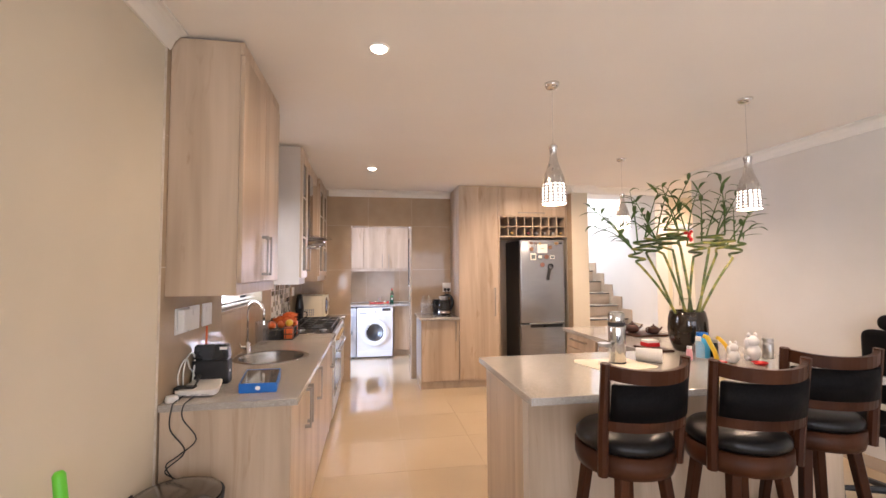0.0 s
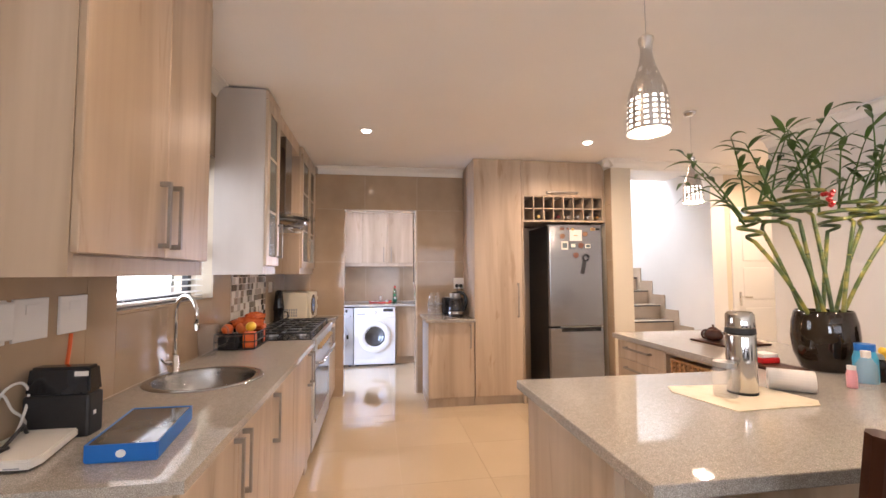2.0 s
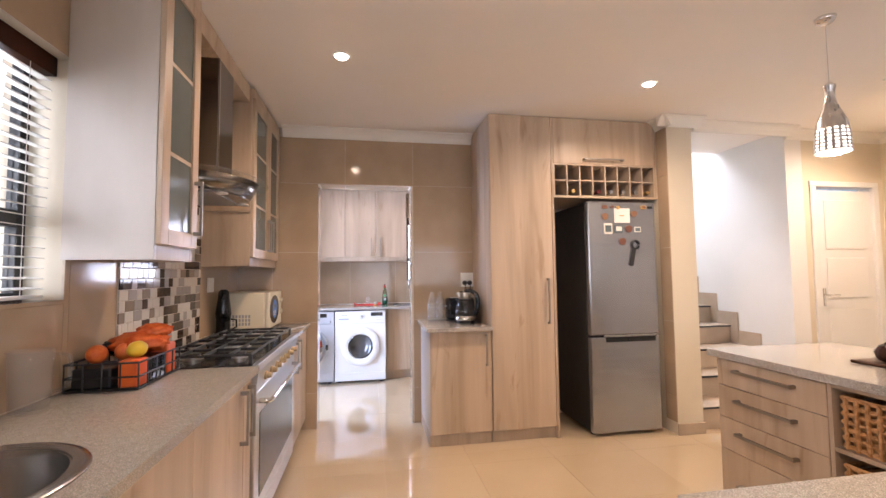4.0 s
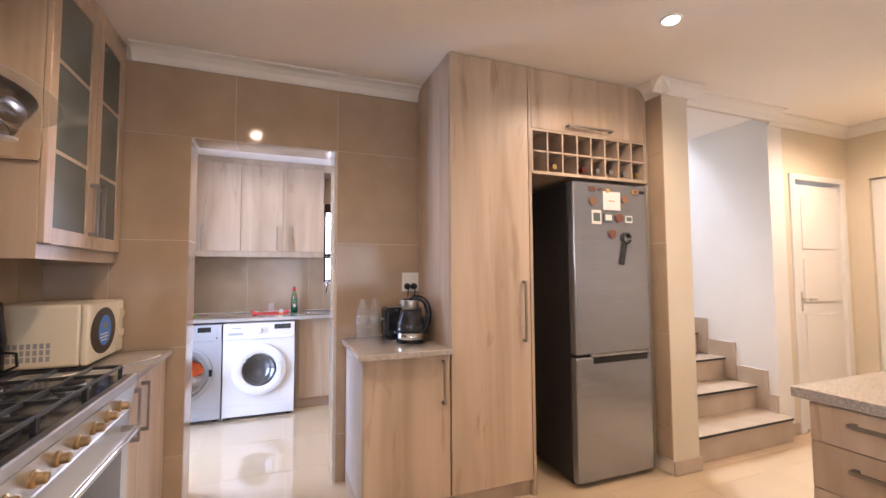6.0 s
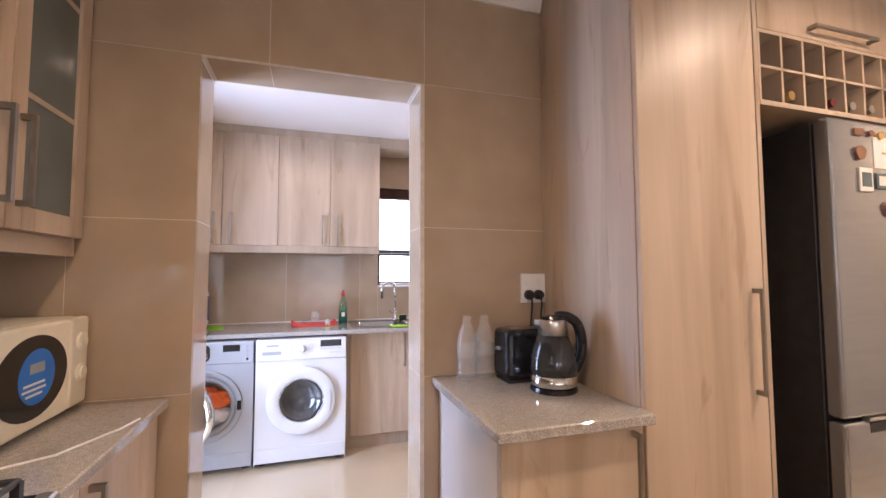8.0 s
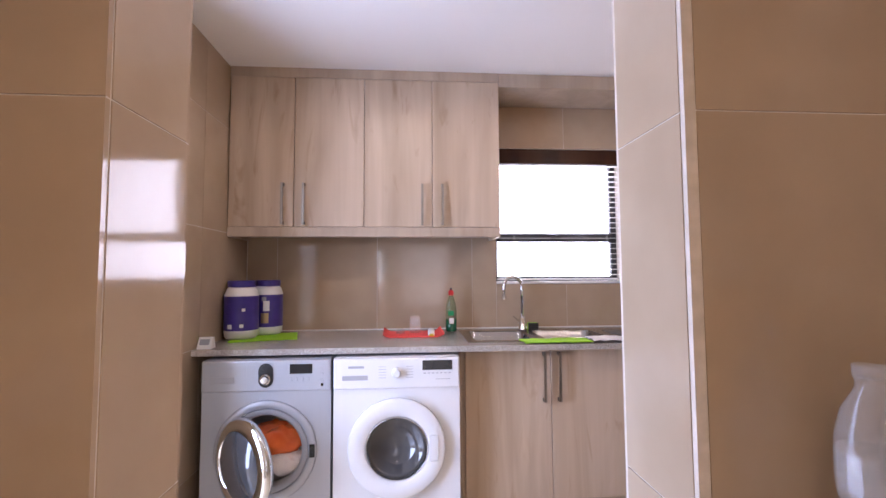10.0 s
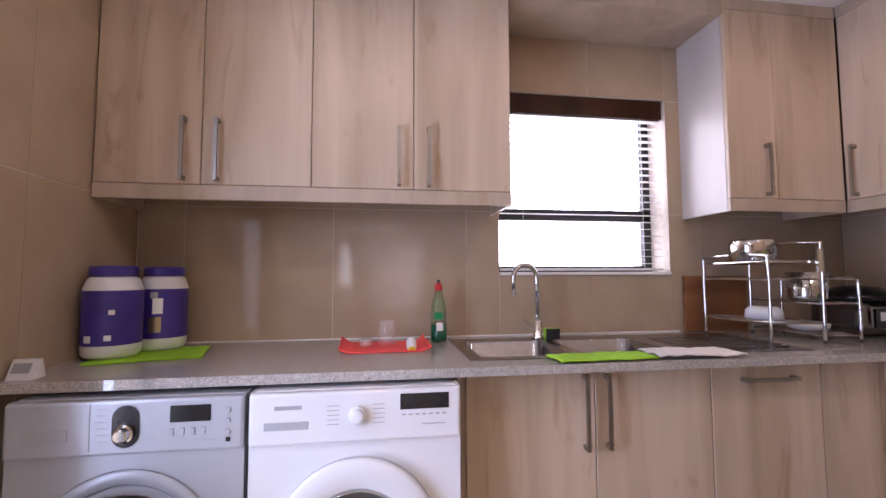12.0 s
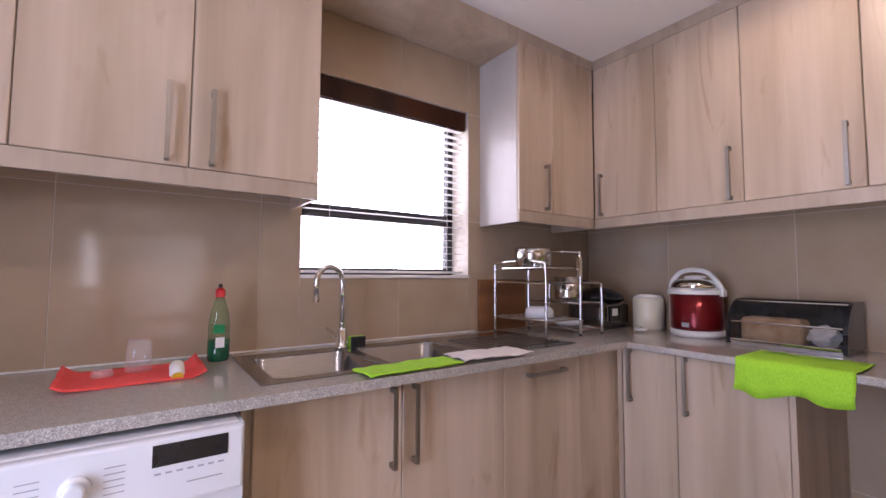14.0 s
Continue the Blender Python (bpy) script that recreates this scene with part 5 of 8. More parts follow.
def tap(name, x, y, z, h, reach, way, label):
    """A swan-neck mixer: way is the unit direction of its spout."""
    t = thing(name, (x, y, z), label, "tap")
    w = Vector((*way, 0))
    b = Vector((x, y, z))
    part("base", lathe([(0.027, z), (0.027, z + 0.008), (0.022, z + 0.012), (0.021, z + 0.075), (0.014, z + 0.085)], (x, y, 0), 18), CHROME, t, smooth=True)
    r = reach / 2
    top = b + Vector((0, 0, h - r))
    pts = [b + Vector((0, 0, 0.08)), top] + arc(top + w * r, r, 180, 0, 12, w, (0, 0, 1))[1:] + [top + w * reach - Vector((0, 0, 0.05))]
    part("spout", tube(pts, 0.0105, 12), CHROME, t, smooth=True)
    part("aerator", lathe([(0.013, -0.025), (0.013, 0.0)], top + w * reach - Vector((0, 0, 0.05)), 12), CHROME, t)
    side = Vector((-way[1], way[0], 0))
    p0 = b + Vector((0, 0, 0.05))
    part("lever", tube([p0, p0 + side * -0.035, p0 + side * -0.05 + Vector((0, 0, 0.005)), p0 + side * -0.075 + w * 0.02 + Vector((0, 0, 0.03))], [0.014, 0.014, 0.008, 0.006], 10), CHROME, t, smooth=True)
    return t


tap("kitchen_tap", -0.045, 3.85, CT, 0.375, 0.17, (0.80, -0.60), "chrome swan-neck tap over the round sink")

# blue tray box
bb = thing("blue_box", (0.24, 3.02, CT), "shallow blue cardboard box with grey inside", "box")
A = [Vector(p) for p in ((0.208, 2.792, 0), (0.378, 2.790, 0), (0.335, 3.10, 0), (0.160, 3.103, 0))]


def wall_of(a, b, h, t, z):
    n = (b - a).normalized().cross(Vector((0, 0, 1))) * t
    bm = bmesh.new()
    v = [bm.verts.new(p + Vector((0, 0, q))) for q in (z, z + h) for p in (a, b, b - n, a - n)]
    for f in ((0, 1, 2, 3), (4, 7, 6, 5), (0, 4, 5, 1), (1, 5, 6, 2), (2, 6, 7, 3), (3, 7, 4, 0)):
        bm.faces.new([v[i] for i in f])
    bmesh.ops.recalc_face_normals(bm, faces=bm.faces[:])
    return bm


part("base", prism([(p.x, p.y) for p in A], CT, CT + 0.004), BLUE, bb)
GREYCARD = grain(mat("grey_card", (0.11, 0.10, 0.09), 0.3), ((0.09, 0.083, 0.075), (0.13, 0.12, 0.108)), 6, rough=(0.05, 0.10))
ctr = sum(A, Vector()) / 4
part("tray_insert", prism([tuple((p + (ctr - p) * 0.04).xy) for p in A], CT + 0.0045, CT + 0.0445), GREYCARD, bb, "glossy grey insert")
for i in range(4):
    part("side", wall_of(A[i], A[(i + 1) % 4], 0.042, -0.003, CT + 0.0042), BLUE, bb)
part("emblem", prism([(0.293 + 0.012 * math.cos(a), CT + 0.023 + 0.010 * math.sin(a)) for a in [i * math.pi / 8 for i in range(16)]], 2.7862, 2.7878, "Y"), WHITEPL, bb)



def skirted_box(x0, y0, x1, y1, z0, z1, d):
    """A box whose sides lean in by d towards its top."""
    bm = box(x0, y0, z0, x1, y1, z1)
    for v in bm.verts:
        if v.co.z > (z0 + z1) / 2:
            v.co.x += d if v.co.x < (x0 + x1) / 2 else -d
            v.co.y += d if v.co.y < (y0 + y1) / 2 else -d
    bmesh.ops.bevel(bm, geom=bm.edges[:], offset=0.007, segments=2, affect="EDGES")
    return bm


# router and black modem box
ro = thing("router", (0.03, 2.88, CT), "flat white internet router on the worktop", "router")
bmr = prism([(-0.065, 2.765), (0.105, 2.760), (0.112, 2.80), (0.062, 3.02), (-0.075, 3.01)], CT + 0.006, CT + 0.030)
bmesh.ops.bevel(bmr, geom=bmr.edges[:], offset=0.004, segments=2, affect="EDGES")
part("case", bmr, WHITEPL, ro)
for i in range(3):
    part("vent", box(-0.05 + i * 0.05, 2.7598, CT + 0.010, -0.015 + i * 0.05, 2.764, CT + 0.013), GREYPL, ro)
part("foot", box(-0.05, 2.79, CT, 0.05, 2.98, CT + 0.0055), GREYPL, ro)
sb = thing("wifi_box", (0.03, 3.02, CT), "black plastic modem box standing on the worktop", "modem")
part("body", box(-0.082, 2.990, CT, 0.096, 3.060, CT + 0.125, 0.008, seg=2), BLACKM, sb)
part("upper_body", skirted_box(-0.080, 2.992, 0.094, 3.058, CT + 0.1255, CT + 0.205, 0.006), BLACK, sb)
part("port", box(0.0950, 3.01, CT + 0.06, 0.0972, 3.022, CT + 0.072), WHITEPL, sb)
part("tag", box(0.050, 2.9955, CT + 0.178, 0.086, 2.9985, CT + 0.192), WHITEPL, sb)
pw = thing("power_adapter", (-0.055, 2.84, CT), "black power adapter with white label", "adapter")
part("body", box(-0.09, 2.80, CT, 0.0, 2.85, CT + 0.038, 0.005, seg=2), BLACKM, pw)
part("label", box(-0.08, 2.7985, CT + 0.012, -0.03, 2.7998, CT + 0.026), WHITEPL, pw)
wp = thing("white_plug", (-0.06, 2.72, CT), "round white plug lying on the worktop", "plug")
part("body", lathe([(0.026, CT), (0.028, CT + 0.012), (0.024, CT + 0.026)], (-0.055, 2.71, 0), 18), WHITEPL, wp)
for k, (u0, u1, lab) in enumerate(((2.80, 2.925, "white network box on the tiled wall"), (2.948, 3.08, "blank white wall plate above the worktop"), (3.129, 3.26, "white wall switch plate above the worktop"))):
    s = socket("wall_plate", "X", LW + 0.009, u0, u1, 1.185, 1.31, lab)
    if k == 0:
        part("cover", box(LW + 0.0192, u0 + 0.006, 1.20, LW + 0.045, u1 - 0.006, 1.305, 0.006, seg=2), WHITEPL, s)
cables = [("orange_cable", "orange cable hanging from the wall plate", ORANGE, 0.006, [(-0.08, 3.18, 1.182), (-0.075, 3.165, 1.12), (-0.07, 3.14, 1.04), (-0.07, 3.11, 0.98), (-0.072, 3.09, 0.905)]),
          ("white_cable", "white cable looping between plug and router", WHITEPL, 0.004, [(-0.085, 2.90, 0.905), (-0.08, 2.89, 1.0), (-0.075, 2.92, 1.06), (-0.07, 2.97, 1.07), (-0.07, 3.0, 1.03), (-0.065, 2.97, 0.96), (-0.05, 2.93, 0.92), (-0.03, 2.99, 0.91)]),
          ("white_cable", "white cable looping behind the modem", WHITEPL, 0.004, [(-0.085, 2.86, 0.905), (-0.085, 2.84, 0.98), (-0.082, 2.87, 1.03), (-0.08, 2.92, 1.05), (-0.075, 2.95, 1.0), (-0.07, 2.98, 0.97), (-0.068, 3.0, 0.93)]),
          ("black_cable", "black cable hanging down the end panel", BLACKM, 0.0028, [(-0.03, 2.80, 0.91), (-0.03, 2.70, 0.906), (-0.028, 2.648, 0.895), (-0.03, 2.64, 0.80), (0.03, 2.645, 0.70), (-0.05, 2.65, 0.62), (0.0, 2.64, 0.58), (-0.01, 2.65, 0.50), (0.05, 2.64, 0.47), (-0.02, 2.65, 0.44), (0.03, 2.63, 0.42)]),
          ("black_cable", "black cable hanging down the end panel", BLACKM, 0.0028, [(0.02, 2.775, 0.905), (0.02, 2.70, 0.906), (0.018, 2.647, 0.895), (0.02, 2.642, 0.84), (0.075, 2.645, 0.75), (0.0, 2.65, 0.68), (-0.045, 2.645, 0.64), (0.01, 2.64, 0.56), (0.04, 2.65, 0.50), (-0.03, 2.64, 0.46), (0.02, 2.64, 0.40)]),
          ("black_cable", "black cable lying beside the modem", BLACKM, 0.005, [(-0.01, 2.83, 0.93), (0.0, 2.88, 0.97), (-0.03, 2.93, 0.96), (-0.05, 2.98, 0.92), (-0.06, 3.06, 0.908)])]


for nm, lab, m, r, p in cables:
    w = thing(nm, p[0], lab, "cable", "cables on the worktop")
    part("wire", tube(smooth_path(p), r, 6), m, w, smooth=True)

# pedal bin and mop below
bn = thing("pedal_bin", (0.08, 2.44, 0), "round steel pedal bin with dark rim", "bin")
part("body", lathe([(0.160, 0.02), (0.165, 0.04), (0.165, 0.575)], (0.08, 2.44, 0), 32), STEEL, bn, smooth=True)
part("base_ring", lathe([(0.17, 0), (0.17, 0.0195)], (0.08, 2.44, 0), 32), BLACKM, bn)
part("rim", lathe([(0.172, 0.5755), (0.174, 0.60)], (0.08, 2.44, 0), 32), BLACKM, bn)
part("lid", lathe([(0.166, 0.6005), (0.160, 0.612), (0.10, 0.628), (0.01, 0.632)], (0.08, 2.44, 0), 32), HOODSTEEL, bn, smooth=True)
part("hinge", box(-0.10, 2.40, 0.57, -0.088, 2.48, 0.61, 0.003), BLACKM, bn)
GREENP = mat("bright_green_plastic", (0.13, 0.60, 0.03), 0.4)
mp_ = thing("mop", (-0.02, 1.97, 0), "mop with bright green handle leaning on the wall", "mop")
part("pole", tube([(0.06, 1.97, 0.06), (-0.02, 1.97, 0.80)], 0.011, 10), STEEL, mp_)
part("grip", tube([(-0.02, 1.97, 0.801), (-0.022, 1.97, 0.82), (-0.033, 1.97, 0.915), (-0.034, 1.97, 0.925)], [0.013, 0.017, 0.016, 0.010], 12), GREENP, mp_, smooth=True)
part("head", box(0.0, 1.88, 0.0, 0.12, 2.06, 0.06, 0.012), GREENP, mp_)

# wire tray with packets and a bag of oranges
cr = thing("wire_basket", (0.04, 4.5900, CT), "black wire basket holding packets and oranges", "basket")
for z in (CT + 0.006, CT + 0.05, CT + 0.10):
    part("wire_ring", tube([(-0.07, 4.4300, z), (0.17, 4.4300, z), (0.17, 4.7700, z), (-0.07, 4.7700, z)], 0.004, 6, closed=True), BLACKM, cr)
for x, y in [(-0.07 + 0.06 * i, yy) for i in range(5) for yy in (4.4300, 4.7700)] + [(xx, 4.4300 + 0.068 * i) for i in range(1, 5) for xx in (-0.07, 0.17)]:
    part("wire_upright", tube([(x, y, CT + 0.004), (x, y, CT + 0.102)], 0.003, 5), BLACKM, cr)
part("tray_floor", box(-0.068, 4.4320, CT + 0.001, 0.168, 4.7680, CT + 0.005), BLACKM, cr)
for lab, m, b in (("orange snack packet in the basket", ORANGE, (0.09, 4.4500, 0.16, 4.5300, 0.105)), ("black printed packet in the basket", BLACK, (0.09, 4.5400, 0.162, 4.6600, 0.10)), ("orange tub in the basket", ORANGE, (0.07, 4.6800, 0.16, 4.7600, 0.13)), ("dark packet in the basket", BLACKM, (-0.06, 4.4500, 0.07, 4.6100, 0.08))):
    pk = thing("packet", ((b[0] + b[2]) / 2, (b[1] + b[3]) / 2, CT + 0.005), lab, "packet", "packets in the basket")
    part("pack", box(b[0], b[1], CT + 0.0055, b[2], b[3], CT + b[4], 0.008, seg=2), m, pk)
lm = thing("lemon", (0.125, 4.4900, CT + 0.105), "yellow lemon on top of the packets", "fruit")
part("fruit", lathe([(0.006, -0.048), (0.02, -0.040), (0.03, -0.015), (0.031, 0.01), (0.02, 0.036), (0.007, 0.046)], (0.125, 4.5100, CT + 0.137), 16, axis="Y"), YELLOW, lm, smooth=True)
SKIN = grain(mat("orange_skin", (0.75, 0.16, 0.03), 0.4), ((0.70, 0.12, 0.02), (0.80, 0.20, 0.04)), 40, bump=0.3)
for x, y in ((-0.03, 4.545), (0.04, 4.60)):
    og = thing("orange", (x, y, CT + 0.08), "ripe orange heaped in the basket", "fruit", "oranges in the basket")
    bm = bmesh.new()
    bmesh.ops.create_icosphere(bm, subdivisions=3, radius=0.036, matrix=Matrix.Translation((x, y, CT + 0.117)))
    part("fruit", bm, SKIN, og, smooth=True)
CRINKLE = grain(mat("orange_net_bag", (0.62, 0.10, 0.02), 0.25), ((0.50, 0.07, 0.015), (0.72, 0.16, 0.035)), 30, bump=0.6)
ob_ = thing("orange_bag", (0.05, 4.67, CT + 0.10), "crumpled orange bag of fruit heaped in the basket", "bag")
for q, sz, m_ in (((0.06, 4.665, CT + 0.140), (0.105, 0.085, 0.045), CRINKLE), ((0.10, 4.70, CT + 0.185), (0.065, 0.055, 0.030), CRINKLE), ((-0.03, 4.68, CT + 0.125), (0.05, 0.06, 0.035), BLACK)):
    bm = bmesh.new()
    bmesh.ops.create_icosphere(bm, subdivisions=4, radius=1)
    for v in bm.verts:
        k = 1 + 0.22 * noise.noise(v.co * 2.6 + Vector(q)) + 0.09 * noise.noise(v.co * 9 + Vector(q))
        v.co = Vector((v.co.x * sz[0] * k + q[0], v.co.y * sz[1] * k + q[1], v.co.z * sz[2] * k + q[2]))
    part("bag_fold", bm, m_, ob_, smooth=True)
JUGPLASTIC = mat("very_clear_plastic", (0.5, 0.5, 0.5), 0.02, 0, 1.0, Alpha=0.13)
cj = thing("water_jug", (-0.03, 4.22, CT), "clear plastic water jug behind the tap", "jug")
J = (-0.03, 4.22, 0)
part("body", lathe([(0.045, CT + 0.0005), (0.050, CT + 0.01), (0.056, CT + 0.14), (0.058, CT + 0.185), (0.055, CT + 0.185), (0.046, CT + 0.012), (0.01, CT + 0.008)], J, 24), JUGPLASTIC, cj, smooth=True)
part("rim", tube([(J[0] + 0.0575 * math.cos(a), J[1] + 0.0575 * math.sin(a), CT + 0.187) for a in [i * math.pi / 12 for i in range(24)]], 0.003, 6, closed=True), JUGPLASTIC, cj, smooth=True)
part("handle", tube(smooth_path([(0.025, 4.22, CT + 0.175), (0.075, 4.215, CT + 0.170), (0.082, 4.215, CT + 0.12), (0.070, 4.215, CT + 0.075), (0.022, 4.22, CT + 0.06)]), 0.006, 8), JUGPLASTIC, cj, smooth=True)

# ---------------------------------------------------------------- lamps
for x, y, z in ((0.868, 2.67, H), (0.838, 5.19, H), (2.89, 5.25, H), (5.05, 5.27, H), (0.85, 7.25, 2.49), (2.45, 7.25, 2.49)):
    dl = thing("downlight", (x, y, z), "small round recessed ceiling downlight", "downlight", "ceiling downlights")
    part("rim", lathe([(0.041, z - 0.0005), (0.054, z - 0.0005), (0.052, z - 0.006), (0.042, z - 0.007)], (x, y, 0), 24, cap=False), WHITEPL, dl)
    # glowing dome below the ceiling imitates the round glare of a recessed bulb
    part("lamp", lathe([(0.006, z - 0.021), (0.018, z - 0.0195), (0.030, z - 0.014), (0.038, z - 0.006), (0.0405, z - 0.0005)], (x, y, 0), 20), LAMPGLOW, dl)

ALU = grain(mat("brushed_aluminium", (0.62, 0.60, 0.58), 0.25, 1.0), ((0.58, 0.56, 0.54), (0.66, 0.64, 0.62)), 80, (1, 1, 0.05), rough=(0.2, 0.32))


def shade_profile(z):
    """Radius of the bottle-shaped shade at a height over its rim."""
    pts = ((0.0, 0.074), (0.10, 0.070), (0.16, 0.060), (0.21, 0.040), (0.25, 0.027), (0.29, 0.020), (0.315, 0.021), (0.335, 0.026), (0.345, 0.026))
    for (a, ra), (b, rb) in zip(pts, pts[1:]):
        if a <= z <= b:
            return ra + (rb - ra) * (z - a) / (b - a)
    return pts[-1][1]


def pendant(x, y, z0):
    p = thing("pendant_lamp", (x, y, z0), "perforated brushed aluminium pendant lamp, lit", "pendant lamp", "pendant lamps over the island")
    zs = [0.0] + [q for i in range(6) for q in (0.012 + 0.019 * i, 0.021 + 0.019 * i)] + [0.127, 0.14, 0.155, 0.17, 0.19, 0.21, 0.23, 0.25, 0.27, 0.29, 0.315, 0.335, 0.345]
    n = 64
    bm = bmesh.new()
    rings = [[bm.verts.new((x + shade_profile(z) * math.cos(2 * math.pi * i / n), y + shade_profile(z) * math.sin(2 * math.pi * i / n), z0 + z)) for i in range(n)] for z in zs]
    for j in range(len(zs) - 1):
        for i in range(n):
            if j % 2 and j < 12 and i % 4 in (0, 1):
                continue
            bm.faces.new((rings[j][i], rings[j][(i + 1) % n], rings[j + 1][(i + 1) % n], rings[j + 1][i]))
    part("shade", bm, ALU, p, smooth=True)
    part("diffuser", lathe([(0.066, z0 + 0.003), (0.063, z0 + 0.09), (0.05, z0 + 0.15), (0.01, z0 + 0.155)], (x, y, 0), 24, cap=False), PENDGLOW, p, "glowing frosted diffuser")
    part("cap", lathe([(0.025, z0 + 0.3455), (0.012, z0 + 0.36), (0.004, z0 + 0.365)], (x, y, 0), 16), CHROME, p)
    part("cable", tube([(x, y, z0 + 0.36), (x, y, H - 0.03)], 0.0009, 6), GREYPL, p)
    part("ceiling_rose", lathe([(0.008, H - 0.034), (0.030, H - 0.030), (0.043, H - 0.016), (0.046, H - 0.0005)], (x, y, 0), 20), CHROME, p, smooth=True)


for x, y, z in ((1.895, 2.92, 1.875), (3.245, 2.94, 1.872), (3.30, 4.43, 1.90)):
    pendant(x, y, z)

# ---------------------------------------------------------------- things on the island
IZ = IT
mt = thing("placemat", (2.33, 3.02, IZ), "cream printed placemat under the flask", "mat")
CREAMMAT = grain(mat("cream_printed_mat", (0.70, 0.60, 0.42), 0.5), ((0.46, 0.33, 0.18), (0.70, 0.61, 0.44), (0.74, 0.66, 0.50)), 9, lo=0.3, hi=0.5)
part("mat", prism([(2.10, 3.12), (2.16, 2.87), (2.50, 2.88), (2.55, 2.93), (2.50, 3.17), (2.14, 3.20)], IZ + 0.0003, IZ + 0.004), CREAMMAT, mt)
th = thing("vacuum_flask", (2.36, 3.06, IZ), "brushed steel vacuum flask with dark bands", "flask")
T = (2.36, 3.06, 0)
part("body", lathe([(0.050, IZ + 0.012), (0.052, IZ + 0.016), (0.052, IZ + 0.225), (0.048, IZ + 0.238)], T, 32), POLISHED, th, smooth=True)
part("base_ring", lathe([(0.051, IZ + 0.0045), (0.053, IZ + 0.0118)], T, 32), BLACKM, th)
part("collar", lathe([(0.0525, IZ + 0.2385), (0.0525, IZ + 0.256)], T, 32), BLACKM, th)
part("cup_lid", lathe([(0.050, IZ + 0.2565), (0.051, IZ + 0.262), (0.049, IZ + 0.31), (0.040, IZ + 0.322), (0.01, IZ + 0.325)], T, 32), POLISHED, th, smooth=True)
gj = thing("glass_jar", (2.262, 3.035, IZ), "small clear glass jar with steel lid", "jar")
part("jar", lathe([(0.040, IZ + 0.0045), (0.042, IZ + 0.01), (0.042, IZ + 0.10), (0.037, IZ + 0.115)], (2.262, 3.035, 0), 24), PET, gj, smooth=True)
part("lid", lathe([(0.040, IZ + 0.1155), (0.040, IZ + 0.135)], (2.262, 3.035, 0), 24), STEEL, gj)
pr = thing("paper_roll", (2.56, 3.10, IZ), "white kitchen paper roll lying down", "paper roll")
bm = lathe([(0.018, 0.0), (0.042, 0.0), (0.042, 0.15), (0.018, 0.15), (0.018, 0.0)], (0, 0, 0), 24, cap=False, axis="X")
bmesh.ops.transform(bm, matrix=Matrix.Translation((2.64, 3.015, IZ + 0.043)) @ Matrix.Rotation(radians(140), 4, "Z"), verts=bm.verts)
part("roll", bm, PAPER, pr, smooth=False)

# bamboo in a dark pot
POT = grain(mat("dark_brown_glazed_pot", (0.02, 0.013, 0.008), 0.06), ((0.014, 0.009, 0.006), (0.030, 0.019, 0.010)), 5)
PX, PY = 3.11, 3.36
pl = thing("lucky_bamboo", (PX, PY, IZ), "tall curled bamboo stems in a dark pot", "plant")
part("pot", lathe([(0.092, IZ), (0.10, IZ + 0.01), (0.125, IZ + 0.08), (0.133, IZ + 0.16), (0.128, IZ + 0.23), (0.116, IZ + 0.28), (0.112, IZ + 0.287), (0.108, IZ + 0.285), (0.12, IZ + 0.22), (0.10, IZ + 0.21), (0.01, IZ + 0.21)], (PX, PY, 0), 36), POT, pl, "dark brown glazed pot", smooth=True)
STEM = grain(mat("bamboo_stem", (0.05, 0.10, 0.02), 0.35), ((0.035, 0.060, 0.013), (0.085, 0.12, 0.028), (0.30, 0.26, 0.05)), 9, (1, 1, 1.5))
LEAF = grain(mat("bamboo_leaf", (0.035, 0.10, 0.02), 0.4), ((0.04, 0.085, 0.015), (0.10, 0.17, 0.035)), 8, island=0.4)
rg = random.Random(21)


def leaf_bm(bm, base, way, length, width, droop):
    base, way = Vector(base), Vector(way).normalized()
    side = way.cross(Vector((0, 0, 1)))
    side = side.normalized() if side.length > 1e-3 else Vector((1, 0, 0))
    n, rows = 6, []
    for i in range(n + 1):
        t = i / n
        w = width * math.sin(math.pi * min(1, t * 0.93 + 0.07)) ** 0.8 * (1 - 0.35 * t)
        p = base + way * length * t - Vector((0, 0, droop * length * t * t))
        rows.append((bm.verts.new(p - side * w + Vector((0, 0, w * 0.4))), bm.verts.new(p), bm.verts.new(p + side * w + Vector((0, 0, w * 0.4)))))
    for a, b in zip(rows, rows[1:]):
        bm.faces.new((a[0], a[1], b[1], b[0]))
        bm.faces.new((a[1], a[2], b[2], b[1]))


def shoot(p, tip, leaves):
    """A thin bowed shoot with short pointed leaves along it."""
    p, tip = Vector(p), Vector(tip)
    mid = p.lerp(tip, 0.5) + Vector((0.03 * rg.uniform(-1, 1), 0.03 * rg.uniform(-1, 1), 0.05))
    pts = [p * (1 - t) ** 2 + mid * 2 * t * (1 - t) + tip * t * t for t in [i / 10 for i in range(11)]]
    st = part("shoot", tube(pts, [0.0062 - 0.0004 * i for i in range(11)], 6), LEAF, pl, smooth=True)
    a0 = rg.uniform(0, 6)
    for k in range(leaves):
        q = pts[min(10, int(2 + 8.4 * k / (leaves - 1)))]
        a = a0 + k * 2.4
        bm = bmesh.new()
        d = (tip - p).normalized() * 0.8
        leaf_bm(bm, q, (math.cos(a) * 0.8 + d.x, math.sin(a) * 0.8 + d.y, 0.15 + d.z * 0.6), rg.uniform(0.10, 0.165), rg.uniform(0.012, 0.020), rg.uniform(0.1, 0.7))
        part("leaf", bm, LEAF, st, smooth=True)


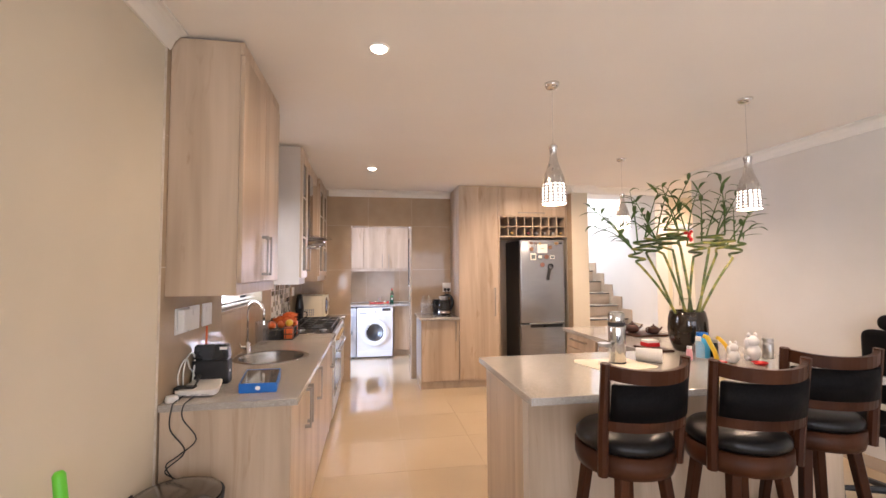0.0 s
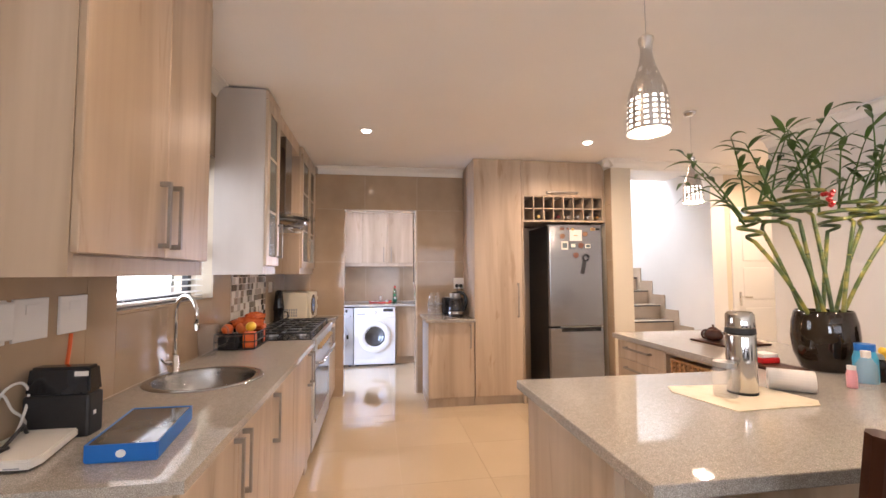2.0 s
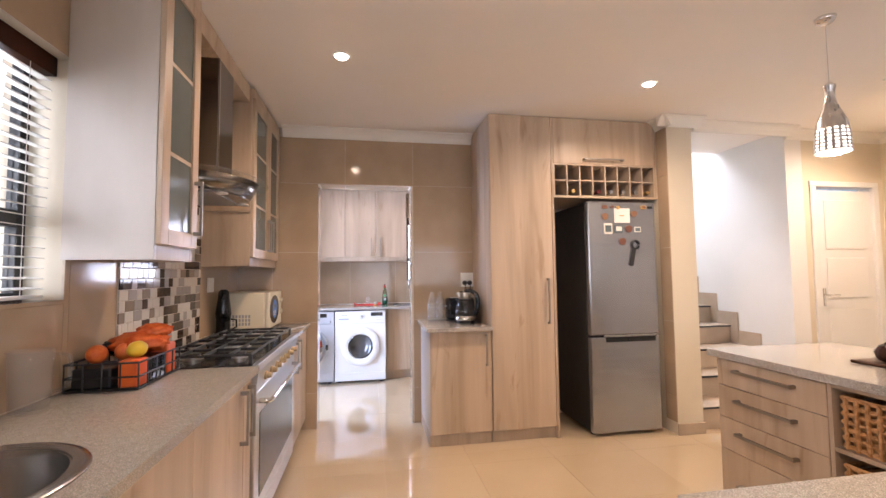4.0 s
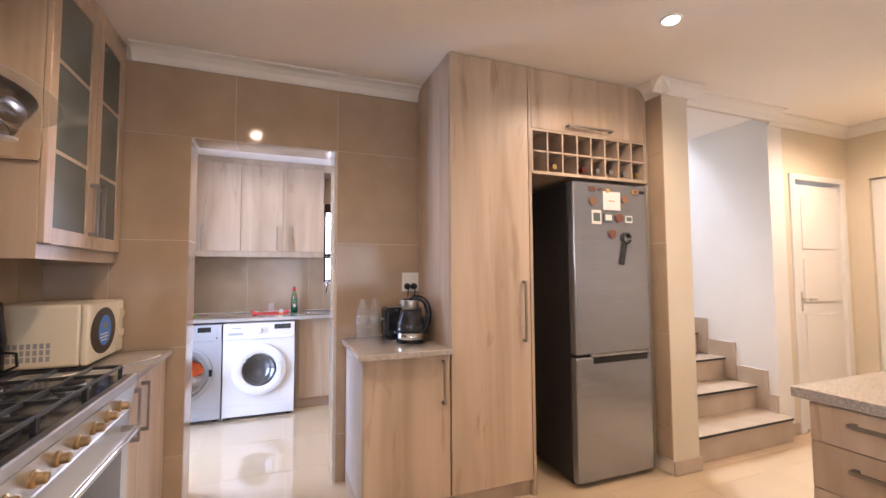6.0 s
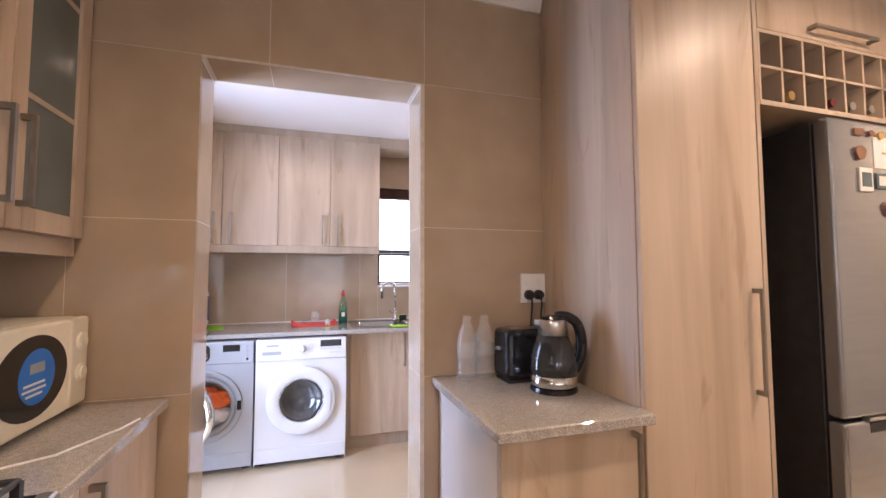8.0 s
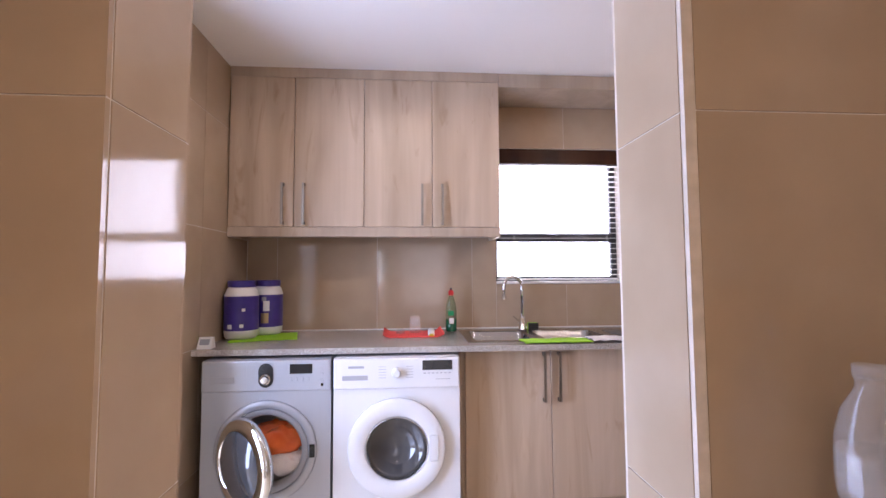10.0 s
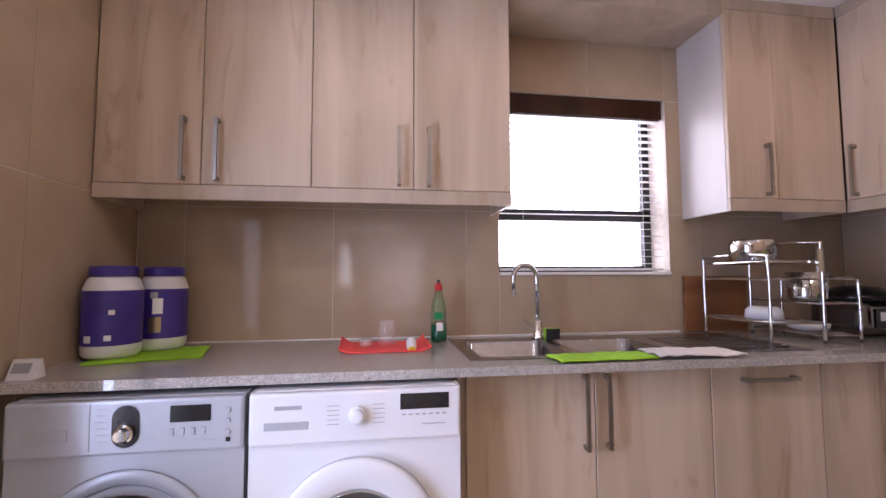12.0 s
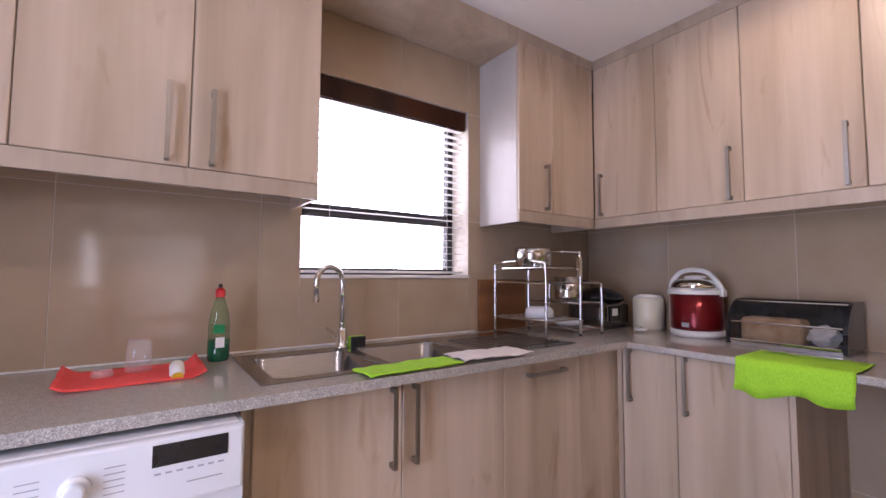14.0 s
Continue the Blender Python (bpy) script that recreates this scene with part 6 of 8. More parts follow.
def curl(c, r, a0, rise, turns, way):
    """Angular loops in which the stem was trained to grow."""
    n = int(turns * 5)
    return [Vector(c) + Vector((r * (1.0 if k % 2 else 0.62) * math.cos(a0 + way * k * 2 * math.pi / 5), r * (1.0 if k % 2 else 0.62) * 0.9 * math.sin(a0 + way * k * 2 * math.pi / 5), rise * k / n)) for k in range(n + 1)]


# foot, bend, centre of the loops (from the pot's middle; heights in the room), radius, loops, tips of the shoots
stems = (((-0.07, -0.02), (-0.385, -0.02, 1.52), (-0.40, 0.0, 1.55), 0.065, 1.6, ((-0.78, -0.06, 1.86), (-0.60, 0.10, 1.84))),
         ((-0.05, 0.04), (-0.27, 0.05, 1.585), (-0.31, 0.03, 1.615), 0.085, 2.2, ((-0.42, -0.03, 1.93), (-0.34, 0.14, 2.02))),
         ((-0.03, -0.05), (-0.20, -0.03, 1.60), (-0.27, 0.0, 1.63), 0.075, 1.6, ((-0.30, -0.12, 1.96),)),
         ((-0.015, 0.0), (-0.085, 0.02, 1.63), (-0.12, 0.02, 1.665), 0.115, 2.4, ((-0.20, -0.04, 2.02), (-0.05, 0.08, 2.06))),
         ((0.015, -0.04), (-0.055, -0.02, 1.655), (-0.06, 0.0, 1.70), 0.095, 1.8, ((0.0, -0.08, 2.10), (-0.12, 0.02, 2.03))),
         ((0.03, 0.03), (0.10, 0.04, 1.58), (0.13, 0.02, 1.61), 0.085, 2.0, ((0.10, -0.05, 1.98), (0.22, 0.10, 2.05))),
         ((0.055, -0.04), (0.17, -0.03, 1.62), (0.22, 0.0, 1.66), 0.10, 2.2, ((0.22, -0.10, 2.10), (0.34, 0.02, 2.0))),
         ((0.075, 0.02), (0.28, 0.02, 1.60), (0.33, 0.0, 1.635), 0.09, 2.0, ((0.42, -0.08, 2.02), (0.50, 0.08, 1.90))),
         ((0.07, -0.01), (0.36, -0.04, 1.57), (0.40, -0.02, 1.60), 0.07, 1.6, ((0.56, -0.04, 1.93), (0.47, -0.14, 1.86))))
for i, (ft, el, cc, rr, turns, tips) in enumerate(stems):
    base = Vector((PX + ft[0], PY + ft[1], IZ + 0.212))
    e = Vector((PX + el[0], PY + el[1], el[2]))
    pts = [base.lerp(e, k / 8) + Vector((0, 0, 0.03 * math.sin(math.pi * k / 8))) for k in range(9)]
    loops = curl((PX + cc[0], PY + cc[1], cc[2]), rr, rg.uniform(0, 6), 0.085, turns, 1 if i % 2 else -1)
    path = pts + smooth_path([e] + loops, 4)[2:]
    part("stem", tube(path, 0.0092, 8), STEM, pl, "green jointed bamboo stem", smooth=True)
    d = (e - base).normalized()
    for k in range(1, 8, 2):
        part("node_ring", tube([pts[k] - d * 0.003, pts[k] + d * 0.003], 0.0107, 8), STEM, pl)
    for k, tip in enumerate(tips):
        shoot(loops[-1 - 3 * k], (PX + tip[0], PY + tip[1], tip[2] + 0.06), 8 - 2 * k)
        shoot(loops[-1 - 3 * k], (PX + tip[0] * 0.8 + rg.uniform(-0.1, 0.1), PY + tip[1] + rg.uniform(-0.12, 0.12), tip[2] - rg.uniform(0.06, 0.16)), 4) if k == 0 else None
for q in ((PX - 0.04, PY - 0.09, 1.75), (PX - 0.03, PY - 0.09, 1.71)):
    bm = bmesh.new()
    for k in range(6):
        bmesh.ops.create_icosphere(bm, subdivisions=1, radius=0.013, matrix=Matrix.Translation((q[0] + rg.uniform(-.02, .02), q[1] + rg.uniform(-.02, .02), q[2] + rg.uniform(-.02, .02))))
    part("red_ribbon", bm, RED, pl, "small red ribbon bow")

# tray, teapots and cups on the drawer leg
ty = thing("tea_tray", (3.28, 4.12, IZ), "dark wooden tea tray with pot and cups", "tray")
part("tray", box(3.10, 3.97, IZ + 0.0005, 3.45, 4.27, IZ + 0.014, 0.005), DARKWOOD, ty)
CLAY = grain(mat("dark_red_clay", (0.06, 0.022, 0.015), 0.25), ((0.045, 0.016, 0.011), (0.08, 0.03, 0.02)), 10)
for x, y, s_, lab in ((3.20, 4.17, 1.0, "dark clay teapot with round lid"), (3.33, 4.05, 0.85, "small dark clay teapot beside the first")):
    tp = thing("teapot", (x, y, IZ + 0.014), lab, "teapot")
    z = IZ + 0.0145
    part("body", lathe([(0.035 * s_, z), (0.055 * s_, z + 0.015), (0.062 * s_, z + 0.04 * s_), (0.045 * s_, z + 0.068 * s_), (0.03 * s_, z + 0.075 * s_)], (x, y, 0), 20), CLAY, tp, smooth=True)
    part("lid", lathe([(0.03 * s_, z + 0.0755 * s_), (0.02 * s_, z + 0.085 * s_), (0.006, z + 0.088 * s_), (0.008, z + 0.10 * s_), (0.003, z + 0.104 * s_)], (x, y, 0), 16), CLAY, tp, smooth=True)
    part("handle", tube(arc((x - 0.06 * s_, y, z + 0.042 * s_), 0.028 * s_, 70, 290, 10, (1, 0, 0), (0, 0, 1)), 0.006, 8), CLAY, tp, smooth=True)
    part("spout", tube([(x + 0.055 * s_, y, z + 0.03), (x + 0.085 * s_, y, z + 0.045), (x + 0.10 * s_, y, z + 0.07 * s_)], [0.012, 0.009, 0.006], 8), CLAY, tp, smooth=True)

# clutter near the pot
dt = thing("serving_tray", (2.93, 3.42, IZ), "dark lacquered tray beside the pot", "tray")
part("tray", box(2.80, 3.30, IZ + 0.0005, 2.955, 3.56, IZ + 0.018, 0.006), DARKWOOD, dt)
rb = thing("red_box", (2.89, 3.48, IZ + 0.018), "small red and white box on the tray", "box")
part("box", box(2.84, 3.44, IZ + 0.0185, 2.94, 3.53, IZ + 0.045, 0.003), RED, rb)
part("lid", box(2.845, 3.445, IZ + 0.0455, 2.935, 3.525, IZ + 0.065, 0.003), WHITEPL, rb)


def jug(name, x, y, r, h, body, cap, lab, cat, neck=0.45):
    b = thing(name, (x, y, IZ), lab, cat)
    part("body", lathe([(r * 0.95, IZ + 0.0005), (r, IZ + 0.008), (r, IZ + h * 0.62), (r * neck, IZ + h * 0.82)], (x, y, 0), 20), body, b, smooth=True)
    part("cap", lathe([(r * neck * 1.05, IZ + h * 0.8205), (r * neck * 1.05, IZ + h)], (x, y, 0), 16), cap, b)
    return b


LBLUE = mat("light_blue_plastic", (0.05, 0.36, 0.60), 0.35)
PINK = mat("pale_pink_plastic", (0.75, 0.35, 0.38), 0.4)
jug("clear_bottle", 2.93, 3.05, 0.035, 0.15, PET, WHITEPL, "clear plastic bottle with white cap", "bottle")
jug("blue_bottle", 3.02, 3.12, 0.042, 0.165, LBLUE, BLUE, "light blue bottle with dark blue cap", "bottle", 0.8)
jug("pink_bottle", 2.87, 3.06, 0.018, 0.09, PINK, WHITEPL, "small pale pink bottle on the bar", "bottle", 0.8)
jug("dark_tin", 3.10, 3.12, 0.03, 0.12, BLACK, STEEL, "small dark tin with steel lid", "tin", 0.9)
jug("steel_tumbler", 3.42, 3.02, 0.032, 0.13, STEEL, STEEL, "small steel tumbler on the bar", "tumbler", 0.98)
yt = thing("yellow_toy", (2.96, 2.97, IZ), "curved yellow plastic toy on a red base", "toy")
part("stalk", tube(smooth_path([(2.98, 2.96, IZ + 0.012), (2.97, 2.96, IZ + 0.06), (2.945, 2.97, IZ + 0.12), (2.93, 2.975, IZ + 0.155), (2.91, 2.98, IZ + 0.165)]), 0.014, 10), YELLOW, yt, smooth=True)
part("base", box(2.94, 2.93, IZ + 0.0005, 3.03, 2.99, IZ + 0.0115, 0.003), RED, yt)
yt2 = thing("yellow_toy", (3.12, 3.03, IZ), "small curved yellow plastic toy", "toy")
part("stalk", tube(smooth_path([(3.14, 3.03, IZ + 0.01), (3.12, 3.03, IZ + 0.08), (3.08, 3.04, IZ + 0.13), (3.06, 3.04, IZ + 0.14)]), 0.012, 10), YELLOW, yt2, smooth=True)
PORC = grain(mat("white_porcelain", (0.72, 0.66, 0.60), 0.2), ((0.62, 0.50, 0.44), (0.76, 0.71, 0.66), (0.78, 0.74, 0.70)), 14, lo=0.25, hi=0.42)


def figurine(x, y, s_):
    """A plain seated porcelain cat ornament."""
    bm = bmesh.new()
    for dx, dz, rx, rz in ((0, 0.045, 0.042, 0.045), (0, 0.10, 0.034, 0.03), (-0.02, 0.132, 0.010, 0.014), (0.02, 0.132, 0.010, 0.014), (-0.035, 0.085, 0.012, 0.03), (0.03, 0.03, 0.016, 0.02), (-0.03, 0.02, 0.018, 0.018)):
        bmesh.ops.create_icosphere(bm, subdivisions=3, radius=1, matrix=Matrix.Translation((x + dx * s_, y, IZ + dz * s_)) @ Matrix.Diagonal((rx * s_, rx * 0.85 * s_, rz * s_, 1)))
    o = part("cat_ornament", bm, PORC, None, smooth=True)
    ORIGIN[o.name] = Vector((0, 0, 0))
    tagged(o, "white porcelain seated cat ornament", "ornament", "ornaments on the bar")


figurine(3.07, 2.93, 0.95)
figurine(3.24, 2.96, 1.25)
fc = thing("red_dish", (3.23, 2.88, IZ), "small red dish in front of the ornament", "dish")
part("dish", lathe([(0.03, IZ + 0.0005), (0.045, IZ + 0.015), (0.042, IZ + 0.016), (0.028, IZ + 0.005)], (3.19, 2.86, 0), 18), RED, fc)

# wicker baskets in the shelf unit
WICKER = grain(mat("honey_wicker", (0.42, 0.22, 0.08), 0.6), ((0.30, 0.15, 0.05), (0.52, 0.29, 0.12)), 60, bump=0.4)
for z0 in (0.0765, 0.3565, 0.6165):
    for y0 in (3.43, 3.775):
        bk = thing("wicker_basket", (3.1, y0 + 0.16, z0), "woven honey-coloured wicker basket on a shelf", "basket", "wicker baskets")
        h = 0.195
        for k in range(7):
            z = z0 + 0.012 + k * h / 6.4
            part("weave", tube([(2.825, y0, z), (2.825, y0 + 0.32, z), (3.30, y0 + 0.32, z), (3.30, y0, z)], 0.0105, 6, closed=True), WICKER, bk)
        for k in range(9):
            part("stake", tube([(2.821, y0 + 0.01 + k * 0.0375, z0 + 0.002), (2.821, y0 + 0.01 + k * 0.0375, z0 + h)], 0.008, 6), WICKER, bk)
        part("lining", box(2.84, y0 + 0.015, z0, 3.285, y0 + 0.305, z0 + 0.16), WICKER, bk)

# ---------------------------------------------------------------- bar stools


def bar_stool():
    s = thing("bar_stool", (0, 0, 0), "dark red-brown wooden bar stool with black leather seat", "bar stool", "stools at the bar")
    part("seat_pad", lathe([(0.180, 0.735), (0.199, 0.75), (0.199, 0.775), (0.175, 0.798), (0.10, 0.808), (0.01, 0.81)], (0, 0, 0), 36), SEATLEATHER, s, "round black leather seat pad", smooth=True)
    part("seat_ring", lathe([(0.17, 0.645), (0.195, 0.65), (0.205, 0.68), (0.205, 0.734), (0.185, 0.7345)], (0, 0, 0), 36), DARKWOOD, s, smooth=True)
    part("swivel", lathe([(0.10, 0.62), (0.10, 0.6445)], (0, 0, 0), 20), BLACKM, s)
    for a in (45, 135, 225, 315):
        c, n = math.cos(radians(a)), math.sin(radians(a))
        bm = bmesh.new()
        v = []
        for r, z, w in ((0.228, 0.0, 0.017), (0.20, 0.31, 0.020), (0.15, 0.644, 0.022)):
            v.append([bm.verts.new((c * r + w * dx, n * r + w * dy, z)) for dx, dy in ((-1, -1), (1, -1), (1, 1), (-1, 1))])
        for p, q in zip(v, v[1:]):
            for i in range(4):
                bm.faces.new((p[i], p[(i + 1) % 4], q[(i + 1) % 4], q[i]))
        bm.faces.new(v[0][::-1])
        bm.faces.new(v[-1])
        bmesh.ops.bevel(bm, geom=bm.edges[:], offset=0.004, segments=1, affect="EDGES")
        part("leg", bm, DARKWOOD, s)
    part("foot_ring", tube([(0.212 * math.cos(a), 0.212 * math.sin(a), 0.22) for a in [i * math.pi / 16 for i in range(32)]], 0.014, 8, closed=True), DARKWOOD, s, smooth=True)
    # curved back, on the -y side
    def bow(z0, z1, r0, r1, a0=-152, a1=-28, n=14, dz=0.0):
        bm = bmesh.new()
        rows = []
        for i in range(n + 1):
            t = i / n
            a = radians(a0 + (a1 - a0) * t)
            lift = dz * (2 * t - 1) ** 2
            rows.append([bm.verts.new((r * 1.05 * math.cos(a), r * math.sin(a) * 0.90 - (z - 0.62) * 0.10, z + lift)) for r, z in ((r0, z0), (r1, z0), (r1, z1), (r0, z1))])
        for p, q in zip(rows, rows[1:]):
            for k in range(4):
                bm.faces.new((p[k], p[(k + 1) % 4], q[(k + 1) % 4], q[k]))
        bm.faces.new(rows[0])
        bm.faces.new(rows[-1][::-1])
        bmesh.ops.recalc_face_normals(bm, faces=bm.faces[:])
        return bm
    part("top_rail", bow(1.036, 1.092, 0.208, 0.232, dz=0.022), DARKWOOD, s)
    part("lower_rail", bow(0.850, 0.890, 0.208, 0.230, -145, -35), DARKWOOD, s)
    part("back_pad", bow(0.892, 1.034, 0.200, 0.236, -143, -37), LEATHER, s, "black leather back pad", smooth=True)
    for a in (-150, -30):
        ca, sa = math.cos(radians(a)), math.sin(radians(a))
        pts = [(0.224 * ca, 0.205 * sa, 0.66), (0.230 * ca, 0.205 * sa - 0.012, 0.82), (0.238 * ca, 0.21 * sa - 0.045, 1.116)]
        part("back_post", tube(pts, [0.022, 0.022, 0.020], 8), DARKWOOD, s)
    return s


st = bar_stool()
st.matrix_world = pose(1.93, 2.33, 0, 0, 0, 9)
copy_thing(st, pose(2.43, 2.26, 0, 0, 0, -4))
copy_thing(st, pose(2.99, 2.40, 0, 0, 0, -14))

# black leather swivel chair by the grey wall
ac = thing("swivel_chair", (4.12, 2.80, 0), "black leather swivel chair by the grey wall", "chair")
part("seat", box(3.88, 2.56, 0.455, 4.24, 3.04, 0.54, 0.035, seg=3), LEATHER, ac)
part("backrest", box(4.245, 2.50, 0.56, 4.37, 3.10, 1.06, 0.05, seg=4), LEATHER, ac)
part("headrest", box(4.25, 2.60, 1.0605, 4.36, 3.0, 1.17, 0.05, seg=4), LEATHER, ac)
part("back_bracket", box(4.20, 2.76, 0.43, 4.30, 2.84, 0.70, 0.008), BLACKM, ac)
for y in (2.50, 3.06):
    part("armrest", tube([(4.26, y + 0.02, 0.50), (4.22, y + 0.02, 0.66), (3.98, y + 0.02, 0.67), (3.96, y + 0.02, 0.50)], 0.016, 8), BLACKM, ac)
part("column", lathe([(0.028, 0.09), (0.028, 0.44), (0.10, 0.454)], (4.06, 2.80, 0), 16), BLACKM, ac)
for k in range(5):
    a = 2 * math.pi * k / 5
    part("base_arm", tube([(4.06, 2.80, 0.10), (4.06 + 0.26 * math.cos(a), 2.80 + 0.26 * math.sin(a), 0.065)], [0.026, 0.016], 8), BLACKM, ac)
    part("castor", lathe([(0.022, 0.0), (0.026, 0.02), (0.022, 0.052)], (4.06 + 0.26 * math.cos(a), 2.80 + 0.26 * math.sin(a), 0), 12), BLACKM, ac)

# ---------------------------------------------------------------- laundry
WZ = 0.862
WF = 8.03


def ring_y(ri, ro, y0, y1, c, n=44):
    return lathe([(ri, -y1), (ro, -y1), (ro, -y0 - 0.004), (ro - 0.006, -y0), (ri + 0.006, -y0), (ri, -y0 - 0.006), (ri, -y1)], (c[0], 0, c[1]), n, axis="Y", cap=False)


def washer(x0, x1, enamel, label, silver):
    w = thing("washing_machine", ((x0 + x1) / 2, 8.3, 0), label, "washing machine")
    xm, cz, R = (x0 + x1) / 2, 0.44, 0.20
    body = bmesh.new()
    # front panel with a round opening
    n = 48
    z0, z1 = 0.03, 0.715
    angs = sorted(set([round(2 * math.pi * i / n, 6) for i in range(n)] + [round(math.atan2(z - cz, x - xm) % (2 * math.pi), 6) for x in (x0, x1) for z in (z0, z1)]))
    inn, out, deep = [], [], []
    for a in angs:
        dx, dz = math.cos(a), math.sin(a)
        t = min(((x1 if dx > 0 else x0) - xm) / dx if abs(dx) > 1e-9 else 9e9, ((z1 if dz > 0 else z0) - cz) / dz if abs(dz) > 1e-9 else 9e9)
        inn.append(body.verts.new((xm + R * dx, WF, cz + R * dz)))
        out.append(body.verts.new((xm + dx * t, WF, cz + dz * t)))
        deep.append(body.verts.new((xm + R * 0.93 * dx, WF + 0.10, cz + R * 0.93 * dz)))
    m = len(angs)
    for i in range(m):
        j = (i + 1) % m
        body.faces.new((inn[i], inn[j], out[j], out[i]))
        body.faces.new((deep[i], deep[j], inn[j], inn[i]))
    bmesh.ops.recalc_face_normals(body, faces=body.faces[:])
    part("front_panel", body, enamel, w)
    part("casing", box(x0, WF + 0.22, 0.012, x1, 8.62, WZ, 0.006), enamel, w)
    part("side_panel", box(x0, WF + 0.002, 0.012, x0 + 0.006, WF + 0.2195, WZ - 0.001), enamel, w)
    part("side_panel", box(x1 - 0.006, WF + 0.002, 0.012, x1, WF + 0.2195, WZ - 0.001), enamel, w)
    part("lid", box(x0 + 0.0065, WF + 0.02, WZ - 0.02, x1 - 0.0065, WF + 0.2195, WZ, 0.004), enamel, w)
    part("kick_panel", box(x0 + 0.004, WF - 0.004, 0.03, x1 - 0.004, WF - 0.0004, 0.125, 0.002), enamel, w)
    part("drum", lathe([(0.165, -(WF + 0.21)), (0.185, -(WF + 0.102))], (xm, 0, cz), 36, axis="Y", cap=True), BLACKM if not silver else STEEL, w, "dark drum inside")
    cp_ = part("control_panel", box(x0, WF - 0.012, 0.7155, x1, WF + 0.0195, WZ - 0.0005, 0.008, seg=2), enamel, w)
    yb = WF - 0.0122
    if silver:
        part("drawer_line", box(x0 + 0.205, yb - 0.0006, 0.73, x0 + 0.2065, yb, 0.855), GREYPL, cp_)
        part("drawer_grip", box(x0 + 0.045, yb - 0.001, 0.755, x0 + 0.155, yb + 0.004, 0.79, 0.003), GREYPL, cp_)
        part("maker_bar", box(x0 + 0.06, yb - 0.0008, 0.825, x0 + 0.13, yb, 0.834), GREYPL, cp_)
        part("dial_plate", prism([(x0 + 0.295 + 0.034 * math.cos(a), 0.792 + 0.034 * math.sin(a) + (0.022 if math.sin(a) > 0 else -0.022)) for a in [i * math.pi / 12 for i in range(24)]], yb - 0.003, yb, "Y"), BLACK, cp_)
        knob(cp_, (x0 + 0.295, yb - 0.0032, 0.775), "Y", 0.025, CHROME)
        part("display", box(x0 + 0.405, yb - 0.0015, 0.797, x0 + 0.51, yb, 0.842, 0.001), BLACK, cp_)
        for i in range(4):
            part("button", box(x0 + 0.405 + i * 0.027, yb - 0.003, 0.762, x0 + 0.416 + i * 0.027, yb, 0.782, 0.001), enamel, cp_)
        for i in range(6):
            for sx in (0.222, 0.338):
                part("text_bar", box(x0 + sx, yb - 0.0006, 0.752 + i * 0.017, x0 + sx + 0.032, yb, 0.7545 + i * 0.017), GREYPL, cp_)
        for i in range(3):
            part("button", lathe([(0.008, 0), (0.007, 0.004)], (x0 + 0.555, yb, 0.765 + i * 0.03), 12, axis="Y"), enamel, cp_)
        part("text_bar", box(x0 + 0.455, yb - 0.0006, 0.742, x0 + 0.53, yb, 0.746), GREYPL, cp_)
        part("energy_mark", box(x0 + 0.55, yb - 0.0006, 0.738, x0 + 0.562, yb, 0.75), BLACK, cp_)
        part("door_ring", ring_y(0.196, 0.235, WF - 0.014, WF - 0.0005, (xm, cz)), enamel, w, smooth=True)
        part("inner_ring", ring_y(0.165, 0.195, WF - 0.006, WF + 0.06, (xm, cz)), GREYPL, w, smooth=True)
        part("latch", box(xm + 0.203, WF - 0.019, cz - 0.03, xm + 0.228, WF - 0.0145, cz + 0.03, 0.002), BLACK, w)
        part("pump_cover", box(x0 + 0.36, WF - 0.0052, 0.06, x0 + 0.50, WF - 0.0042, 0.115), enamel, w)
        # door standing open, hinged on its west side
        M = Matrix.Translation((xm - 0.205, WF - 0.02, cz)) @ Matrix.Rotation(radians(-38), 4, "Z")
        for nm, bm, m_, lab in (("door", lathe([(0.150, -0.012), (0.196, -0.012), (0.198, 0.008), (0.190, 0.022), (0.150, 0.030), (0.150, -0.012)], (0.20, 0, 0), 44, cap=False, axis="Y"), CHROME, "open chrome-rimmed door"),
                                ("door_glass", lathe([(0.149, 0.022), (0.149, -0.010), (0.13, -0.045), (0.08, -0.062), (0.01, -0.066)], (0.20, 0, 0), 40, cap=True, axis="Y"), MICAGLASS, "")):
            bmesh.ops.transform(bm, matrix=M, verts=bm.verts)
            part(nm, bm, m_, w, lab, smooth=True)
    else:
        part("drawer_grip", box(x0 + 0.04, yb - 0.001, 0.757, x0 + 0.165, yb + 0.004, 0.783, 0.003), SILVERP, cp_)
        part("maker_bar", box(x0 + 0.07, yb - 0.0008, 0.815, x0 + 0.145, yb, 0.826), GREYPL, cp_)
        knob(cp_, (x0 + 0.302, yb, 0.793), "Y", 0.026, WHITEP)
        part("display", box(x0 + 0.425, yb - 0.0015, 0.802, x0 + 0.57, yb, 0.848, 0.001), BLACK, cp_)
        for i in range(5):
            for sx in (0.215, 0.345):
                part("text_bar", box(x0 + sx, yb - 0.0006, 0.768 + i * 0.013, x0 + sx + 0.035, yb, 0.770 + i * 0.013), GREYPL, cp_)
        for i in range(7):
            part("text_bar", box(x0 + 0.43 + i * 0.02, yb - 0.0006, 0.785, x0 + 0.442 + i * 0.02, yb, 0.789), GREYPL, cp_)
        part("text_bar", box(x0 + 0.49, yb - 0.0006, 0.757, x0 + 0.56, yb, 0.7595), GREYPL, cp_)
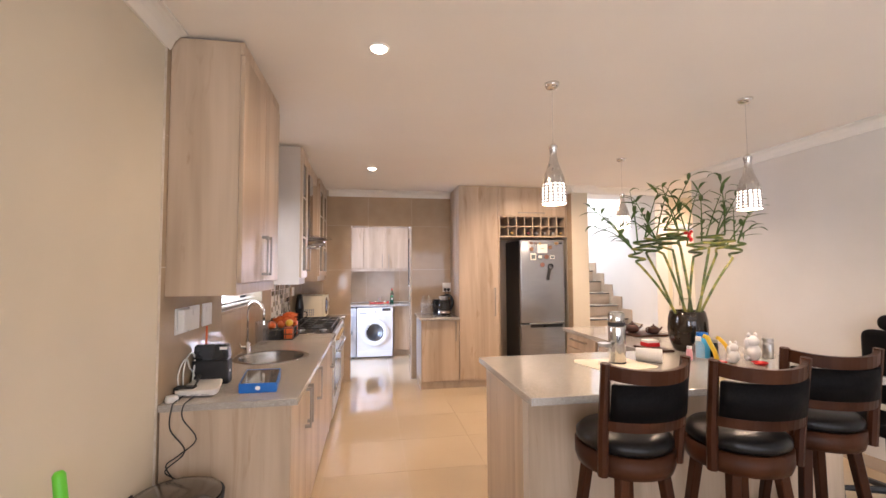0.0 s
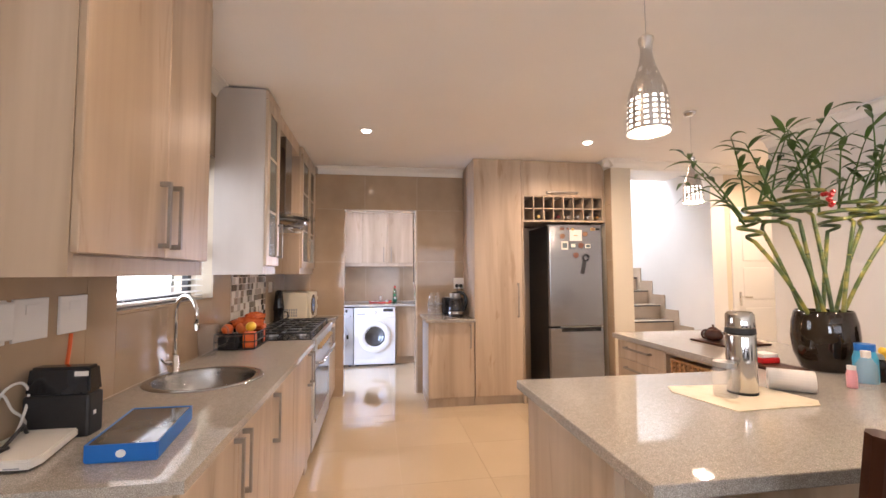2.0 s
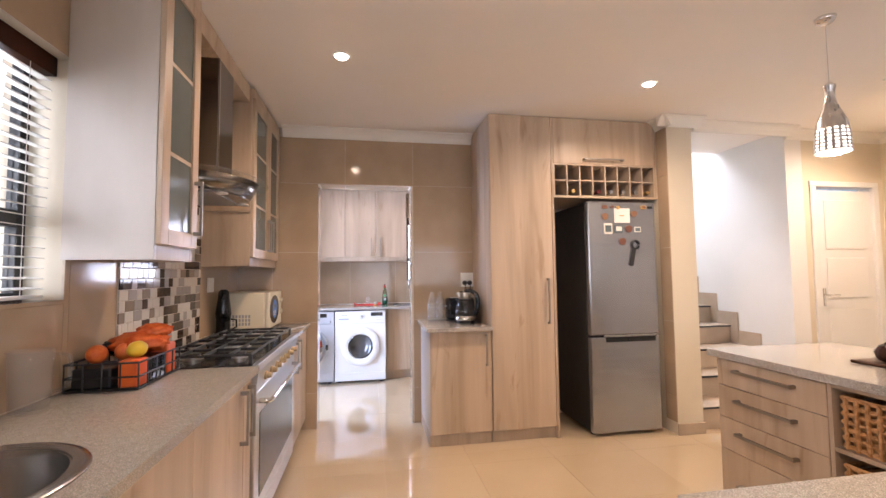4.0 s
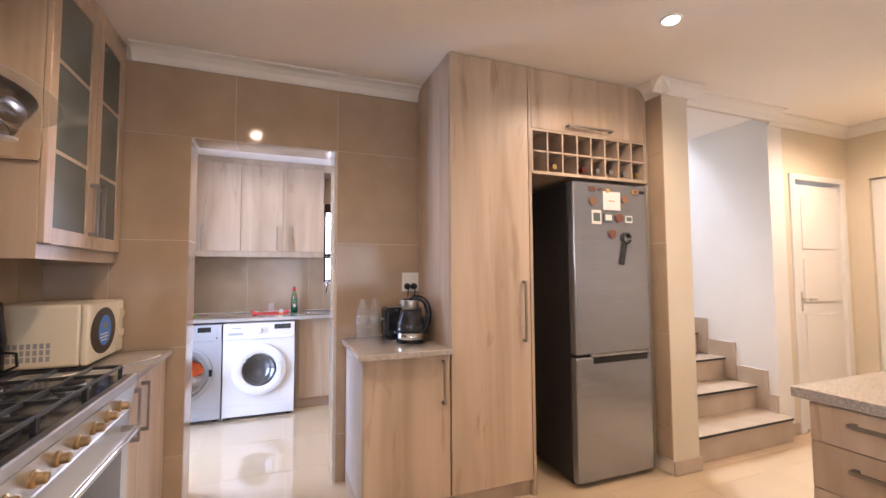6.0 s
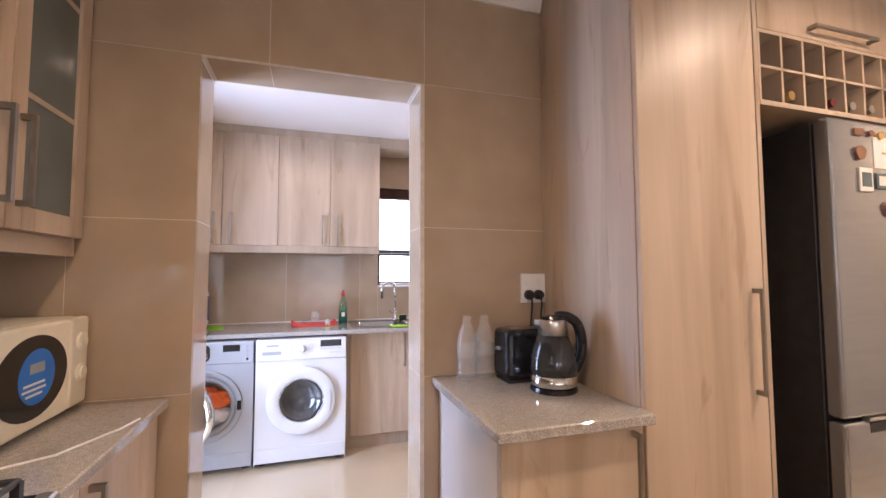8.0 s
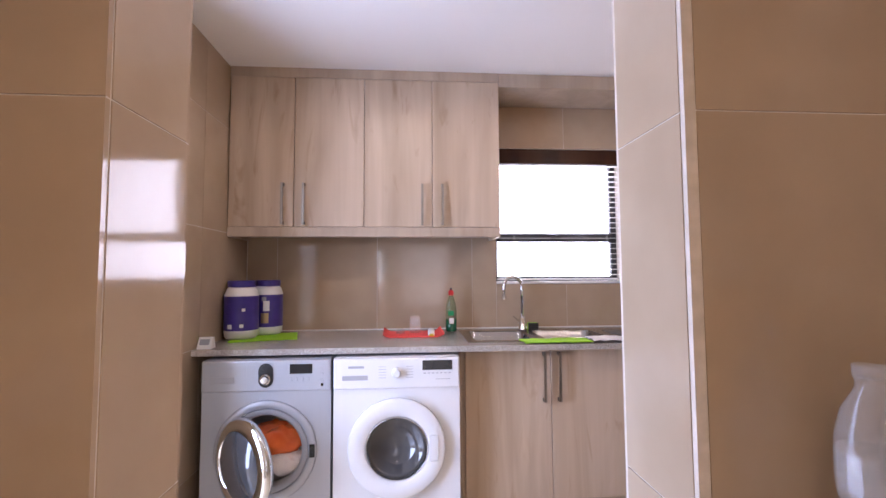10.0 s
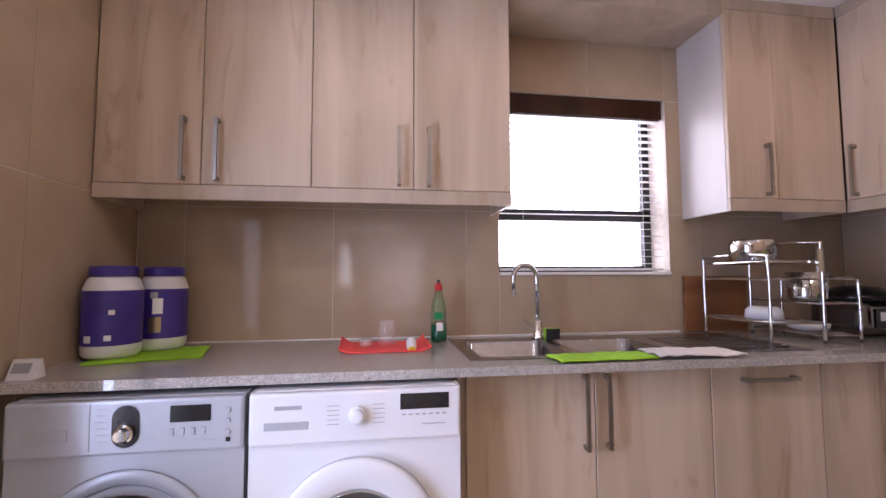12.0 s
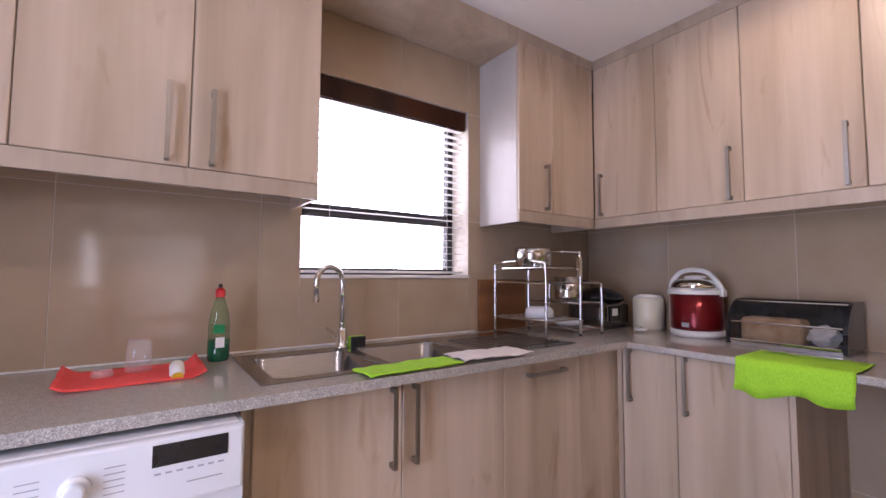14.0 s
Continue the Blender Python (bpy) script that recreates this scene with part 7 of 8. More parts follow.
        dr_ = part("door", ring_y(0.150, 0.232, WF - 0.032, WF - 0.0005, (xm, cz)), WHITEP, w, "closed round white door", smooth=True)
        part("door_trim", ring_y(0.141, 0.1495, WF - 0.030, WF - 0.004, (xm, cz)), CHROME, dr_, smooth=True)
        part("door_glass", lathe([(0.140, -(WF + 0.02)), (0.140, -(WF - 0.012)), (0.125, -(WF - 0.004)), (0.09, -(WF + 0.02)), (0.01, -(WF + 0.035))], (xm, 0, cz), 40, axis="Y"), MICAGLASS, dr_, "dark porthole glass", smooth=True)
        part("door_grip", box(xm + 0.155, WF - 0.038, cz - 0.06, xm + 0.195, WF - 0.0325, cz + 0.06, 0.006, seg=2), WHITEP, dr_)
        part("pump_cover", box(x0 + 0.42, WF - 0.0052, 0.05, x0 + 0.54, WF - 0.0042, 0.11), WHITEP, w)
    for x in (x0 + 0.05, x1 - 0.05):
        for y in (WF + 0.06, 8.52):
            part("foot", lathe([(0.02, 0), (0.02, 0.0118)], (x, y, 0), 10), BLACKM, w)
    return w


washer(-0.014, 0.582, SILVERP, "silver front-loading washing machine with open door", True)
washer(0.594, 1.200, WHITEP, "white front-loading washing machine, door closed", False)
lc = thing("laundry_heap", (0.30, 8.15, 0.35), "orange and white laundry in the drum", "laundry")
for m_, q, sz in ((ORANGE, (0.33, 8.10, 0.46), (0.11, 0.05, 0.07)), (ORANGE, (0.29, 8.13, 0.50), (0.08, 0.04, 0.05)), (WHITECLOTH, (0.35, 8.10, 0.36), (0.10, 0.05, 0.06))):
    bm = bmesh.new()
    bmesh.ops.create_icosphere(bm, subdivisions=4, radius=1)
    for v in bm.verts:
        k = 1 + 0.28 * noise.noise(v.co * 2.3 + Vector(q))
        v.co = Vector((v.co.x * sz[0] * k + q[0], v.co.y * sz[1] * k + q[1], v.co.z * sz[2] * k + q[2]))
    part("garment", bm, m_, lc, smooth=True)

# sink unit
ls = thing("laundry_sink", (1.93, 8.36, LT), "stainless double-bowl sink with drainer", "sink")


def dish(x0, x1, y0, y1, z, depth, r=0.05):
    """An open rounded bowl let into a sink top."""
    bm = bmesh.new()
    rings = []
    for inset, dz in ((0, 0), (0.006, -0.006), (0.012, -depth * 0.85), (0.035, -depth), (0.12, -depth - 0.004)):
        ring = []
        rr = max(r - inset * 0.3, 0.012)
        for cx, cy, a0 in ((x1 - inset - rr, y1 - inset - rr, 0), (x0 + inset + rr, y1 - inset - rr, 90), (x0 + inset + rr, y0 + inset + rr, 180), (x1 - inset - rr, y0 + inset + rr, 270)):
            for k in range(6):
                a = radians(a0 + 18 * k)
                ring.append(bm.verts.new((cx + rr * math.cos(a), cy + rr * math.sin(a), z + dz)))
        rings.append(ring)
    n = len(rings[0])
    for a, b in zip(rings, rings[1:]):
        for i in range(n):
            bm.faces.new((a[i], a[(i + 1) % n], b[(i + 1) % n], b[i]))
    bm.faces.new(rings[-1])
    bmesh.ops.recalc_face_normals(bm, faces=bm.faces[:])
    bmesh.ops.reverse_faces(bm, faces=bm.faces[:])
    return bm


zr = LT + 0.004
bm = bmesh.new()
X = (1.262, 1.31, 1.66, 1.70, 2.07, 2.11, 2.608)
for a, b, c_, d_ in ((X[0], X[1], 8.165, 8.65), (X[2], X[3], 8.165, 8.65), (X[4], X[5], 8.165, 8.65), (X[1], X[2], 8.165, 8.21), (X[1], X[2], 8.565, 8.65), (X[3], X[4], 8.165, 8.21), (X[3], X[4], 8.565, 8.65), (X[5], X[6], 8.165, 8.65)):
    box(a, c_, LT + 0.0005, b, d_, zr, bm=bm)
part("rim", bm, SINKSTEEL, ls)
part("bowl", dish(1.305, 1.665, 8.205, 8.57, zr, 0.14), SINKSTEEL, ls, smooth=True)
part("bowl", dish(1.695, 2.075, 8.205, 8.57, zr, 0.14), SINKSTEEL, ls, smooth=True)
for i in range(9):
    part("drainer_rib", box(2.15, 8.23 + i * 0.036, zr, 2.57, 8.243 + i * 0.036, zr + 0.004, 0.0015), SINKSTEEL, ls)
tap("laundry_tap", 1.665, 8.605, zr, 0.335, 0.13, (-0.95, -0.312), "chrome swan-neck tap at the laundry sink")


def cloth(name, x0, x1, y0, y1, z, material, label, seed, rot=0.0, amp=0.004, curl_up=0.0):
    """A thin crumpled cloth, turned by rot; curl_up lifts its two short ends."""
    c = thing(name, ((x0 + x1) / 2, (y0 + y1) / 2, z), label, "cloth")
    bm = bmesh.new()
    n, m = 26, 18
    top, bot = [], []
    for i in range(n + 1):
        r1, r2 = [], []
        for j in range(m + 1):
            u, v = i / n, j / m
            x, y = x0 + (x1 - x0) * u, y0 + (y1 - y0) * v
            ex = 0.006 * noise.noise(Vector((u * 4, v * 4, seed)))
            zz = z + amp + amp * noise.noise(Vector((x * 22, y * 22, seed))) + curl_up * max(0, abs(2 * u - 1) - 0.78) ** 1.3 * 5 * (0.75 + 0.5 * v)
            r1.append(bm.verts.new((x + ex, y + ex, zz + 0.0022)))
            r2.append(bm.verts.new((x + ex, y + ex, zz - 0.0022 if amp < 0.006 else zz - 0.002)))
        top.append(r1)
        bot.append(r2)
    for i in range(n):
        for j in range(m):
            bm.faces.new((top[i][j], top[i + 1][j], top[i + 1][j + 1], top[i][j + 1]))
            bm.faces.new((bot[i][j], bot[i][j + 1], bot[i + 1][j + 1], bot[i + 1][j]))
    for i in range(n):
        for j in (0, m):
            bm.faces.new((top[i][j], top[i + 1][j], bot[i + 1][j], bot[i][j]))
    for j in range(m):
        for i in (0, n):
            bm.faces.new((top[i][j], top[i][j + 1], bot[i][j + 1], bot[i][j]))
    bmesh.ops.recalc_face_normals(bm, faces=bm.faces[:])
    bmesh.ops.rotate(bm, cent=((x0 + x1) / 2, (y0 + y1) / 2, z), matrix=Matrix.Rotation(radians(rot), 3, "Z"), verts=bm.verts)
    part("fabric", bm, material, c, smooth=True)
    return c


cloth("green_cloth", 1.54, 1.90, 8.075, 8.195, zr + 0.001, LIME, "folded lime green cloth on the sink's edge", 3.0, 3, amp=0.005)
cloth("white_cloth", 1.91, 2.23, 8.075, 8.215, zr + 0.001, WHITECLOTH, "folded white cloth on the sink's edge", 5.0, -3, amp=0.0095)
cloth("green_mat", -0.05, 0.30, 8.33, 8.60, LT, LIME, "lime green cloth under two tubs", 7.0, 14, amp=0.0032)
cloth("red_mat", 0.80, 1.15, 8.37, 8.63, LT, PINKCLOTH, "coral red drying cloth on the worktop", 9.0, 2, amp=0.0036, curl_up=0.03)

# small things on the red cloth
zc = LT + 0.0105
for x, y, r, h, nm, lab in ((0.985, 8.53, 0.034, 0.095, "glass_tumbler", "clear tumbler upside down on the red cloth"), (0.90, 8.49, 0.026, 0.025, "plastic_lid", "clear plastic lid on the red cloth")):
    g = thing(nm, (x, y, zc), lab, "glass")
    part("glass", lathe([(r * 1.05, zc), (r, zc + h * 0.5), (r * 0.9, zc + h)], (x, y, 0), 20), PET, g, smooth=True)
bt = thing("small_bottle", (1.09, 8.45, zc), "small white bottle with yellow cap lying down", "bottle")
bm = lathe([(0.012, 0.0), (0.02, 0.01), (0.02, 0.05), (0.012, 0.065)], (0, 0, 0), 14, axis="Y")
bmesh.ops.transform(bm, matrix=Matrix.Translation((1.08, 8.46, zc + 0.022)) @ Matrix.Rotation(radians(25), 4, "X"), verts=bm.verts)
part("body", bm, WHITEPL, bt, smooth=True)
bm = lathe([(0.016, 0.066), (0.016, 0.082)], (0, 0, 0), 14, axis="Y")
bmesh.ops.transform(bm, matrix=Matrix.Translation((1.08, 8.46, zc + 0.022)) @ Matrix.Rotation(radians(25), 4, "X"), verts=bm.verts)
part("cap", bm, YELLOW, bt)

# washing-up liquid
dsh = thing("dish_soap", (1.215, 8.63, LT), "green dish soap bottle with red cap", "bottle")
D = (1.215, 8.63, 0)
SOAPGLASS = mat("pale_green_plastic", (0.20, 0.27, 0.11), 0.10, 0, 0.7, Alpha=0.5)
DARKLIQ = mat("dark_green_soap", (0.006, 0.09, 0.04), 0.08)
part("liquid", lathe([(0.033, LT + 0.0005), (0.036, LT + 0.01), (0.036, LT + 0.075)], D, 24), DARKLIQ, dsh, "dark green soap", smooth=True)
part("bottle", lathe([(0.036, LT + 0.0755), (0.035, LT + 0.13), (0.030, LT + 0.17), (0.018, LT + 0.21), (0.013, LT + 0.225)], D, 24), SOAPGLASS, dsh, smooth=True)
part("label", box(1.200, 8.5905, LT + 0.05, 1.228, 8.5925, LT + 0.085), WHITEPL, dsh)
part("label", box(1.192, 8.591, LT + 0.10, 1.228, 8.5928, LT + 0.13), GREENLIQ, dsh)
part("cap", lathe([(0.017, LT + 0.2255), (0.016, LT + 0.25), (0.009, LT + 0.258)], D, 16), RED, dsh)
part("nozzle", lathe([(0.007, LT + 0.2585), (0.006, LT + 0.272)], D, 12), BLACKM, dsh)
sp_ = thing("sponge", (1.725, 8.60, zr), "green and yellow sponge behind the tap", "sponge")
part("sponge", box(1.70, 8.595, zr + 0.0003, 1.765, 8.625, zr + 0.045, 0.004), LIME, sp_)
part("scourer", box(1.70, 8.584, zr + 0.0003, 1.765, 8.5945, zr + 0.045, 0.002), BLACKM, sp_)

# protein tubs
for x, y, s_, lab, front in ((0.004, 8.43, 0.90, "large white tub with purple label and lid", 1), (0.095, 8.592, 0.86, "white tub with purple label and lid behind", 2)):
    tb = thing("powder_tub", (x, y, LT + 0.006), lab, "tub", "powder tubs")
    z = LT + 0.0068
    T2 = (x, y, 0)
    part("tub", lathe([(0.085 * s_, z), (0.098 * s_, z + 0.0141), (0.100 * s_, z + 0.0472), (0.100 * s_, z + 0.2421), (0.085 * s_, z + 0.2775), (0.072 * s_, z + 0.2858)], T2, 36), WHITEPL, tb, smooth=True)
    part("label", lathe([(0.1012 * s_, z + 0.0472), (0.1012 * s_, z + 0.2362)], T2, 36, cap=False), PURPLE, tb, "dark purple wrap label", smooth=True)
    part("lid", lathe([(0.082 * s_, z + 0.2864), (0.083 * s_, z + 0.3166), (0.078 * s_, z + 0.3224)], T2, 36), PURPLE, tb, "purple screw lid")
    for k, (a, w, zz, hh, m_) in enumerate(((-1.2, 0.22, 0.055, 0.016, WHITEPL), (-1.9, 0.30, 0.05, 0.02, WHITEPL), (-1.1, 0.2, 0.13, 0.014, WHITEPL)) if front == 1 else ((-1.45, 0.5, 0.06, 0.05, BRASS), (-1.35, 0.4, 0.12, 0.05, WHITEPL), (-1.5, 0.3, 0.17, 0.02, SILVERP))):
        bm = bmesh.new()
        vs = [[bm.verts.new((x + 0.1018 * s_ * math.cos(a - w / 2 + w * i / 5), y + 0.1018 * s_ * math.sin(a - w / 2 + w * i / 5), z + q * 1.18)) for i in range(6)] for q in (zz, zz + hh)]
        for i in range(5):
            bm.faces.new((vs[0][i], vs[0][i + 1], vs[1][i + 1], vs[1][i]))
        part("print_bar", bm, m_, tb)
tm = thing("desk_thermometer", (-0.045, 8.13, LT), "small white digital thermometer on the worktop", "thermometer")
part("body", prism([(8.10, LT + 0.0005), (8.155, LT + 0.0005), (8.14, LT + 0.055), (8.125, LT + 0.055)], -0.078, -0.012, "X"), WHITEPL, tm)
part("screen", prism([(8.1035, LT + 0.02), (8.1050, LT + 0.02), (8.118, LT + 0.046), (8.1165, LT + 0.046)], -0.068, -0.022, "X"), GREYPL, tm)

# dish rack with pots, board and bowls
rk = thing("dish_rack", (2.77, 8.42, LT), "two-tier chrome dish rack holding pots", "dish rack")
RX0, RX1, RY0, RY1 = 2.57, 3.01, 8.31, 8.67
XM = RX0 + 0.26


def hoop(x, h, r):
    """A bent round bar that stands across the rack at x."""
    part("end_frame", tube(smooth_path([(x, RY0, LT + 0.006), (x, RY0, LT + h - 0.05), (x, RY0 + 0.035, LT + h), (x, RY1 - 0.035, LT + h), (x, RY1, LT + h - 0.05), (x, RY1, LT + 0.006)], 4), r, 8), CHROME, rk, smooth=True)


hoop(RX0, 0.375, 0.006)
hoop(XM, 0.43, 0.007)
hoop(RX1, 0.275, 0.006)
for z, xa, xb in ((LT + 0.085, RX0, XM), (LT + 0.03, XM, RX1), (LT + 0.165, XM, RX1), (LT + 0.27, RX0, RX1), (LT + 0.345, RX0, XM)):
    part("tier_rim", tube([(xa, RY0, z), (xb, RY0, z), (xb, RY1, z), (xa, RY1, z)], 0.005, 6, closed=True), CHROME, rk)
    if z == LT + 0.27:
        continue
    k = int((xb - xa) / 0.03)
    for i in range(1, k):
        x = xa + (xb - xa) * i / k
        part("tier_wire", tube([(x, RY0, z), (x, RY1, z)], 0.0022, 5), CHROME, rk)
for y in (RY0, RY1):
    for x in (RX0, XM, RX1):
        part("foot", lathe([(0.008, LT), (0.008, LT + 0.006)], (x, y, 0), 8), BLACKM, rk)
part("tube_holder", lathe([(0.016, LT + 0.30), (0.016, LT + 0.40)], (RX0 + 0.23, RY0 - 0.018, 0), 14), CHROME, rk)


def bowl_part(name, loc, r, h, m_, lab, cat, flip=False, tilt=0, foot=0.7):
    t = thing(name, loc, lab, cat)
    pr_ = [(r * foot, 0), (r * (0.82 + 0.18 * foot), h * 0.12 if foot > 0.8 else h * 0.3), (r, h), (r * 0.97, h), (r * 0.90, h * 0.3), (r * 0.6, 0.006), (0.005, 0.006)]
    bm = lathe(pr_, (0, 0, 0), 28)
    M = Matrix.Translation(loc) @ (Matrix.Translation((0, 0, h)) @ Matrix.Rotation(math.pi, 4, "X") if flip else Matrix()) @ Matrix.Rotation(radians(tilt), 4, "Y")
    bmesh.ops.transform(bm, matrix=M, verts=bm.verts)
    part("vessel", bm, m_, t, smooth=True)
    return t


pt = bowl_part("saucepan", (2.635, 8.45, LT + 0.352), 0.108, 0.095, POLISHED, "steel saucepan upside down on the rack", "pan", flip=True, foot=0.9)
bowl_part("saucepan", (2.735, 8.59, LT + 0.352), 0.07, 0.11, POLISHED, "small steel pan beside the saucepan", "pan", flip=True, foot=0.92)
bowl_part("white_bowl", (2.69, 8.46, LT + 0.091), 0.075, 0.055, WHITEP, "white bowl upside down in the rack", "bowl", flip=True)
bowl_part("cooking_pot", (2.925, 8.46, LT + 0.171), 0.078, 0.13, POLISHED, "steel cooking pot in the rack", "pot", foot=0.93)
bowl_part("white_dish", (2.92, 8.46, LT + 0.036), 0.08, 0.03, WHITEP, "shallow white dish in the rack", "dish")
cb = thing("chopping_board", (2.63, 8.73, LT), "brown wooden chopping board against the tiles", "board")
BOARD = grain(mat("brown_board", (0.16, 0.06, 0.02), 0.4), ((0.17, 0.062, 0.02), (0.29, 0.12, 0.042)), 7, (0.15, 1, 1), bump=0.05)
part("board", box(2.50, 8.722, LT + 0.0005, 2.86, 8.741, LT + 0.285, 0.006, seg=2), BOARD, cb)

# appliances in the corner
sc_ = thing("slow_cooker", (3.2600, 8.5200, LT), "dark steel electric cooker in the corner", "cooker")
part("body", box(3.1200, 8.3800, LT + 0.004, 3.4000, 8.6400, LT + 0.15, 0.04, seg=4), HOODSTEEL, sc_)
part("lid", lathe([(0.15, LT + 0.1505), (0.14, LT + 0.175), (0.08, LT + 0.205), (0.01, LT + 0.212)], (3.2600, 8.5100, 0), 32), BLACK, sc_, smooth=True)
part("control_panel", box(3.1800, 8.3720, LT + 0.04, 3.2800, 8.3795, LT + 0.12, 0.003), BLACK, sc_)
part("display", box(3.2000, 8.3705, LT + 0.07, 3.2500, 8.3718, LT + 0.105), WHITEPL, sc_)
part("foot", box(3.1400, 8.4000, LT, 3.3800, 8.6200, LT + 0.0038), BLACKM, sc_)
wc = thing("white_rice_cooker", (3.40, 8.27, LT), "small cream electric pot by the wall", "pot")
part("body", lathe([(0.062, LT), (0.068, LT + 0.01), (0.070, LT + 0.13), (0.064, LT + 0.14)], (3.40, 8.27, 0), 28), CREAMP, wc, smooth=True)
part("lid", lathe([(0.064, LT + 0.1405), (0.05, LT + 0.15), (0.01, LT + 0.153)], (3.40, 8.27, 0), 28), WHITEPL, wc, smooth=True)
part("cord", tube(smooth_path([(3.34, 8.27, LT + 0.02), (3.29, 8.27, LT + 0.012), (3.24, 8.24, LT + 0.012), (3.26, 8.20, LT + 0.012)]), 0.006, 6), WHITEPL, wc)
DRED = grain(mat("metallic_red", (0.18, 0.008, 0.010), 0.28, 0.5), ((0.16, 0.007, 0.009), (0.20, 0.010, 0.012)), 5)
rc = thing("rice_cooker", (3.355, 7.985, LT), "red and steel rice cooker with white handle", "rice cooker")
R_ = (3.355, 7.985, 0)
part("base", lathe([(0.128, LT), (0.140, LT + 0.012), (0.140, LT + 0.040)], R_, 40), WHITEPL, rc, smooth=True)
part("body", lathe([(0.134, LT + 0.0405), (0.137, LT + 0.06), (0.138, LT + 0.245)], R_, 40), DRED, rc, "metallic red body", smooth=True)
part("collar", lathe([(0.146, LT + 0.2455), (0.150, LT + 0.252), (0.146, LT + 0.272)], R_, 40), WHITEPL, rc, smooth=True)
part("lid", lathe([(0.132, LT + 0.2725), (0.130, LT + 0.300), (0.112, LT + 0.325), (0.06, LT + 0.338), (0.01, LT + 0.340)], R_, 40), CHROME, rc, smooth=True)
part("lid_plate", lathe([(0.060, LT + 0.3385), (0.055, LT + 0.352), (0.02, LT + 0.356)], R_, 24), WHITEPL, rc, smooth=True)
part("handle", tube(smooth_path([(3.355, 7.837, LT + 0.262), (3.335, 7.860, LT + 0.320), (3.330, 7.910, LT + 0.372), (3.330, 7.985, LT + 0.388), (3.330, 8.060, LT + 0.372), (3.335, 8.110, LT + 0.320), (3.355, 8.133, LT + 0.262)]), 0.014, 10), WHITEPL, rc, smooth=True)
for y in (7.843, 8.127):
    part("hinge_lug", box(3.330, y - 0.016, LT + 0.235, 3.380, y + 0.016, LT + 0.275, 0.005, seg=2), WHITEPL, rc)
part("badge", box(3.214, 7.965, LT + 0.06, 3.2185, 8.005, LT + 0.085), SILVERP, rc)
# bread bin with roll-front
SMOKE = mat("smoky_clear_plastic", (0.03, 0.03, 0.03), 0.05, 0, 0.9, Alpha=0.38)
bd = thing("bread_bin", (3.3050, 7.5800, LT), "steel bread bin with clear curved front", "bread bin")
prof = [(3.4650, LT + 0.006)] + [(3.3450 - 0.15 * math.sin(radians(a)), LT + 0.02 + 0.16 * (math.cos(radians(a)))) for a in range(0, 91, 10)] + [(3.1950, LT + 0.006)]
prof_top = [(3.4650, LT + 0.006), (3.4650, LT + 0.18)] + prof[1:]
for y in (7.3800, 7.7650):
    part("end_cap", prism(prof_top, y, y + 0.014, "Y"), BLACK, bd)
part("base", box(3.2050, 7.3945, LT + 0.0005, 3.4650, 7.7645, LT + 0.014), STEEL, bd)
part("back", box(3.4500, 7.3945, LT + 0.0145, 3.4650, 7.7645, LT + 0.18), BLACK, bd)
part("top", box(3.3450, 7.3945, LT + 0.172, 3.4495, 7.7645, LT + 0.18), BLACK, bd)
bm = bmesh.new()
rows = [[bm.verts.new((3.3450 - 0.148 * math.sin(radians(a)), y, LT + 0.02 + 0.152 * math.cos(radians(a)))) for y in (7.3945, 7.7645)] for a in range(0, 91, 10)]
for a, b in zip(rows, rows[1:]):
    bm.faces.new((a[0], a[1], b[1], b[0]))
part("clear_front", bm, SMOKE, bd, "smoky clear roll-front")
for a in (12, 62):
    part("front_rail", tube([(3.3450 - 0.150 * math.sin(radians(a)), y, LT + 0.02 + 0.154 * math.cos(radians(a))) for y in (7.3945, 7.7645)], 0.004, 8), CHROME, bd)
part("front_lip", box(3.1930, 7.3945, LT + 0.0145, 3.2050, 7.7645, LT + 0.026, 0.002), CHROME, bd)
BREAD = grain(mat("bread_crust", (0.42, 0.22, 0.09), 0.7), ((0.46, 0.26, 0.12), (0.66, 0.46, 0.27)), 18, bump=0.3)
lf = thing("bread_loaf", (3.3250, 7.6400, LT + 0.014), "wrapped sliced loaf inside the bread bin", "bread")
part("loaf", box(3.2450, 7.5200, LT + 0.0145, 3.3650, 7.7500, LT + 0.115, 0.02, seg=3), BREAD, lf)
bg = thing("bread_bag", (3.3150, 7.4600, LT + 0.014), "crumpled clear bread bag in the bin", "bag")
bm = bmesh.new()
bmesh.ops.create_icosphere(bm, subdivisions=3, radius=0.05)
for v in bm.verts:
    k = 1 + 0.5 * noise.noise(v.co * 40)
    v.co = Vector((3.3050 + v.co.x * k, 7.4650 + v.co.y * k, LT + 0.062 + v.co.z * 0.85 * k))
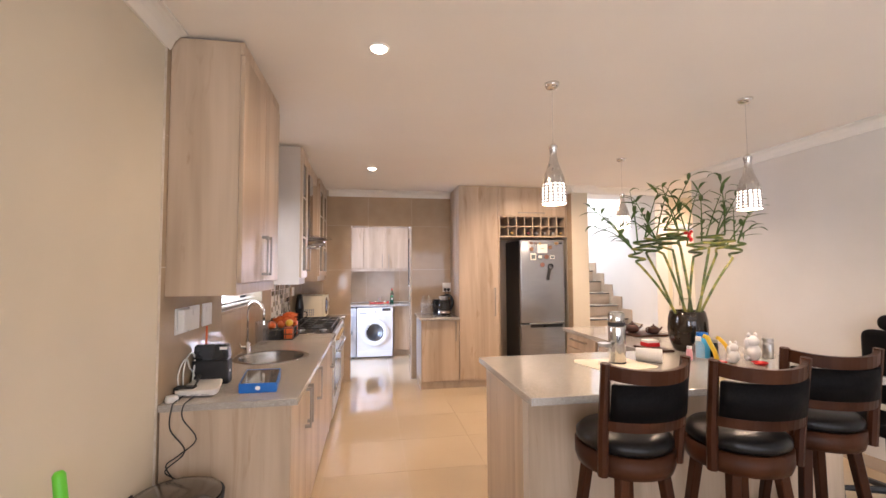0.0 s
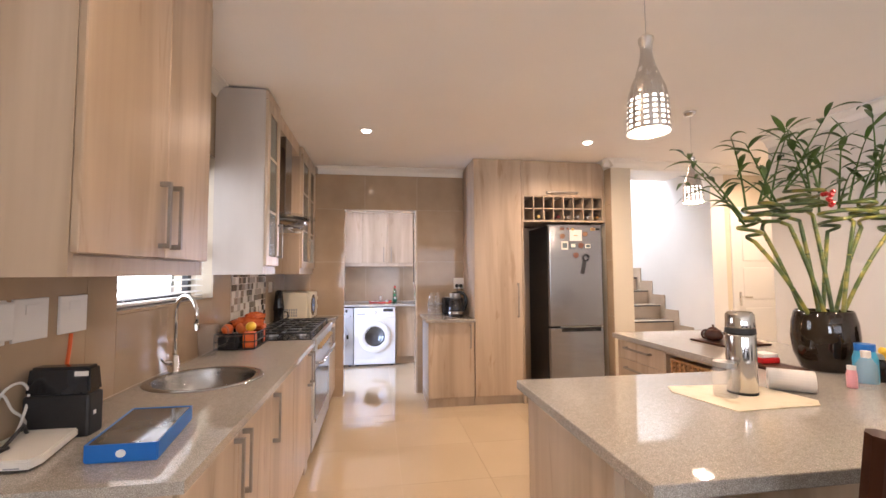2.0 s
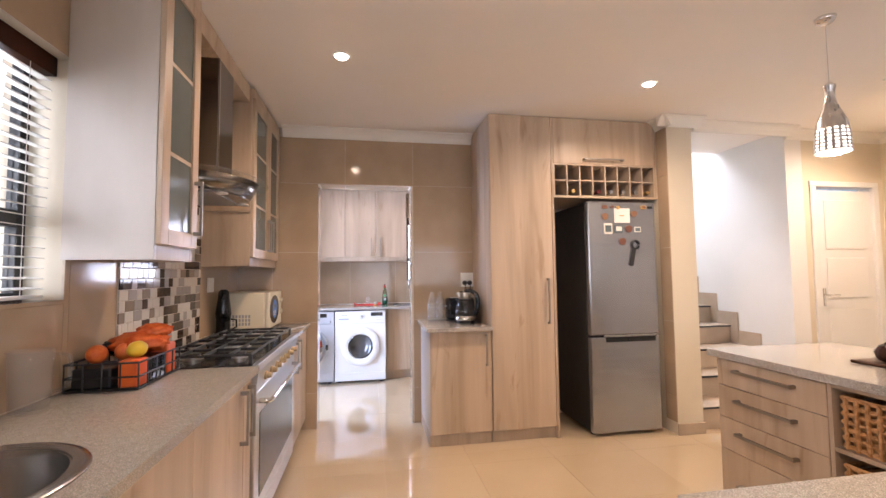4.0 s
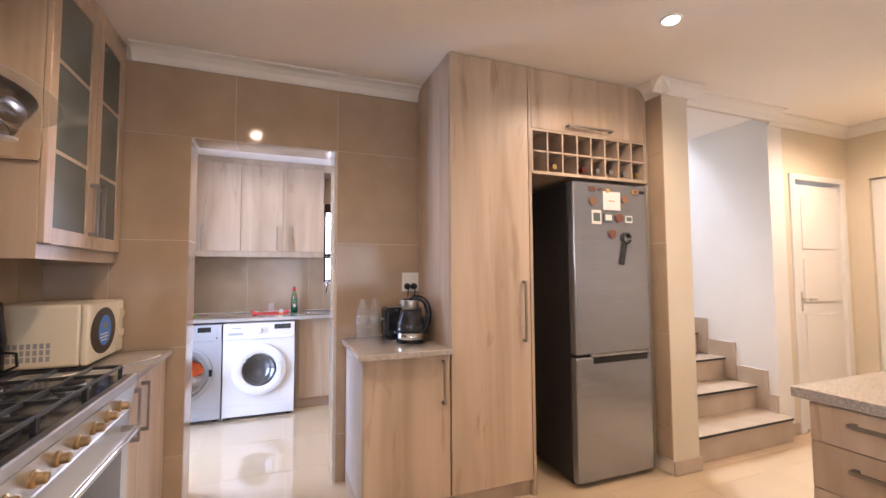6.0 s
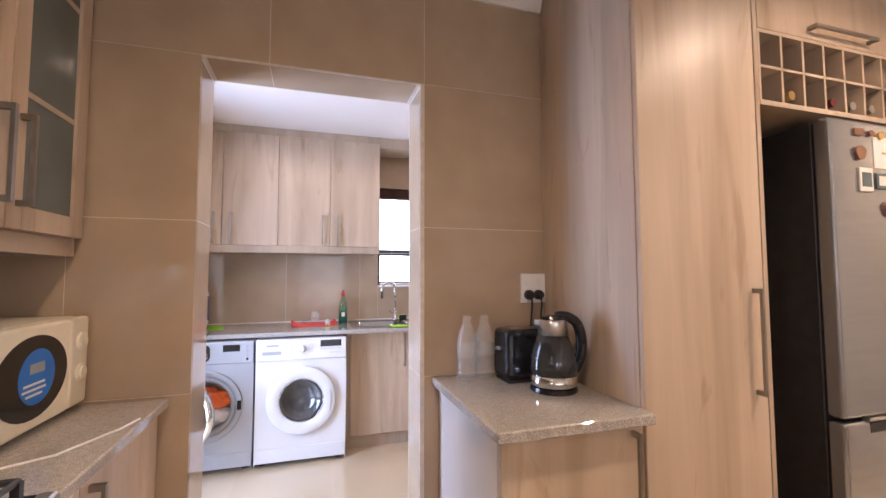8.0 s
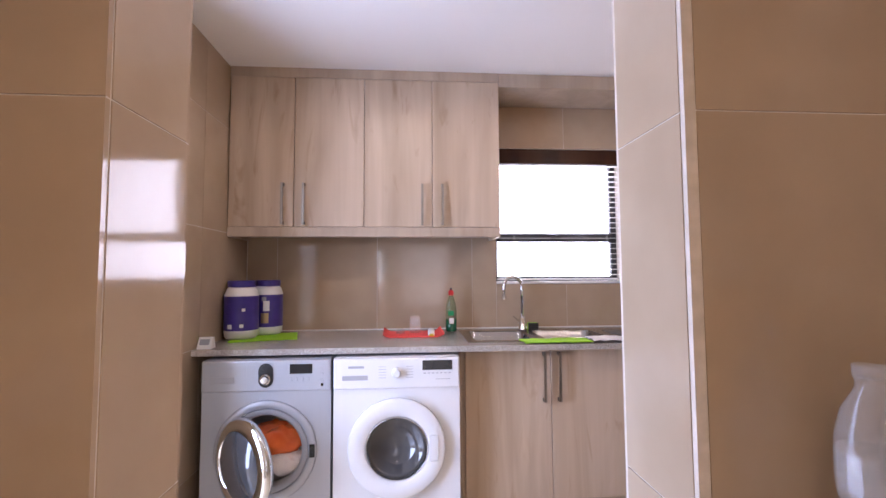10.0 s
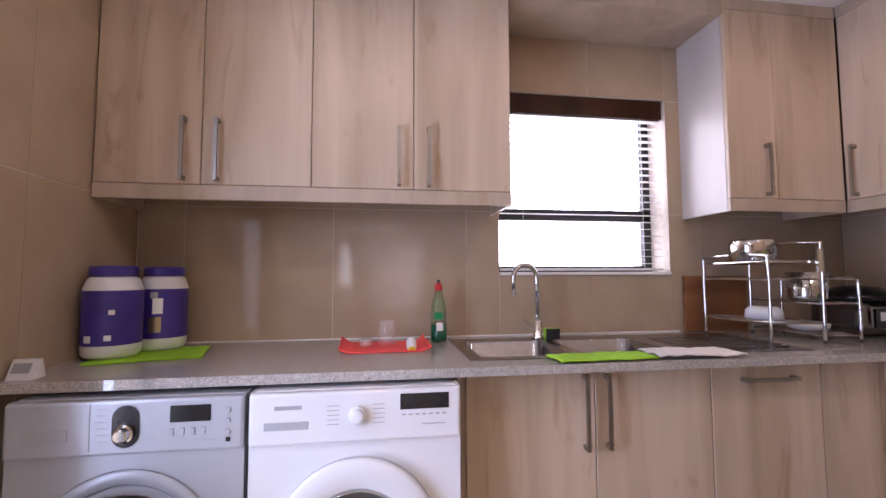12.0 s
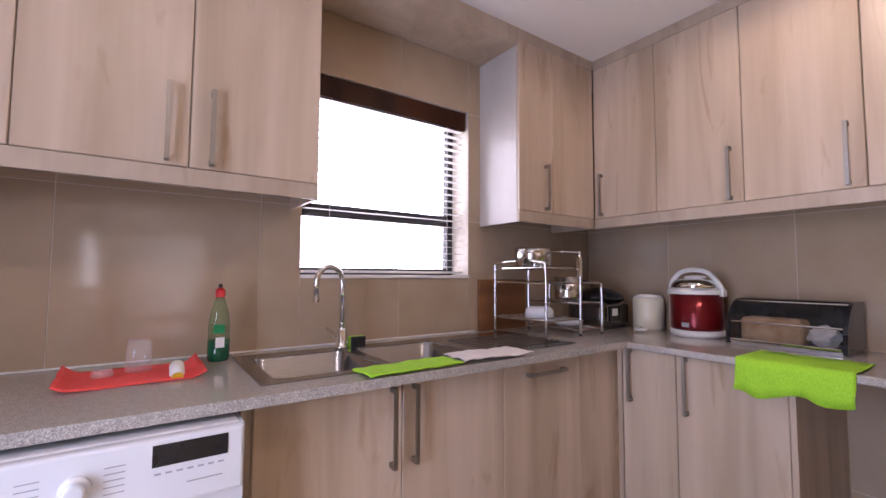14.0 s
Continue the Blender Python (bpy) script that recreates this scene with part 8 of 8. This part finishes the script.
for v in bm.verts:
    v.co.z = max(v.co.z, LT + 0.0146)
part("bag", bm, WHITEPL, bg, smooth=False)

# lime towel hanging over the worktop's edge
tw = thing("green_towel", (2.93, 7.45, LT), "lime green towel hanging over the worktop edge", "towel")
bm = bmesh.new()
ed = 2.841
rows = []
prof_ = [(3.085, LT + 0.006), (2.985, LT + 0.005), (2.895, LT + 0.005), (2.855, LT + 0.005), (ed - 0.006, LT + 0.002), (ed - 0.010, LT - 0.02), (ed - 0.012, LT - 0.05), (ed - 0.014, LT - 0.08), (ed - 0.015, LT - 0.11)]
for i in range(31):
    y = 7.28 + 0.335 * i / 30
    rows.append([bm.verts.new((x - (0.010 * (1 + math.sin(i * 0.8 + k)) * max(0, k - 4) / 4), y + 0.006 * noise.noise(Vector((i * 0.3, k * 0.5, 2))), z + (0.004 * noise.noise(Vector((i * 0.4, k, 7))) if k < 4 else (-0.012 * math.sin(i * 0.35) + 0.02 * (0.5 - i / 30)) * (k - 4) / 4))) for k, (x, z) in enumerate(prof_)])
for a, b in zip(rows, rows[1:]):
    for k in range(len(prof_) - 1):
        bm.faces.new((a[k], a[k + 1], b[k + 1], b[k]))
bmesh.ops.recalc_face_normals(bm, faces=bm.faces[:])
ob = part("fabric", bm, LIME, tw, smooth=True)
sol = ob.modifiers.new("thickness", "SOLIDIFY")
sol.thickness, sol.offset = 0.003, 0
bl_ = thing("black_gadget", (3.12, 7.20, LT), "small black appliance beside the bread bin", "appliance")
part("body", box(3.06, 7.14, LT, 3.22, 7.24, LT + 0.07, 0.02, seg=3), BLACK, bl_)
part("body_top", lathe([(0.04, LT + 0.0705), (0.03, LT + 0.10)], (3.14, 7.19, 0), 16), BLACKM, bl_)

# true proportions of the corner appliances, each about its own base
rc.scale, wc.scale, bd.scale, sc_.scale, pt.scale, lf.scale = (0.88, 0.88, 0.88), (1.2, 1.2, 1.32), (1, 1.04, 1.14), (1, 1, 1.12), (0.86, 0.86, 1.0), (1, 1, 1.1)

lay_all()
